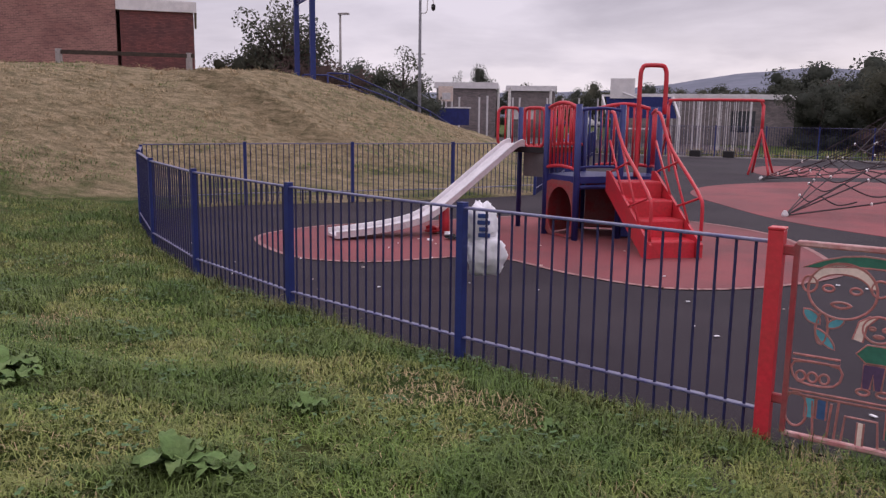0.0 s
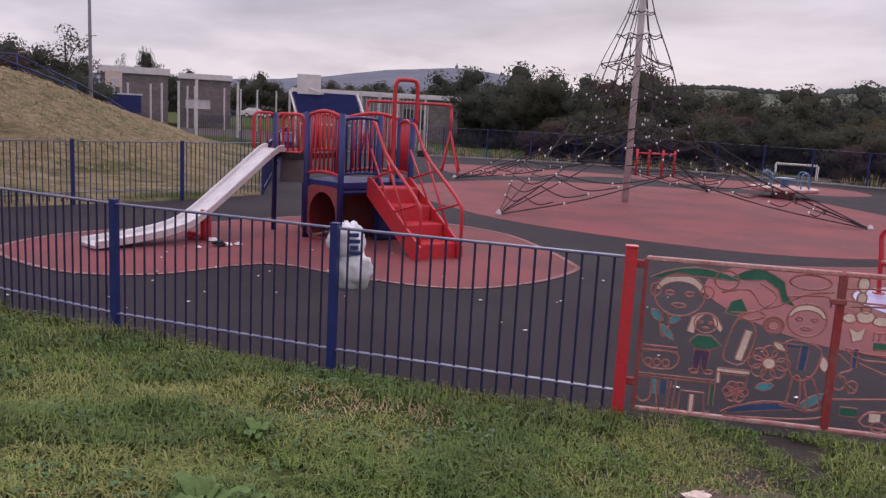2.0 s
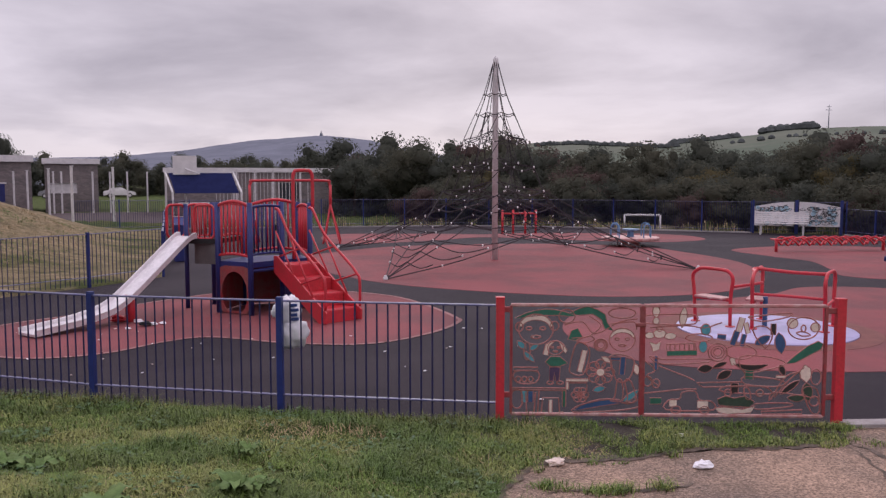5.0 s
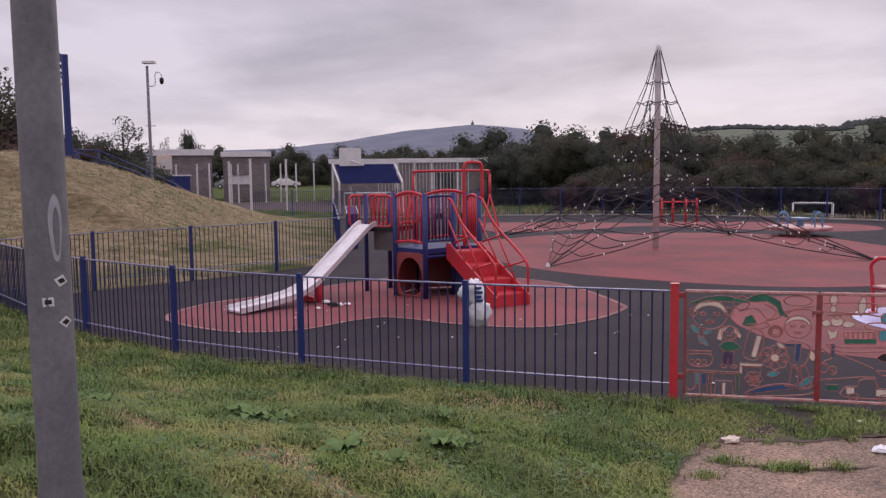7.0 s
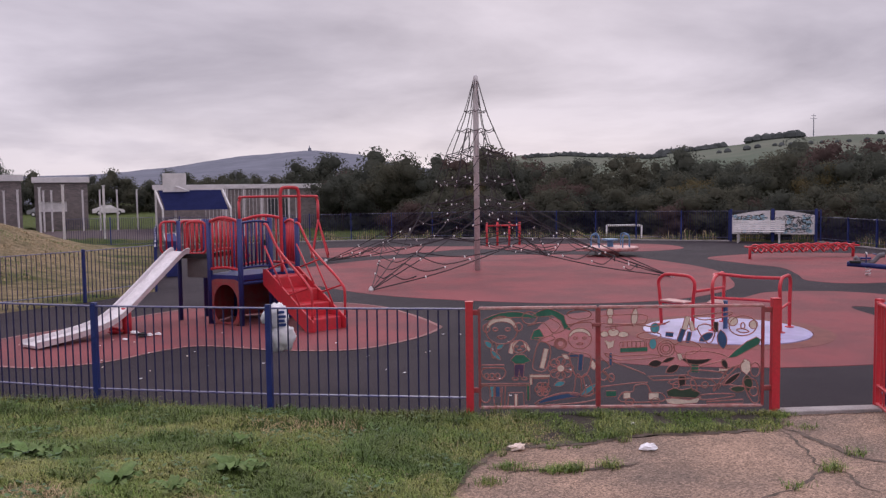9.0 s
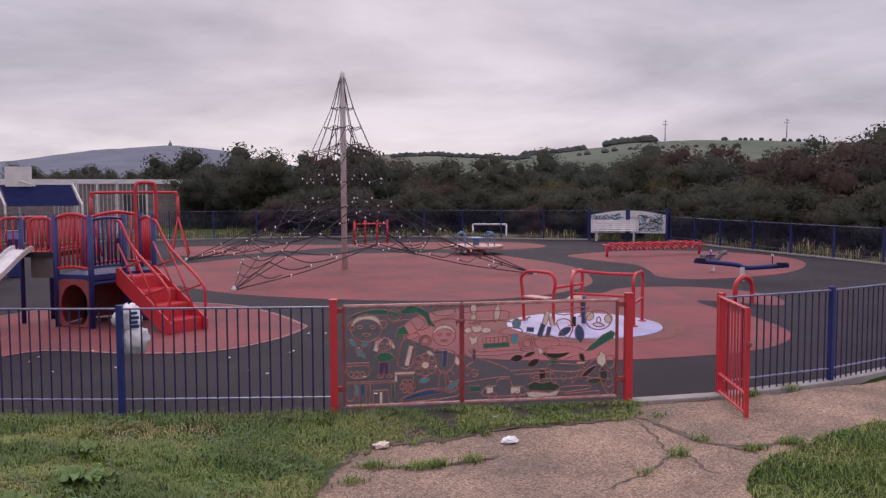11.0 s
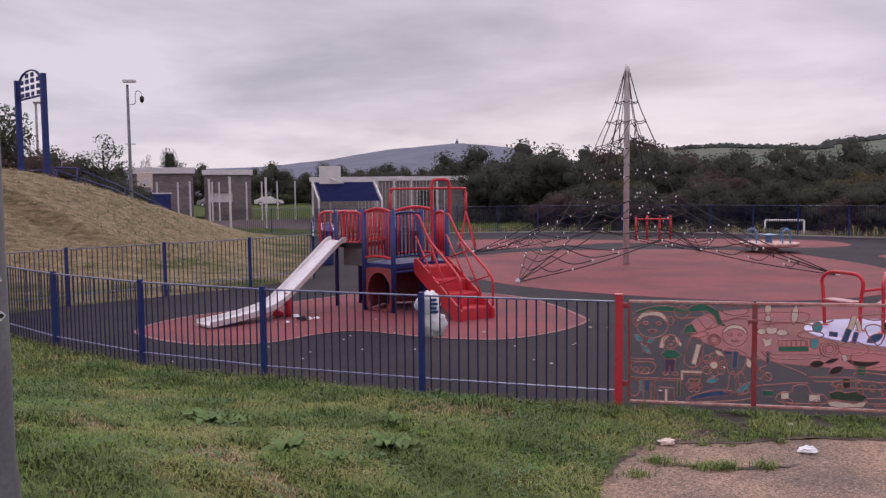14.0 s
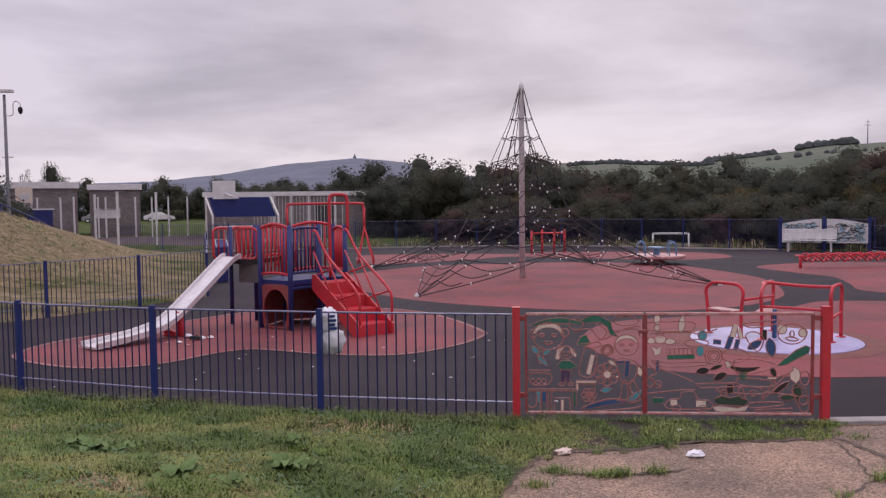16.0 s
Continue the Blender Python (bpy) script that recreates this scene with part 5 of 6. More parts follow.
for row, z in enumerate((3.2, 3.45, 3.7, 3.92)):
    for k in range(4):
        x = 0.13 + 0.15 * k
        if row == 3 and k in (0, 3):
            continue
        part("bar", Shape().box((x, 0, z), (0.05 + 0.05 * rg.random(), 0.03, 0.16)), NAVY, arch_sign)

stairs_rail = thing("stair_handrail", "navy painted handrails down the back of the bank", "handrail", pose(0, 0, 0))
for pts in ([(-14.3, 27.6, 3.0), (-13.5, 28.0, 3.0), (-12.4, 31.0, 2.3), (-11.8, 32.8, 1.7)], [(-13.9, 28.8, 3.12), (-13.2, 29.2, 3.1), (-12.3, 32.0, 2.35), (-11.7, 34.2, 1.75), (-11.3, 35.8, 1.2)]):
    part("rail", Shape().tube(pts, 0.03, 8), NAVY, stairs_rail, smooth=True)
    part("rail", Shape().tube([(x, y, z - 0.45) for x, y, z in pts], 0.022, 8), NAVY, stairs_rail, smooth=True)
    for x, y, z in pts:
        part("post", Shape().tube([(x, y, ground_height(x, y) - 0.2), (x, y, z)], 0.028, 8), NAVY, stairs_rail, smooth=True)
low = thing("barrier_rail", "low wooden knee rail on concrete posts by the brick wall", "barrier", pose(-21.9, 23.8, 0))
part("rail", Shape().box((1.9, 1.4, 3.62), (4.6, 0.08, 0.14), rz=0.63), BARK, low)
for x, y in ((0.1, 0.1), (3.6, 2.65)):
    part("post", Shape().box((x, y, 3.35), (0.16, 0.16, 0.75)), EDGING, low)

# ---- buildings ----
BRICK_RED = material("dark red brick", (0.17, 0.065, 0.06), 0.9, vary=0.25, scale=1.2, fine=18, bump=0.3, second=(0.12, 0.055, 0.055), mix=0.7)
RENDER_PINK = material("pinkish brick", (0.26, 0.14, 0.12), 0.9, vary=0.2, scale=0.6, fine=14, bump=0.3, second=(0.19, 0.095, 0.085), mix=0.8)
GREY_WALL = material("grey brown brick", (0.22, 0.19, 0.185), 0.9, vary=0.2, scale=0.8, fine=16, bump=0.3)
GLASS = material("dark window glass", (0.03, 0.035, 0.045), 0.1, vary=0.2, scale=2, bump=0.0, spec=0.7)


def coursed(mat, deep):
    """Lays brick courses with darker joints over a wall material."""
    t = mat.node_tree
    b = t.nodes["Principled BSDF"]
    src = b.inputs["Base Color"].links[0].from_socket
    tc = t.nodes.new("ShaderNodeTexCoord")
    sp3 = t.nodes.new("ShaderNodeSeparateXYZ")
    cb = t.nodes.new("ShaderNodeCombineXYZ")
    t.links.new(tc.outputs["Object"], sp3.inputs[0])
    t.links.new(sp3.outputs[0], cb.inputs[0])
    t.links.new(sp3.outputs[2], cb.inputs[1])
    br = node(t, "ShaderNodeTexBrick", Scale=1.0)
    br.inputs["Brick Width"].default_value, br.inputs["Row Height"].default_value, br.inputs["Mortar Size"].default_value = 0.225, 0.075, 0.008
    br.inputs["Color1"].default_value, br.inputs["Color2"].default_value, br.inputs["Mortar"].default_value = (1.25, 1.2, 1.2, 1), (0.75, 0.78, 0.8, 1), (deep, deep, deep, 1)
    t.links.new(cb.outputs[0], br.inputs["Vector"])
    mu = t.nodes.new("ShaderNodeMix")
    mu.data_type, mu.blend_type = "RGBA", "MULTIPLY"
    mu.inputs[0].default_value = 1.0
    t.links.new(src, mu.inputs[6])
    t.links.new(br.outputs["Color"], mu.inputs[7])
    t.links.new(mu.outputs[2], b.inputs["Base Color"])


for wall_mat, deep in ((BRICK_RED, 0.7), (RENDER_PINK, 1.5), (GREY_WALL, 0.8)):
    coursed(wall_mat, deep)


def flat_building(name, label, a, b, depth, z0, z1, wall, openings=(), fascia=0.35):
    """A flat-roofed block whose front runs from a to b; openings are (u0, u1, z0, z1, kind)."""
    ang, L = math.atan2(b[1] - a[1], b[0] - a[0]), math.dist(a, b)
    house = thing(name, label, "building", pose(a[0], a[1], z0, 0, 0, math.degrees(ang)))
    h = z1 - z0
    cuts = sorted({0.0, L, *[u for o in openings for u in o[:2]]})
    rows = sorted({-2.0, h - fascia, *[z for o in openings for z in o[2:4]]})
    sh = Shape()
    for u0, u1 in zip(cuts, cuts[1:]):
        for w0, w1 in zip(rows, rows[1:]):
            if not any(o[0] <= u0 and u1 <= o[1] and o[2] <= w0 and w1 <= o[3] for o in openings):
                sh.add([(u0, 0, w0), (u1, 0, w0), (u1, 0, w1), (u0, 0, w1), (u0, 0.25, w0), (u1, 0.25, w0), (u1, 0.25, w1), (u0, 0.25, w1)], [(0, 1, 2, 3), (5, 4, 7, 6), (3, 2, 6, 7), (1, 0, 4, 5), (0, 3, 7, 4), (2, 1, 5, 6)])
    part("front_wall", sh, wall, house)
    part("side_wall", Shape().box((0.127, depth / 2 + 0.12, h / 2 - 1), (0.25, depth - 0.25, h + 2 - 2 * fascia)), wall, house)
    part("side_wall", Shape().box((L - 0.127, depth / 2 + 0.12, h / 2 - 1), (0.25, depth - 0.25, h + 2 - 2 * fascia)), wall, house)
    part("back_wall", Shape().box((L / 2, depth, h / 2 - 1), (L, 0.25, h + 2 - 2 * fascia)), wall, house)
    part("roof", Shape().box((L / 2, depth / 2, h - 0.1), (L - 0.1, depth - 0.1, 0.12)), BLACK, house)
    part("fascia", Shape().box((L / 2, -0.06, h - fascia / 2), (L + 0.3, 0.12, fascia)), WHITE, house, "white painted fascia board")
    part("fascia", Shape().box((L + 0.09, depth / 2, h - fascia / 2), (0.12, depth, fascia)), WHITE, house)
    part("fascia", Shape().box((-0.09, depth / 2, h - fascia / 2), (0.12, depth, fascia)), WHITE, house)
    for u0, u1, w0, w1, kind in openings:
        part(kind, Shape().box(((u0 + u1) / 2, 0.14, (w0 + w1) / 2), (u1 - u0, 0.05, w1 - w0)), GLASS if kind == "window" else WHITE, house, "dark glazed window" if kind == "window" else "white painted shutter")
    return house


flat_building("brick_building", "dark red brick flat-roofed block on the bank", (-26.7, 33.0), (-24.0, 34.9), 8, 3.2, 6.75, BRICK_RED, fascia=0.5)
flat_building("brick_hall", "pinkish brick hall above the grass bank", (-37.6, 25.2), (-26.8, 32.85), 10, 3.2, 9.0, RENDER_PINK)
flat_building("changing_block", "grey brick changing block with pale fascia", (-19.9, 58.75), (-15.64, 59.8), 9, 0.0, 4.0, GREY_WALL, fascia=0.45)
flat_building("changing_block", "lower grey brick block beside the car park", (-15.26, 61.9), (-11.79, 62.54), 8, 0.0, 3.87, GREY_WALL, [(0.35, 2.1, 1.35, 2.1, "shutter")], fascia=0.4)
flat_building("pavilion", "long low grey pavilion with white roof edge", (-6.4, 54.2), (4.4, 54.6), 9, -0.1, 3.1, GREY_WALL, [(7.2, 8.6, 0.9, 2.2, "window")], fascia=0.3)

# ---- ball court ----
COURT = material("dull maroon court tarmac", (0.075, 0.05, 0.055), 0.9, vary=0.2, scale=0.4, fine=40, bump=0.3)
solid("pavement_court", sheet([(-22, 41.5), (-9.2, 37.6), (1.8, 38.0), (2.2, 46.5), (-3, 60), (-21, 59.5)], 0.03), COURT, "maroon tarmac ball court behind the fence", "pavement", "structure")
solid("pavement_walk", sheet([(-12, 39.2), (-7.5, 36.2), (-5.3, 37.3), (-9.2, 37.6), (-16, 42.5), (-18, 42)], 0.035), CONCRETE, "beige concrete walk by the ball court", "path", "structure")
court_post = thing("court_post", "tall pale grey steel ball court post", "fence post", pose(-14.3, 52.7, 0), "posts round the ball court")
part("post", Shape().box((0, 0, 1.4), (0.1, 0.1, 2.9)), GALV, court_post)
part("cap", Shape().box((0, 0, 2.86), (0.15, 0.15, 0.03)), WHITE, court_post)
for x, y in ((-8.9, 36.9), (-7.6, 39.8), (-11.4, 44.5), (-18.8, 56.8), (-17.6, 57.1), (-16.2, 57.4), (-13.9, 58.0), (-13.4, 58.0), (-11.5, 58.4), (-10.4, 58.5), (-9.3, 58.7), (-8.0, 58.8), (-1.9, 45.2), (-0.9, 45.1), (0.1, 45.1), (1.6, 45.0), (-17.0, 53.5)):
    copy_thing(court_post, pose(x, y, 0))
for a, b in run([(-8.9, 36.9), (-5.1, 37.3)]):
    fence_panel(a, b, 0.02, "blue fence by the ball court", near=False, label="blue steel bar fence panel by the court", height=1.3)
court_mesh = thing("court_rail", "white top rail and grey rebound bars of the ball court", "fence", pose(-3.0, 45.2, 0))
part("top_rail", Shape().box((2.3, 0, 2.78), (4.8, 0.07, 0.09)), WHITE, court_mesh)
for i in range(24):
    part("bar", Shape().box((0.2 * i, 0, 1.4), (0.025, 0.025, 2.7)), GALV, court_mesh)
cg = thing("court_goal", "white steel goal recess with blue rebound board", "goal", pose(-5.3, 40.5, 0, 0, 0, 3))
for x in (0.0, 3.3):
    part("goal_post", Shape().box((x, 0.9, 1.35), (0.1, 0.1, 2.7)), WHITE, cg)
    part("brace", Shape().tube([(x, 0.9, 2.62), (x + 0.34, -0.1, 1.66), (x + 0.34, -0.1, 0)], 0.055, 8), WHITE, cg)
part("top_bar", Shape().box((1.65, 0.9, 2.66), (3.4, 0.09, 0.1)), WHITE, cg)
bd = Shape().add([(0.15, 0.82, 2.58), (3.2, 0.82, 2.58), (3.52, -0.08, 1.6), (0.46, -0.08, 1.6), (0.15, 0.86, 2.62), (3.2, 0.86, 2.62), (3.52, -0.04, 1.64), (0.46, -0.04, 1.64)], [(0, 1, 2, 3), (7, 6, 5, 4), (0, 4, 5, 1), (1, 5, 6, 2), (2, 6, 7, 3), (3, 7, 4, 0)])
part("rebound_board", bd, material("matt navy board", (0.02, 0.025, 0.085), 0.95, vary=0.15, spec=0.05), cg, "sloping navy rebound board")
tube_part("goal_mouth", [(0.6, -0.05, 0), (0.6, -0.05, 1.1), (3.0, -0.05, 1.1), (3.0, -0.05, 0)], 0.05, WHITE, cg, steps=1)
hoop = thing("basketball_board", "white basketball backboard on a bracket", "backboard", pose(-4.95, 41.2, 0, 0, 0, 3))
part("board", Shape().box((0.55, 0, 3.0), (1.15, 0.05, 0.95)), WHITE, hoop)
part("pole", Shape().box((0.55, 0.5, 1.5), (0.12, 0.12, 3.1)), WHITE, hoop)
part("bracket", Shape().tube([(0.55, 0.5, 2.9), (0.6, -0.05, 2.8), (1.25, -0.5, 2.55)], 0.04, 8), WHITE, hoop)
hoop2 = thing("basketball_board", "white backboard above a blue court panel", "backboard", pose(-17.9, 53.0, -0.05, 0, 0, 14))
part("board", Shape().box((0.6, 0, 3.05), (0.98, 0.05, 1.0)), CREAM_P, hoop2)
part("target", Shape().box((0.65, -0.03, 2.9), (0.55, 0.02, 0.45)), GALV, hoop2)
part("pole", Shape().box((0.6, 0.3, 1.4), (0.12, 0.12, 3.0)), WHITE, hoop2)
part("panel", Shape().box((0.9, -0.1, 1.55), (2.6, 0.05, 1.1)), NAVY, hoop2, "navy court panel")
part("top_bar", Shape().box((0.9, -0.1, 2.15), (2.8, 0.08, 0.08)), WHITE, hoop2)

bin_thing = thing("litter_bin", "blue steel litter bin with an open angled hood", "bin", pose(-3.38, 21.3, 0, 0, 0, 12))
part("body", Shape().box((0, 0, 0.5), (0.3, 0.3, 0.98)), NAVY, bin_thing)
part("hood", Shape().add([(-0.17, -0.17, 1.0), (0.17, -0.17, 1.0), (0.17, 0.17, 1.0), (-0.17, 0.17, 1.0), (-0.15, 0.15, 1.2), (0.15, 0.15, 1.2)], [(0, 1, 5, 4), (1, 2, 5), (3, 0, 4), (2, 3, 4, 5), (3, 2, 1, 0)]), NAVY, bin_thing)
part("hood_edge", Shape().tube([(-0.17, -0.175, 1.01), (-0.15, 0.145, 1.21), (0.15, 0.145, 1.21), (0.17, -0.175, 1.01)], 0.012, 6), WHITE, bin_thing, "pale worn hood edge")

# ---- parked cars ----


def car(paint, label, x, y, rz):
    c = thing("car", label, "car", pose(x, y, ground_height(x, y), 0, 0, rz), "parked cars")
    prof = [(-2.1, 0.35), (-2.1, 0.75), (-1.95, 0.92), (-1.5, 1.0), (-0.9, 1.38), (0.3, 1.42), (1.0, 1.0), (1.85, 0.85), (2.1, 0.65), (2.1, 0.35)]
    n = len(prof)
    sh = Shape()
    for s, inset in ((-0.84, 0), (0.84, 0)):
        sh.v += [(x2, s * (0.88 if z > 1.02 else 1.0), z) for x2, z in prof]
    sh.f = [tuple(range(n - 1, -1, -1)), tuple(range(n, 2 * n))] + [(i, (i + 1) % n, n + (i + 1) % n, n + i) for i in range(n)]
    part("body", sh, paint, c)
    for s in (-1, 1):
        part("side_window", Shape().add([(-1.25, 0.80 * s, 1.04), (0.82, 0.80 * s, 1.04), (0.25, 0.755 * s, 1.34), (-0.85, 0.755 * s, 1.34)], [(0, 1, 2, 3)]), GLASS, c)
        for wx in (-1.3, 1.3):
            w = part("wheel", Shape().tube([(wx, 0.70 * s, 0.32), (wx, 0.86 * s, 0.32)], 0.32, 18), BLACK, c)
            part("rim", Shape().tube([(wx, 0.84 * s, 0.32), (wx, 0.875 * s, 0.32)], 0.19, 12), GALV, w)
    part("windscreen", Shape().add([(0.36, -0.68, 1.39), (0.36, 0.68, 1.39), (0.98, 0.74, 1.03), (0.98, -0.74, 1.03)], [(0, 1, 2, 3)]), GLASS, c)


CAR_SILVER = material("silver car paint", (0.30, 0.30, 0.32), 0.3, 0.4, vary=0.05, bump=0)
CAR_BLUE = material("dark blue car paint", (0.03, 0.05, 0.14), 0.3, 0.2, vary=0.05, bump=0)
car(CAR_SILVER, "dark silver hatchback in the car park", -26.2, 119.8, 8)
car(CAR_BLUE, "dark blue hatchback in the car park", -23.0, 121.0, 4)
car(WHITE, "white hatchback in the car park", -18.1, 121.0, 12)

# ---- bag and litter ----


def blob(c, rx, ry, rz, seed, n=14, rows=9, rough=0.25):
    sh = Shape()
    for j in range(rows):
        a = math.pi * j / (rows - 1)
        for i in range(n):
            b = 2 * math.pi * i / n
            d = Vector((math.sin(a) * math.cos(b), math.sin(a) * math.sin(b), math.cos(a)))
            k = 1 + rough * noise.noise(d * 2.3 + Vector((seed, 0, 0))) + rough * 0.5 * noise.noise(d * 6 + Vector((0, seed, 0)))
            sh.v.append((c[0] + d.x * rx * k, c[1] + d.y * ry * k, max(c[2] + d.z * rz * k, 0.006)))
    for j in range(rows - 1):
        for i in range(n):
            sh.f.append((j * n + i, (j + 1) * n + i, (j + 1) * n + (i + 1) % n, j * n + (i + 1) % n))
    return sh


bag = thing("rubbish_bag", "full white plastic bag with blue print tied to the fence", "bag", pose(-1.36, 5.90, 0))
part("sack", blob((0.035, 0, 0.735), 0.135, 0.11, 0.15, 1.0, 26, 17, 0.35), PLASTIC_BAG, bag, "bulging lower sack", smooth=True)
part("upper_sack", blob((0.0, 0.0, 0.93), 0.105, 0.08, 0.15, 4.0, 26, 17, 0.4), PLASTIC_BAG, bag, "crumpled upper sack", smooth=True)
part("handle", blob((-0.10, 0.02, 0.94), 0.07, 0.035, 0.075, 7.0, 14, 9, 0.4), PLASTIC_BAG, bag, smooth=True)
for z, w, u in ((1.0, 0.07, 0.03), (0.955, 0.085, 0.035), (0.91, 0.06, 0.035), (0.87, 0.08, 0.04)):
    part("print_bar", Shape().box((u, -0.082, z), (w, 0.012, 0.028), rz=0.1), BAG_INK, bag)

rg = random.Random(8)
for name, label, x, y, s in (("litter", "crumpled white paper on the path", 1.53, 3.46, 0.07), ("litter", "crumpled cream wrapper at the path edge", 0.48, 3.79, 0.07), ("litter", "white scrap of paper on the grass", 1.77, 4.21, 0.035),
                             ("litter", "red crisp packet under the slide", -3.61, 11.42, 0.13), ("litter", "crumpled silver wrapper under the slide", -3.33, 11.23, 0.07), ("litter", "black crumpled bag scrap under the slide", -3.19, 10.9, 0.09), ("litter", "torn white packaging under the slide", -3.08, 10.93, 0.06), ("litter", "white paper scrap under the slide", -2.95, 11.01, 0.05), ("litter", "small white wrapper under the slide", -3.41, 10.67, 0.04)):
    ob = solid(name, blob((0, 0, s * 0.35), s, s * 0.7, s * 0.4, x * 3, 12, 8, 0.6), RED if "red" in label else BLACK if "black" in label else (CREAM_P if "cream" in label else PLASTIC_BAG), label, "litter")
    ob.matrix_world = pose(x, y, ground_height(x, y) if y < 5 and not within(x, y, PATH_EDGE) else 0.012)
for i in range(54):
    x, y = rg.uniform(-7, 2.2), rg.uniform(5.4, 11)
    if not within(x, y, GROUNDS) or near_line(x, y)[0] < 0.15:
        continue
    s = rg.uniform(0.008, 0.022)
    ob = solid("paper_scrap", Shape().box((0, 0, 0.012), (s * 2, s, 0.008), rz=rg.uniform(0, 3)), PLASTIC_BAG if i % 3 else CREAM_P, "tiny pale scrap of litter on the surfacing", "litter", group="litter scraps")
    ob.matrix_world = pose(x, y, 0)

# ---- trees ----
# leaf tones are lifted and greyed, with a little haze in the colour
LEAF = [material("haze-greyed leaves " + str(i), c, 0.75, vary=0.3, scale=0.5, fine=3, bump=0, random=0.16, second=s2, mix=0.7, spec=0.0) for i, (c, s2) in enumerate((((0.088, 0.096, 0.08), (0.105, 0.11, 0.084)), ((0.10, 0.104, 0.08), (0.12, 0.115, 0.082)), ((0.14, 0.122, 0.066), (0.16, 0.13, 0.07)), ((0.115, 0.085, 0.076), (0.13, 0.088, 0.08))))]


# leaves let some light through
for lm in LEAF:
    lt = lm.node_tree
    lb = lt.nodes["Principled BSDF"]
    tr = lt.nodes.new("ShaderNodeBsdfTranslucent")
    mixer = lt.nodes.new("ShaderNodeMixShader")
    mixer.inputs[0].default_value = 0.5
    lt.links.new(lb.inputs["Base Color"].links[0].from_socket, tr.inputs["Color"])
    lt.links.new(lb.outputs[0], mixer.inputs[1])
    lt.links.new(tr.outputs[0], mixer.inputs[2])
    lt.links.new(mixer.outputs[0], lt.nodes["Material Output"].inputs["Surface"])


def tree_mesh(seed, height, spread, leaves, size, bare=0.15):
    """A trunk with limbs, and a crown of small leaf clumps round the limb ends."""
    r = np.random.RandomState(seed)
    trunk = Shape()
    trunk.tube([(0, 0, -0.5), (0.05, 0, height * 0.3), (0.1 * r.randn(), 0.1 * r.randn(), height * 0.8)], 0.16, 7, r2=0.04)
    ends = []
    for k in range(11):
        a, h = r.uniform(0, 2 * math.pi), height * r.uniform(0.12, 0.6)
        L = spread * r.uniform(0.5, 1.0)
        e = Vector((L * math.cos(a), L * math.sin(a), h + height * r.uniform(0.08, 0.32)))
        trunk.tube([(0, 0, h), (e.x * 0.5, e.y * 0.5, h + (e.z - h) * 0.6), e], 0.06, 5, r2=0.015)
        ends += [e, e * 0.6 + Vector((0, 0, height * 0.1))]
    ends += [Vector((0, 0, height * 0.88)), Vector((0.3 * spread, 0, height * 0.78)), Vector((-0.3 * spread, 0.2, height * 0.72))]
    ends += [Vector((spread * 0.7 * math.cos(k), spread * 0.7 * math.sin(k), height * 0.12)) for k in range(0, 7)]
    n = leaves
    which = r.randint(0, len(ends), n)
    d = r.randn(n, 3)
    d /= np.linalg.norm(d, axis=1)[:, None]
    rad = spread * 0.42 * r.uniform(0.25, 1.0, n) ** 0.4
    c = np.array([tuple(ends[w]) for w in which]) + d * rad[:, None] * np.array([1, 1, 0.8])
    c[:, 2] = np.maximum(c[:, 2], 0.15)
    face = d + 0.5 * r.randn(n, 3)
    face /= np.linalg.norm(face, axis=1)[:, None]
    ax = np.cross(face, r.randn(n, 3))
    ax /= np.linalg.norm(ax, axis=1)[:, None]
    bx = np.cross(face, ax)
    s = size * r.uniform(0.5, 1.2, n)[:, None]
    v = np.empty((n, 4, 3))
    v[:, 0], v[:, 1], v[:, 2], v[:, 3] = c - ax * s, c - bx * s * 0.55, c + ax * s, c + bx * s * 0.55
    # the dense inner foliage that closes the crown
    core_v, core_n, core_f = [], [], []
    for e in ends if leaves > 3000 else []:
        k0, q = 4 * n + len(core_v), spread * 0.17 * r.uniform(0.7, 1.2)
        for j in range(7):
            for i in range(10):
                a, b = math.pi * j / 6, 2 * math.pi * i / 10
                o = Vector((math.sin(a) * math.cos(b), math.sin(a) * math.sin(b), math.cos(a)))
                p = e + o * q * (1 + 0.5 * noise.noise(o * 2.2 + e))
                core_v.append((p.x, p.y, max(0.05, p.z)))
                core_n.append(tuple((o + (p - Vector((0, 0, height * 0.35))).normalized()).normalized()))
        core_f += [(k0 + j * 10 + i, k0 + (j + 1) * 10 + i, k0 + (j + 1) * 10 + (i + 1) % 10, k0 + j * 10 + (i + 1) % 10) for j in range(6) for i in range(10)]
    m, cf = len(core_v), len(core_f)
    me = bpy.data.meshes.new("crown")
    me.vertices.add(4 * n + m)
    me.vertices.foreach_set("co", np.concatenate([v.reshape(-1, 3), np.array(core_v).reshape(-1, 3)]).ravel())
    me.loops.add(4 * (n + cf))
    me.loops.foreach_set("vertex_index", np.concatenate([np.arange(4 * n), np.array(core_f, dtype=int).ravel()]).astype(np.int32))
    me.polygons.add(n + cf)
    me.polygons.foreach_set("loop_start", np.arange(n + cf) * 4)
    me.update()
    # light falls on the leaves as on a soft rounded mass
    mass = c - np.array([0, 0, height * 0.35])
    mass /= np.linalg.norm(mass, axis=1)[:, None]
    soft = face * 0.35 + d * 0.6 + mass * 0.8
    soft /= np.linalg.norm(soft, axis=1)[:, None]
    me.polygons.foreach_set("use_smooth", [True] * (n + cf))
    me.normals_split_custom_set_from_vertices(np.concatenate([np.repeat(soft, 4, axis=0), np.array(core_n).reshape(-1, 3)]))
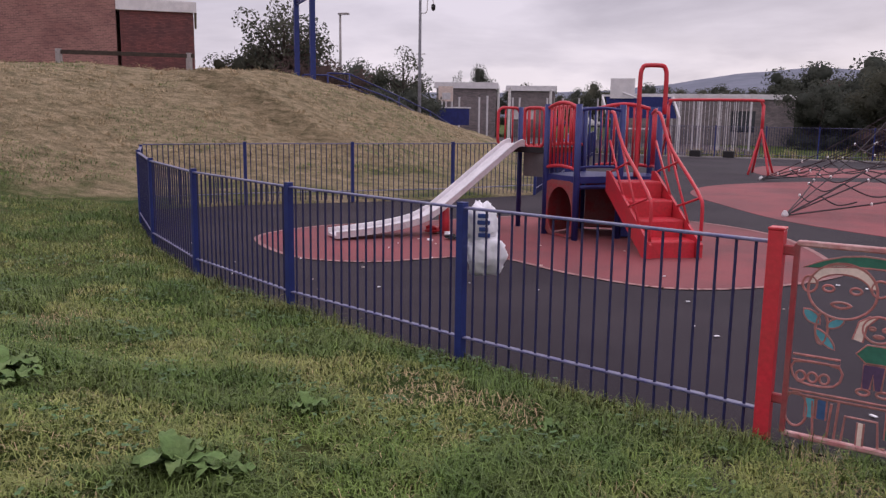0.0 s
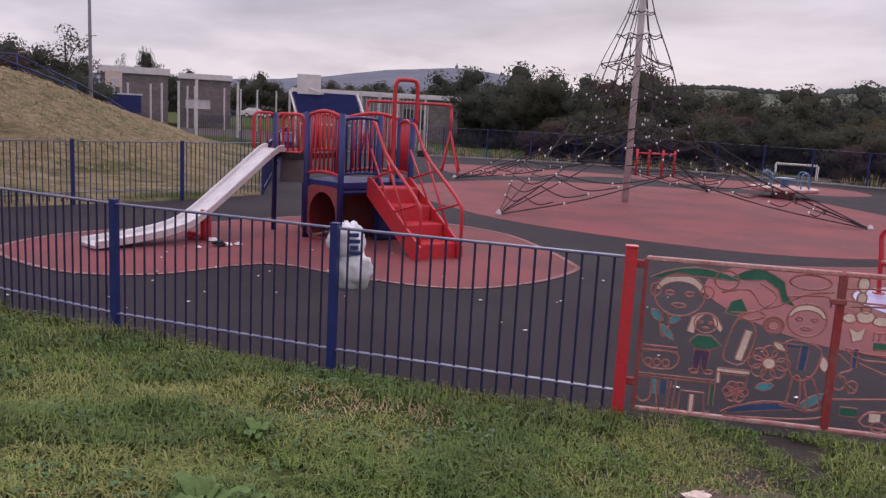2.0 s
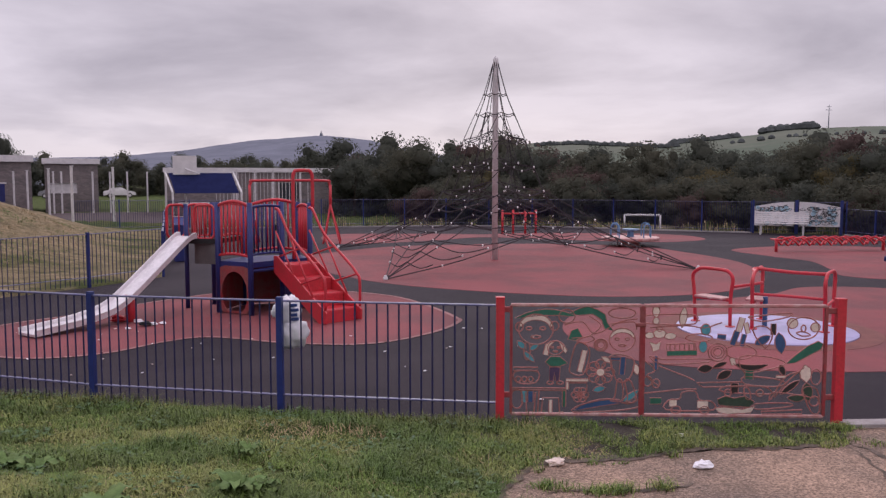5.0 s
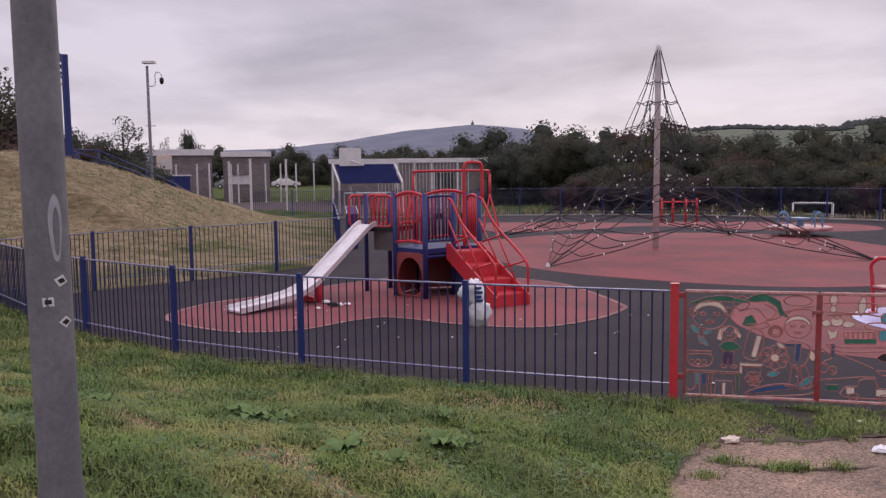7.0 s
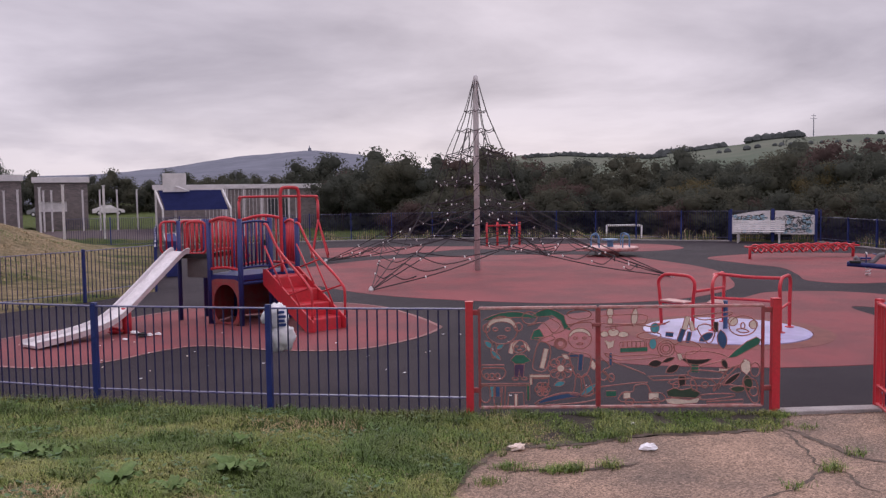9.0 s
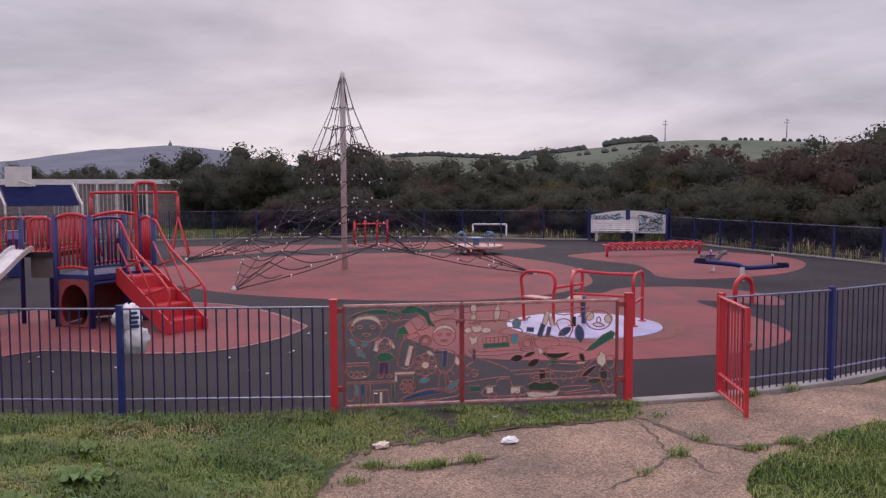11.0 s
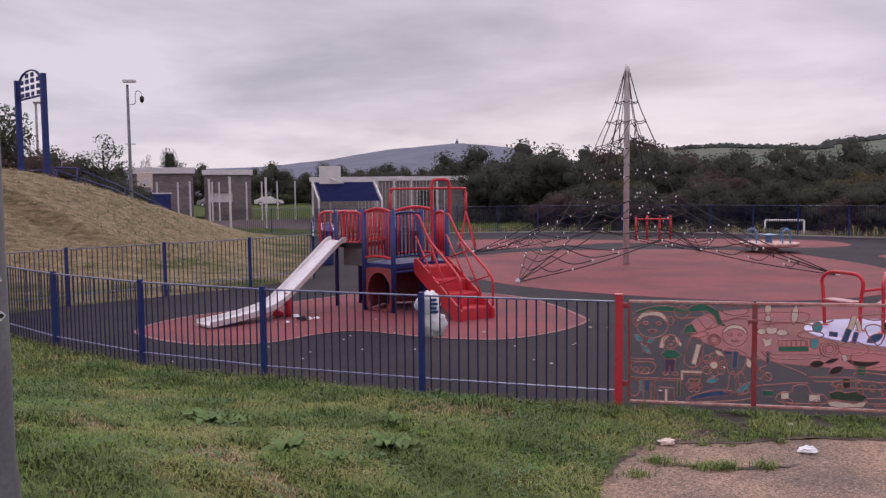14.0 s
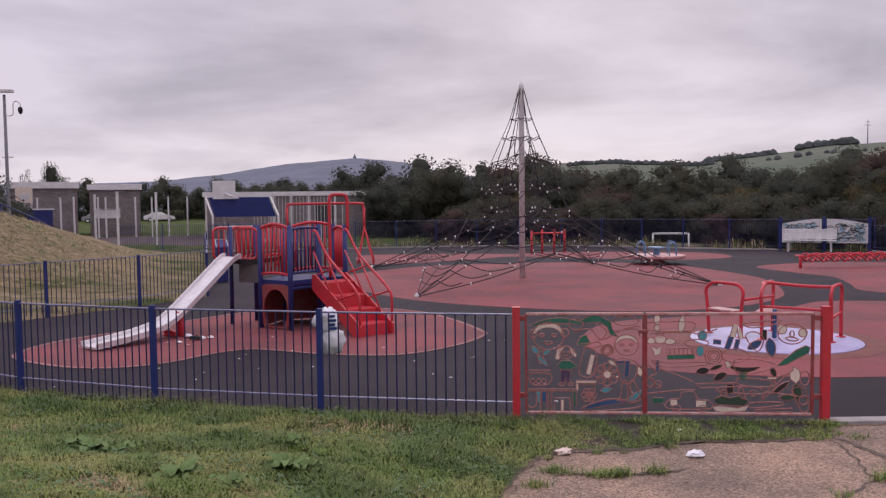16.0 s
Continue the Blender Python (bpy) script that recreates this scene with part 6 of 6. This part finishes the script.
    return trunk.mesh("trunk", BARK), me


FORMS = ((1, 6.0, 2.6, 9500), (2, 5.4, 2.9, 9500), (3, 6.6, 2.3, 9500), (4, 4.2, 2.6, 9000))
KINDS = [tree_mesh(s, h, w, n, 0.105) for s, h, w, n in FORMS]
KINDS += [tree_mesh(s + 20, h, w, n * 11 // 20, 0.135) for s, h, w, n in FORMS]
THIN = tree_mesh(9, 6.5, 1.7, 3000, 0.10)
CROWNS = {}


def tree(x, y, h, kind, leaf, label, group="", wide=1.0):
    trunk, crown = THIN if kind < 0 else KINDS[kind]
    base_h = 6.5 if kind < 0 else FORMS[kind % 4][1]
    k = h / base_h
    g = ground_height(x, y)
    t = thing("tree", label, "tree", pose(x, y, g - 0.05, 0, 0, (x * 37 + y * 91) % 360) @ Matrix.Diagonal((k * wide, k * wide, k, 1)), group)
    part("trunk", trunk, BARK, t)
    if (kind, leaf) not in CROWNS:
        CROWNS[kind, leaf] = crown.copy()
        CROWNS[kind, leaf].materials.append(LEAF[leaf])
    me = CROWNS[kind, leaf]
    part("crown", me, LEAF[leaf], t)


TOPS = [(-8.5, 4.2), (-2, 4.6), (3, 5.6), (6, 5.7), (9, 5.5), (12.5, 6.1), (16, 5.6), (19, 6.1), (22, 5.5), (25.5, 5.0), (29, 5.3), (32, 5.2), (37, 6.5), (40, 6.4), (44, 5.5), (48, 5.9), (54, 7.0), (64, 7.0)]
rg = random.Random(21)
az = -13.0
i = 0
while az < 66:
    for row, (dist, dz) in enumerate(((54, -0.7), (62, 0.1), (74, 0.75))):
        a = az + rg.uniform(-0.8, 0.8) + row * 0.9
        if a < 5 and row == 0:
            continue
        top = np.interp(a, [p[0] for p in TOPS], [p[1] for p in TOPS]) + dz - 1.05 + rg.uniform(-1.5, 0.75)
        d = (dist if a > 5 else dist + 26) + rg.uniform(-3, 3) - (max(0, a - 30) * 0.18)
        leaf = 2 if (row == 0 and rg.random() < 0.22) else (3 if rg.random() < 0.12 else rg.choice((0, 0, 1)))
        x, y = -1.7 + d * math.sin(radians(a)), -2.85 + d * math.cos(radians(a))
        if within(x, y, [(-33, 58), (-33, 132), (-10, 132), (-3.5, 82), (5.5, 66), (5.5, 53), (-10, 53)]):
            continue
        tree(x, y, top * (0.75 if leaf == 2 and row == 0 else 1.0) + 0.3, rg.choice((0, 1, 2, 3)) + (4 if row else 0), leaf, ("autumn-tinged bushy tree in the far hedge", "dense dark green tree in the far thicket", "yellowing small tree before the thicket", "russet bushy tree in the thicket")[(1, 1, 2, 3)[leaf]], "thicket behind the playground", 1.15)
        i += 1
    az += 2.5
for x, y, top, kind, leaf in ((-20.5, 37.2, 7.2, -1, 1), (-21.6, 38.4, 6.6, -1, 1), (-20.9, 37.9, 6.0, -1, 0), (-19.7, 38.2, 6.3, -1, 0), (-21.2, 38.9, 6.9, -1, 1), (-19.9, 37.4, 4.4, 3, 3), (-22.6, 39.0, 3.6, 3, 3), (-20.9, 40.5, 3.2, 3, 3), (-25.6, 41.5, 3.4, 1, 1), (-19.8, 44.2, 4.4, 1, 0), (-20.6, 46.4, 4.9, 0, 0), (-17.9, 46.8, 5.9, -1, 1), (-18.6, 47.6, 3.8, 3, 0), (-21.5, 69.7, 5.7, -1, 1), (-19.7, 70.1, 5.6, 3, 0), (-22.4, 38.0, 4.8, 0, 1), (-19.5, 40.0, 3.4, 3, 0), (-17.6, 42.0, 3.1, 1, 0), (-18.6, 39.0, 3.2, 3, 3), (-16.6, 44.6, 3.0, 3, 0), (-28.5, 47.0, 3.6, 3, 3)):
    tree(x, y, top, kind, leaf, "slender half-bare tree on the skyline" if kind < 0 else "dark bushy tree behind the grass bank", "trees behind the bank", 0.42 if y > 65 else 1.0)
for k in range(44):
    line = RIGHT_FENCE[11:] + BACK_FENCE[:9]
    f = k / 44 * (len(line) - 1)
    (ax, ay), (bx, by) = line[int(f)], line[int(f) + 1]
    fx, fy = ax + (bx - ax) * (f % 1), ay + (by - ay) * (f % 1)
    out = 2.2 + 1.6 * ((k * 7) % 5) / 4
    L = math.hypot(fx, fy - 14)
    if math.dist((fx, fy), (15.2, 32.6)) < 2.6:
        out += 3.5
    tree(fx + fx / L * out, fy + (fy - 14) / L * out, 1.5 + 0.9 * ((k * 3) % 4) / 3, 3, (0, 1, 0, 3)[k % 4], "low dark bramble bush behind the back fence", "bushes behind the fence", 1.2)
for k in range(22):
    a = radians(-13 + k * 1.15)
    d = 140 + 8 * math.sin(k * 2.1)
    tree(-1.7 + d * math.sin(a), -2.85 + d * math.cos(a), 5.9 + 1.0 * math.sin(k * 1.7), 4 + k % 4, k % 2, "distant dark conifer by the car park", "far tree belt")

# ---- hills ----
# no air is modelled: distance haze is mixed into this blue-grey
MOOR = material("moorland with haze in its colour", (0.19, 0.20, 0.24), 1.0, vary=0.12, scale=0.006, fine=0.02, bump=0, spec=0)
# pasture and woods are greyed in their base colours to stand for haze
FIELD = material("haze-greyed hill pasture", (0.125, 0.15, 0.115), 1.0, vary=0.12, scale=0.004, fine=0.02, bump=0, second=(0.165, 0.175, 0.14), mix=0.9, spec=0)
WOOD = material("haze-greyed distant woodland", (0.10, 0.11, 0.108), 1.0, vary=0.3, scale=0.02, fine=0.1, bump=0, spec=0)


def hill(name, label, mat, profile, r0, r1, seed):
    """A long ridge seen across the valley; profile gives its rise by bearing."""
    sh = Shape()
    lo, hi = profile[0][0], profile[-1][0]
    n, rows = 160, 10
    for j in range(rows + 3):
        u = min(1.0, j / rows)
        over = max(0, j - rows)
        r = r0 + (r1 - r0) * u + over * 150
        for i in range(n + 1):
            a = lo + (hi - lo) * i / n
            e = float(np.interp(a, [p[0] for p in profile], [p[1] for p in profile]))
            e += 0.0012 * noise.noise((a * 0.5, seed, 0)) + 0.0006 * noise.noise((a * 2, seed, 1))
            z = 2 + r * e * (u ** 0.7) - 8 * (1 - u) - over * over * 20
            sh.v.append((r * math.sin(radians(a)), r * math.cos(radians(a)), z))
    for j in range(rows + 2):
        for i in range(n):
            k = j * (n + 1) + i
            sh.f.append((k, k + 1, k + n + 2, k + n + 1))
    return solid(name, sh, mat, label, "hill", "structure", smooth=True)


hill("backdrop_moor", "moorland ridge far off, haze put into its grey-blue colour", MOOR, [(-30, 0.0230), (-12, 0.0270), (-8, 0.0290), (-4, 0.0360), (0, 0.0470), (3, 0.0530), (6, 0.0560), (9, 0.0510), (12, 0.0370), (18, 0.0230), (30, 0.0130)], 2000, 3600, 1.0)
hill("backdrop_pasture", "green pasture hill with dark hedges, greyed by haze in its colour", FIELD, [(14, 0.0290), (20, 0.0470), (23, 0.0500), (26, 0.0470), (29, 0.0440), (33, 0.0500), (36, 0.0570), (39, 0.0600), (42, 0.0600), (45, 0.0585), (49, 0.0540), (56, 0.0520), (75, 0.0440)], 700, 1500, 5.0)
wood = Shape()
rg = random.Random(4)


def clump(x, y, z, r):
    wood.add(*(lambda b: (b.v, b.f))(Shape().lathe([(0.3 * r, -0.8 * r), (r * rg.uniform(0.8, 1.1), -0.1 * r), (r * rg.uniform(0.6, 0.9), 0.5 * r), (0.2 * r, 0.85 * r)], c=(x, y, z), n=7)))


for a0, a1, n, rr, up in ((35.2, 38.6, 26, 9, 0.004), (29.5, 33.8, 34, 7, -0.002), (20.5, 30.0, 44, 6, -0.009), (33.0, 44, 14, 5, -0.014), (42.5, 49, 12, 4, 0.001)):
    for k in range(n):
        a = a0 + (a1 - a0) * (k + rg.random()) / n
        e = float(np.interp(a, [14, 20, 23, 26, 29, 33, 36, 39, 42, 45, 49, 56], [0.029, 0.047, 0.050, 0.047, 0.044, 0.050, 0.057, 0.060, 0.060, 0.0585, 0.054, 0.052]))
        u = 1 + up * 12
        r = 700 + 800 * min(1, u)
        z = 2 + r * e * (min(1, u) ** 0.7) - 8 * (1 - min(1, u))
        clump(r * math.sin(radians(a)), r * math.cos(radians(a)), z + rr * 0.3, rr * rg.uniform(0.7, 1.3))
solid("backdrop_woods", wood, WOOD, "dark hedges and copses on the far hill, haze in their colour", "woods", "stuff")
# tower and pylons share the moor's haze-tinted colour to look far off
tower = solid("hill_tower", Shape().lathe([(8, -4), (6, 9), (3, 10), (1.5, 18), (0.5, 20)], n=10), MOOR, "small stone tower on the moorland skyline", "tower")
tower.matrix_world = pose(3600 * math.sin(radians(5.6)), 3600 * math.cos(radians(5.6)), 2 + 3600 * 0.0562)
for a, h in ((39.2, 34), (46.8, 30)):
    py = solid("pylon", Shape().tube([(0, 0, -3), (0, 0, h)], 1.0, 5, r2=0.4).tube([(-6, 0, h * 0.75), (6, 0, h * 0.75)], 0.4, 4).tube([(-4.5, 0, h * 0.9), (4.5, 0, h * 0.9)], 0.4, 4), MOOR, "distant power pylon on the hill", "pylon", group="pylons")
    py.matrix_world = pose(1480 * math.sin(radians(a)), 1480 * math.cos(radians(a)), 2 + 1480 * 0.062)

# ---- grass and weeds ----
BLADE = material("grass blades", (0.115, 0.175, 0.036), 0.6, vary=0.25, scale=1.3, fine=7, bump=0, random=0.95, second=(0.235, 0.235, 0.075), mix=0.85, contrast=0.3, spec=0.25)
BLADE_DARK = material("lush dark grass blades", (0.088, 0.15, 0.032), 0.6, vary=0.25, scale=1.3, fine=7, bump=0, random=0.95, second=(0.135, 0.175, 0.046), mix=0.8, contrast=0.3, spec=0.25)
STRAW = material("dry straw blades", (0.46, 0.35, 0.205), 0.8, vary=0.25, scale=1.0, fine=8, bump=0, random=0.6, spec=0.1)


def blades(name, label, mat, points, tall, wide, lean, seed):
    """One mesh of bent three-sided blades rooted at the given points."""
    r = np.random.RandomState(seed)
    p = np.array(points)
    n = len(p)
    a = r.uniform(0, 2 * math.pi, n)
    h = tall * r.uniform(0.4, 1.25, n) * np.array([0.85 + 0.75 * noise.noise((x * 1.6, y * 1.6, 2.0)) for x, y, z in points])
    w = wide * r.uniform(0.7, 1.3, n)
    d = np.stack([np.cos(a), np.sin(a), np.zeros(n)], 1)
    s = np.stack([-np.sin(a), np.cos(a), np.zeros(n)], 1) * w[:, None] / 2
    l = lean * r.uniform(0.3, 1.4, n)
    up = np.array([0, 0, 1.0])
    v = np.empty((n, 5, 3))
    mid = p + d * (h * l * 0.3)[:, None] + up * (h * 0.6)[:, None]
    v[:, 0], v[:, 1], v[:, 2], v[:, 3] = p - s, p + s, mid + s * 0.7, mid - s * 0.7
    v[:, 4] = p + d * (h * l)[:, None] + up * (h * np.maximum(0.25, 1 - 0.35 * l))[:, None]
    me = bpy.data.meshes.new(name)
    me.vertices.add(5 * n)
    me.vertices.foreach_set("co", v.ravel())
    base = np.arange(n)[:, None] * 5
    loops = np.concatenate([base + np.array([0, 1, 2, 3]), base + np.array([3, 2, 4])], 1)
    me.loops.add(7 * n)
    me.loops.foreach_set("vertex_index", loops.ravel())
    me.polygons.add(2 * n)
    me.polygons.foreach_set("loop_start", np.stack([np.arange(n) * 7, np.arange(n) * 7 + 4], 1).ravel())
    me.update()
    me.materials.append(mat)
    return tagged(new(name, me), label, "grass", kind="stuff")


r = np.random.RandomState(3)
green, lush, dry, edge = [], [], [], []
tries = np.stack([r.uniform(-11, 1.0, 640000), 0.6 + 11.4 * r.uniform(0, 1, 640000) ** 1.25], 1)
gap = np.hypot(tries[:, 0] + 1.6, tries[:, 1] + 1.8)
tries = tries[r.rand(len(tries)) < np.minimum(1.0, 5.6 / gap) ** 1.9]
for x, y in tries:
    if within(x, y, PATH_EDGE) or within(x, y, GROUNDS):
        continue
    patch = noise.noise((x * 0.7, y * 0.7, 5.0)) + 0.5 * noise.noise((x * 2.2, y * 2.2, 9.0))
    tuft = noise.noise((x * 3.1, y * 3.1, 21.0)) + 0.6 * noise.noise((x * 7.0, y * 7.0, 4.0))
    if tuft < -0.35 and r.rand() < 0.6:
        continue
    d, s, cross = near_line(x, y)
    h = ground_height(x, y)
    bare = patch + 0.3 * min(2.0, h)
    if bare > 0.5 and r.rand() < 0.8:
        if r.rand() < 0.55:
            dry.append((x, y, h))
    elif noise.noise((x * 1.1, y * 1.1, 31.0)) + 0.4 * tuft > 0.05:
        lush.append((x, y, h))
    else:
        green.append((x, y, h))
        if r.rand() < 0.07:
            dry.append((x, y, h))
    if d < 0.3 and r.rand() < 0.5:
        edge.append((x, y, h))
blades("grass", "rough bright green grass growing up to the fence", BLADE, green, 0.075, 0.0068, 1.5, 1)
blades("grass", "lush darker green tussocks in the grass", BLADE_DARK, lush, 0.105, 0.0066, 1.4, 4)
blades("grass", "dry straw-coloured patches in the grass", STRAW, dry, 0.06, 0.005, 2.2, 2)
blades("grass", "long grass tufts along the fence foot", BLADE, edge, 0.15, 0.006, 0.8, 3)

# cut hay lying in swathes over the bank
hay, bank_green = [], []
for x, y in np.stack([r.uniform(-24, -5.5, 150000), r.uniform(6, 30, 150000)], 1):
    if r.rand() > min(1.0, 12.0 / math.hypot(x + 1, y - 0.3)) ** 1.2 or within(x, y, GROUNDS):
        continue
    h = ground_height(x, y)
    if h < 0.3:
        continue
    swathe = noise.noise((x * 1.5, y * 1.5, 40.0)) + 0.7 * noise.noise((x * 4.0, y * 4.0, 44.0))
    wet = noise.noise((x * 0.28, y * 0.28, 50.0)) - 0.12 * h + 0.25
    if wet > 0.12 and swathe < 0.35:
        if r.rand() < 0.75:
            bank_green.append((x, y, h))
    elif swathe > 0.02:
        hay.append((x, y, h + 0.05 * max(0.0, swathe)))
blades("hay", "swathes of cut dry hay on the bank", STRAW, hay, 0.11, 0.014, 2.6, 6)
blades("grass", "short green grass showing between hay on the bank", BLADE_DARK, bank_green, 0.09, 0.012, 1.4, 7)

verge = []
for x, y in np.stack([r.uniform(0.0, 3.4, 26000), r.uniform(3.4, 5.0, 26000)], 1):
    if within(x, y, GROUNDS):
        continue
    tuft = noise.noise((x * 2.6, y * 2.6, 61.0)) + 0.5 * noise.noise((x * 6.5, y * 6.5, 64.0))
    inner = not within(x, y, PATH_EDGE)
    if inner and tuft > -0.34 or not inner and tuft > 0.33 and not within(x - 0.05, y + 0.12, PATH_EDGE):
        verge.append((x, y, 0.0 if inner else 0.012))
for cx, cy, n in ((0.24, 3.39, 130), (0.33, 3.31, 60), (0.57, 3.21, 190), (0.7, 3.17, 200), (1.02, 3.16, 110), (0.0, 3.08, 110), (3.2, 3.6, 60), (3.3, 2.45, 220), (3.7, 2.45, 260), (3.05, 2.85, 60), (2.62, 2.6, 120), (2.1, 2.36, 50), (4.6, 3.82, 160), (5.2, 3.84, 160), (3.2, 4.02, 160)):
    verge += [(cx + 0.06 * r.randn(), cy + 0.035 * r.randn(), 0.014) for _ in range(n)]
for k in range(2, 15):
    (ax, ay), (bx, by) = PATH_EDGE[k], PATH_EDGE[k + 1]
    for _ in range(int(420 * math.dist((ax, ay), (bx, by)))):
        f = r.rand()
        o = abs(0.07 * r.randn())
        x, y = ax + (bx - ax) * f - o * 0.4 * (1 if k < 6 else 0), ay + (by - ay) * f + o
        if noise.noise((x * 4, y * 4, 70.0)) > -0.1:
            verge.append((x, y, 0.012))
for x, y in np.stack([r.uniform(2.0, 8, 34000), r.uniform(0.5, 2.8, 34000)], 1):
    if not within(x, y, PATH_EDGE) and (x < 5 or r.rand() < 0.4):
        verge.append((x, y, ground_height(x, y)))
blades("grass", "grass verge and weeds growing through the path", BLADE, verge[::2], 0.075, 0.006, 1.2, 5)
blades("grass", "darker weeds and grass along the path edge", BLADE_DARK, verge[1::2], 0.085, 0.006, 1.2, 8)
back = []
for (ax, ay), (bx, by) in zip(RIGHT_FENCE[9:] + BACK_FENCE, RIGHT_FENCE[10:] + BACK_FENCE[:1] + BACK_FENCE[1:]):
    L = math.dist((ax, ay), (bx, by))
    for _ in range(int(170 * L)):
        f, o = r.rand(), r.uniform(0.15, 0.9)
        x, y = ax + (bx - ax) * f, ay + (by - ay) * f
        q = math.hypot(x, y - 14)
        if noise.noise((x * 0.9, y * 0.9, 80.0)) > -0.15:
            back.append((x + x / q * o, y + (y - 14) / q * o, 0.0))
blades("grass", "pale uncut grass behind the back fence", STRAW, back[::3], 0.5, 0.02, 0.5, 9)
blades("grass", "green uncut grass behind the back fence", BLADE, [p for i, p in enumerate(back) if i % 3], 0.42, 0.022, 0.6, 10)

# small flat weeds among the grass
WEED = material("small clover leaves", (0.065, 0.15, 0.04), 0.55, vary=0.25, scale=4, fine=20, bump=0, random=0.5, second=(0.11, 0.19, 0.06), mix=0.7)
weeds = Shape()
for x, y in np.stack([r.uniform(-6.5, 0.3, 5200), r.uniform(1.4, 7.5, 5200)], 1):
    if within(x, y, PATH_EDGE) or within(x, y, GROUNDS) or noise.noise((x * 1.7, y * 1.7, 90.0)) < 0.12:
        continue
    h = ground_height(x, y) + r.uniform(0.03, 0.075)
    for k in range(4):
        a, L = r.uniform(0, 6.28), r.uniform(0.014, 0.034)
        ca, sa, t = math.cos(a), math.sin(a), r.uniform(-0.3, 0.5)
        weeds.add([(x, y, h), (x + L * (0.5 * ca - 0.4 * sa), y + L * (0.5 * sa + 0.4 * ca), h + 0.5 * L * t), (x + L * ca, y + L * sa, h + L * t * 0.7), (x + L * (0.5 * ca + 0.4 * sa), y + L * (0.5 * sa - 0.4 * ca), h + 0.5 * L * t)], [(0, 1, 2, 3)])
solid("clover", weeds, WEED, "patches of small clover leaves in the grass", "weeds", "stuff")

DOCK = material("dull green dock leaf", (0.10, 0.165, 0.05), 0.75, vary=0.25, scale=5, fine=30, bump=0.3, random=0.3, second=(0.15, 0.205, 0.07), mix=0.7, spec=0.2)


def dock(x, y, size, n, seed):
    """A rosette of broad wavy leaves with a raised midrib."""
    q = random.Random(seed)
    t = thing("dock_plant", "broad-leaved dock plant sprawling in the grass", "plant", pose(x, y, ground_height(x, y) + 0.02), "dock plants")
    for k in range(n):
        a = 2 * math.pi * k / n + q.uniform(-0.4, 0.4)
        L, W, rise = size * q.uniform(0.7, 1.25), size * q.uniform(0.36, 0.52), q.uniform(0.05, 0.5)
        sh = Shape()
        for i in range(8):
            u = i / 7
            w = W * math.sin(math.pi * min(1, u * 0.92 + 0.08)) ** 0.7 * (0.15 if i == 0 else 1)
            z = L * rise * math.sin(u * 2.4) + 0.03
            for s in (-1, 0, 1):
                rx, ry = u * L, s * w / 2
                wave = 0.012 * math.sin(u * 14 + s * 2 + k) * abs(s)
                sh.v.append((rx * math.cos(a) - ry * math.sin(a), rx * math.sin(a) + ry * math.cos(a), z + abs(s) * 0.03 * size + wave))
        for i in range(7):
            for s in (0, 1):
                b = i * 3 + s
                sh.f.append((b, b + 3, b + 4, b + 1))
        part("leaf", sh, DOCK, t, smooth=True)


for k, (x, y, size, n) in enumerate(((-1.86, 3.22, 0.17, 15), (-1.7, 3.32, 0.13, 11), (-3.26, 3.72, 0.19, 13), (-3.05, 3.6, 0.13, 9), (-2.5, 2.42, 0.17, 13), (-2.2, 2.45, 0.14, 10), (-1.78, 4.16, 0.11, 8), (-4.3, 3.5, 0.13, 9), (-0.6, 4.6, 0.08, 7))):
    dock(x, y, size, n, 50 + k)
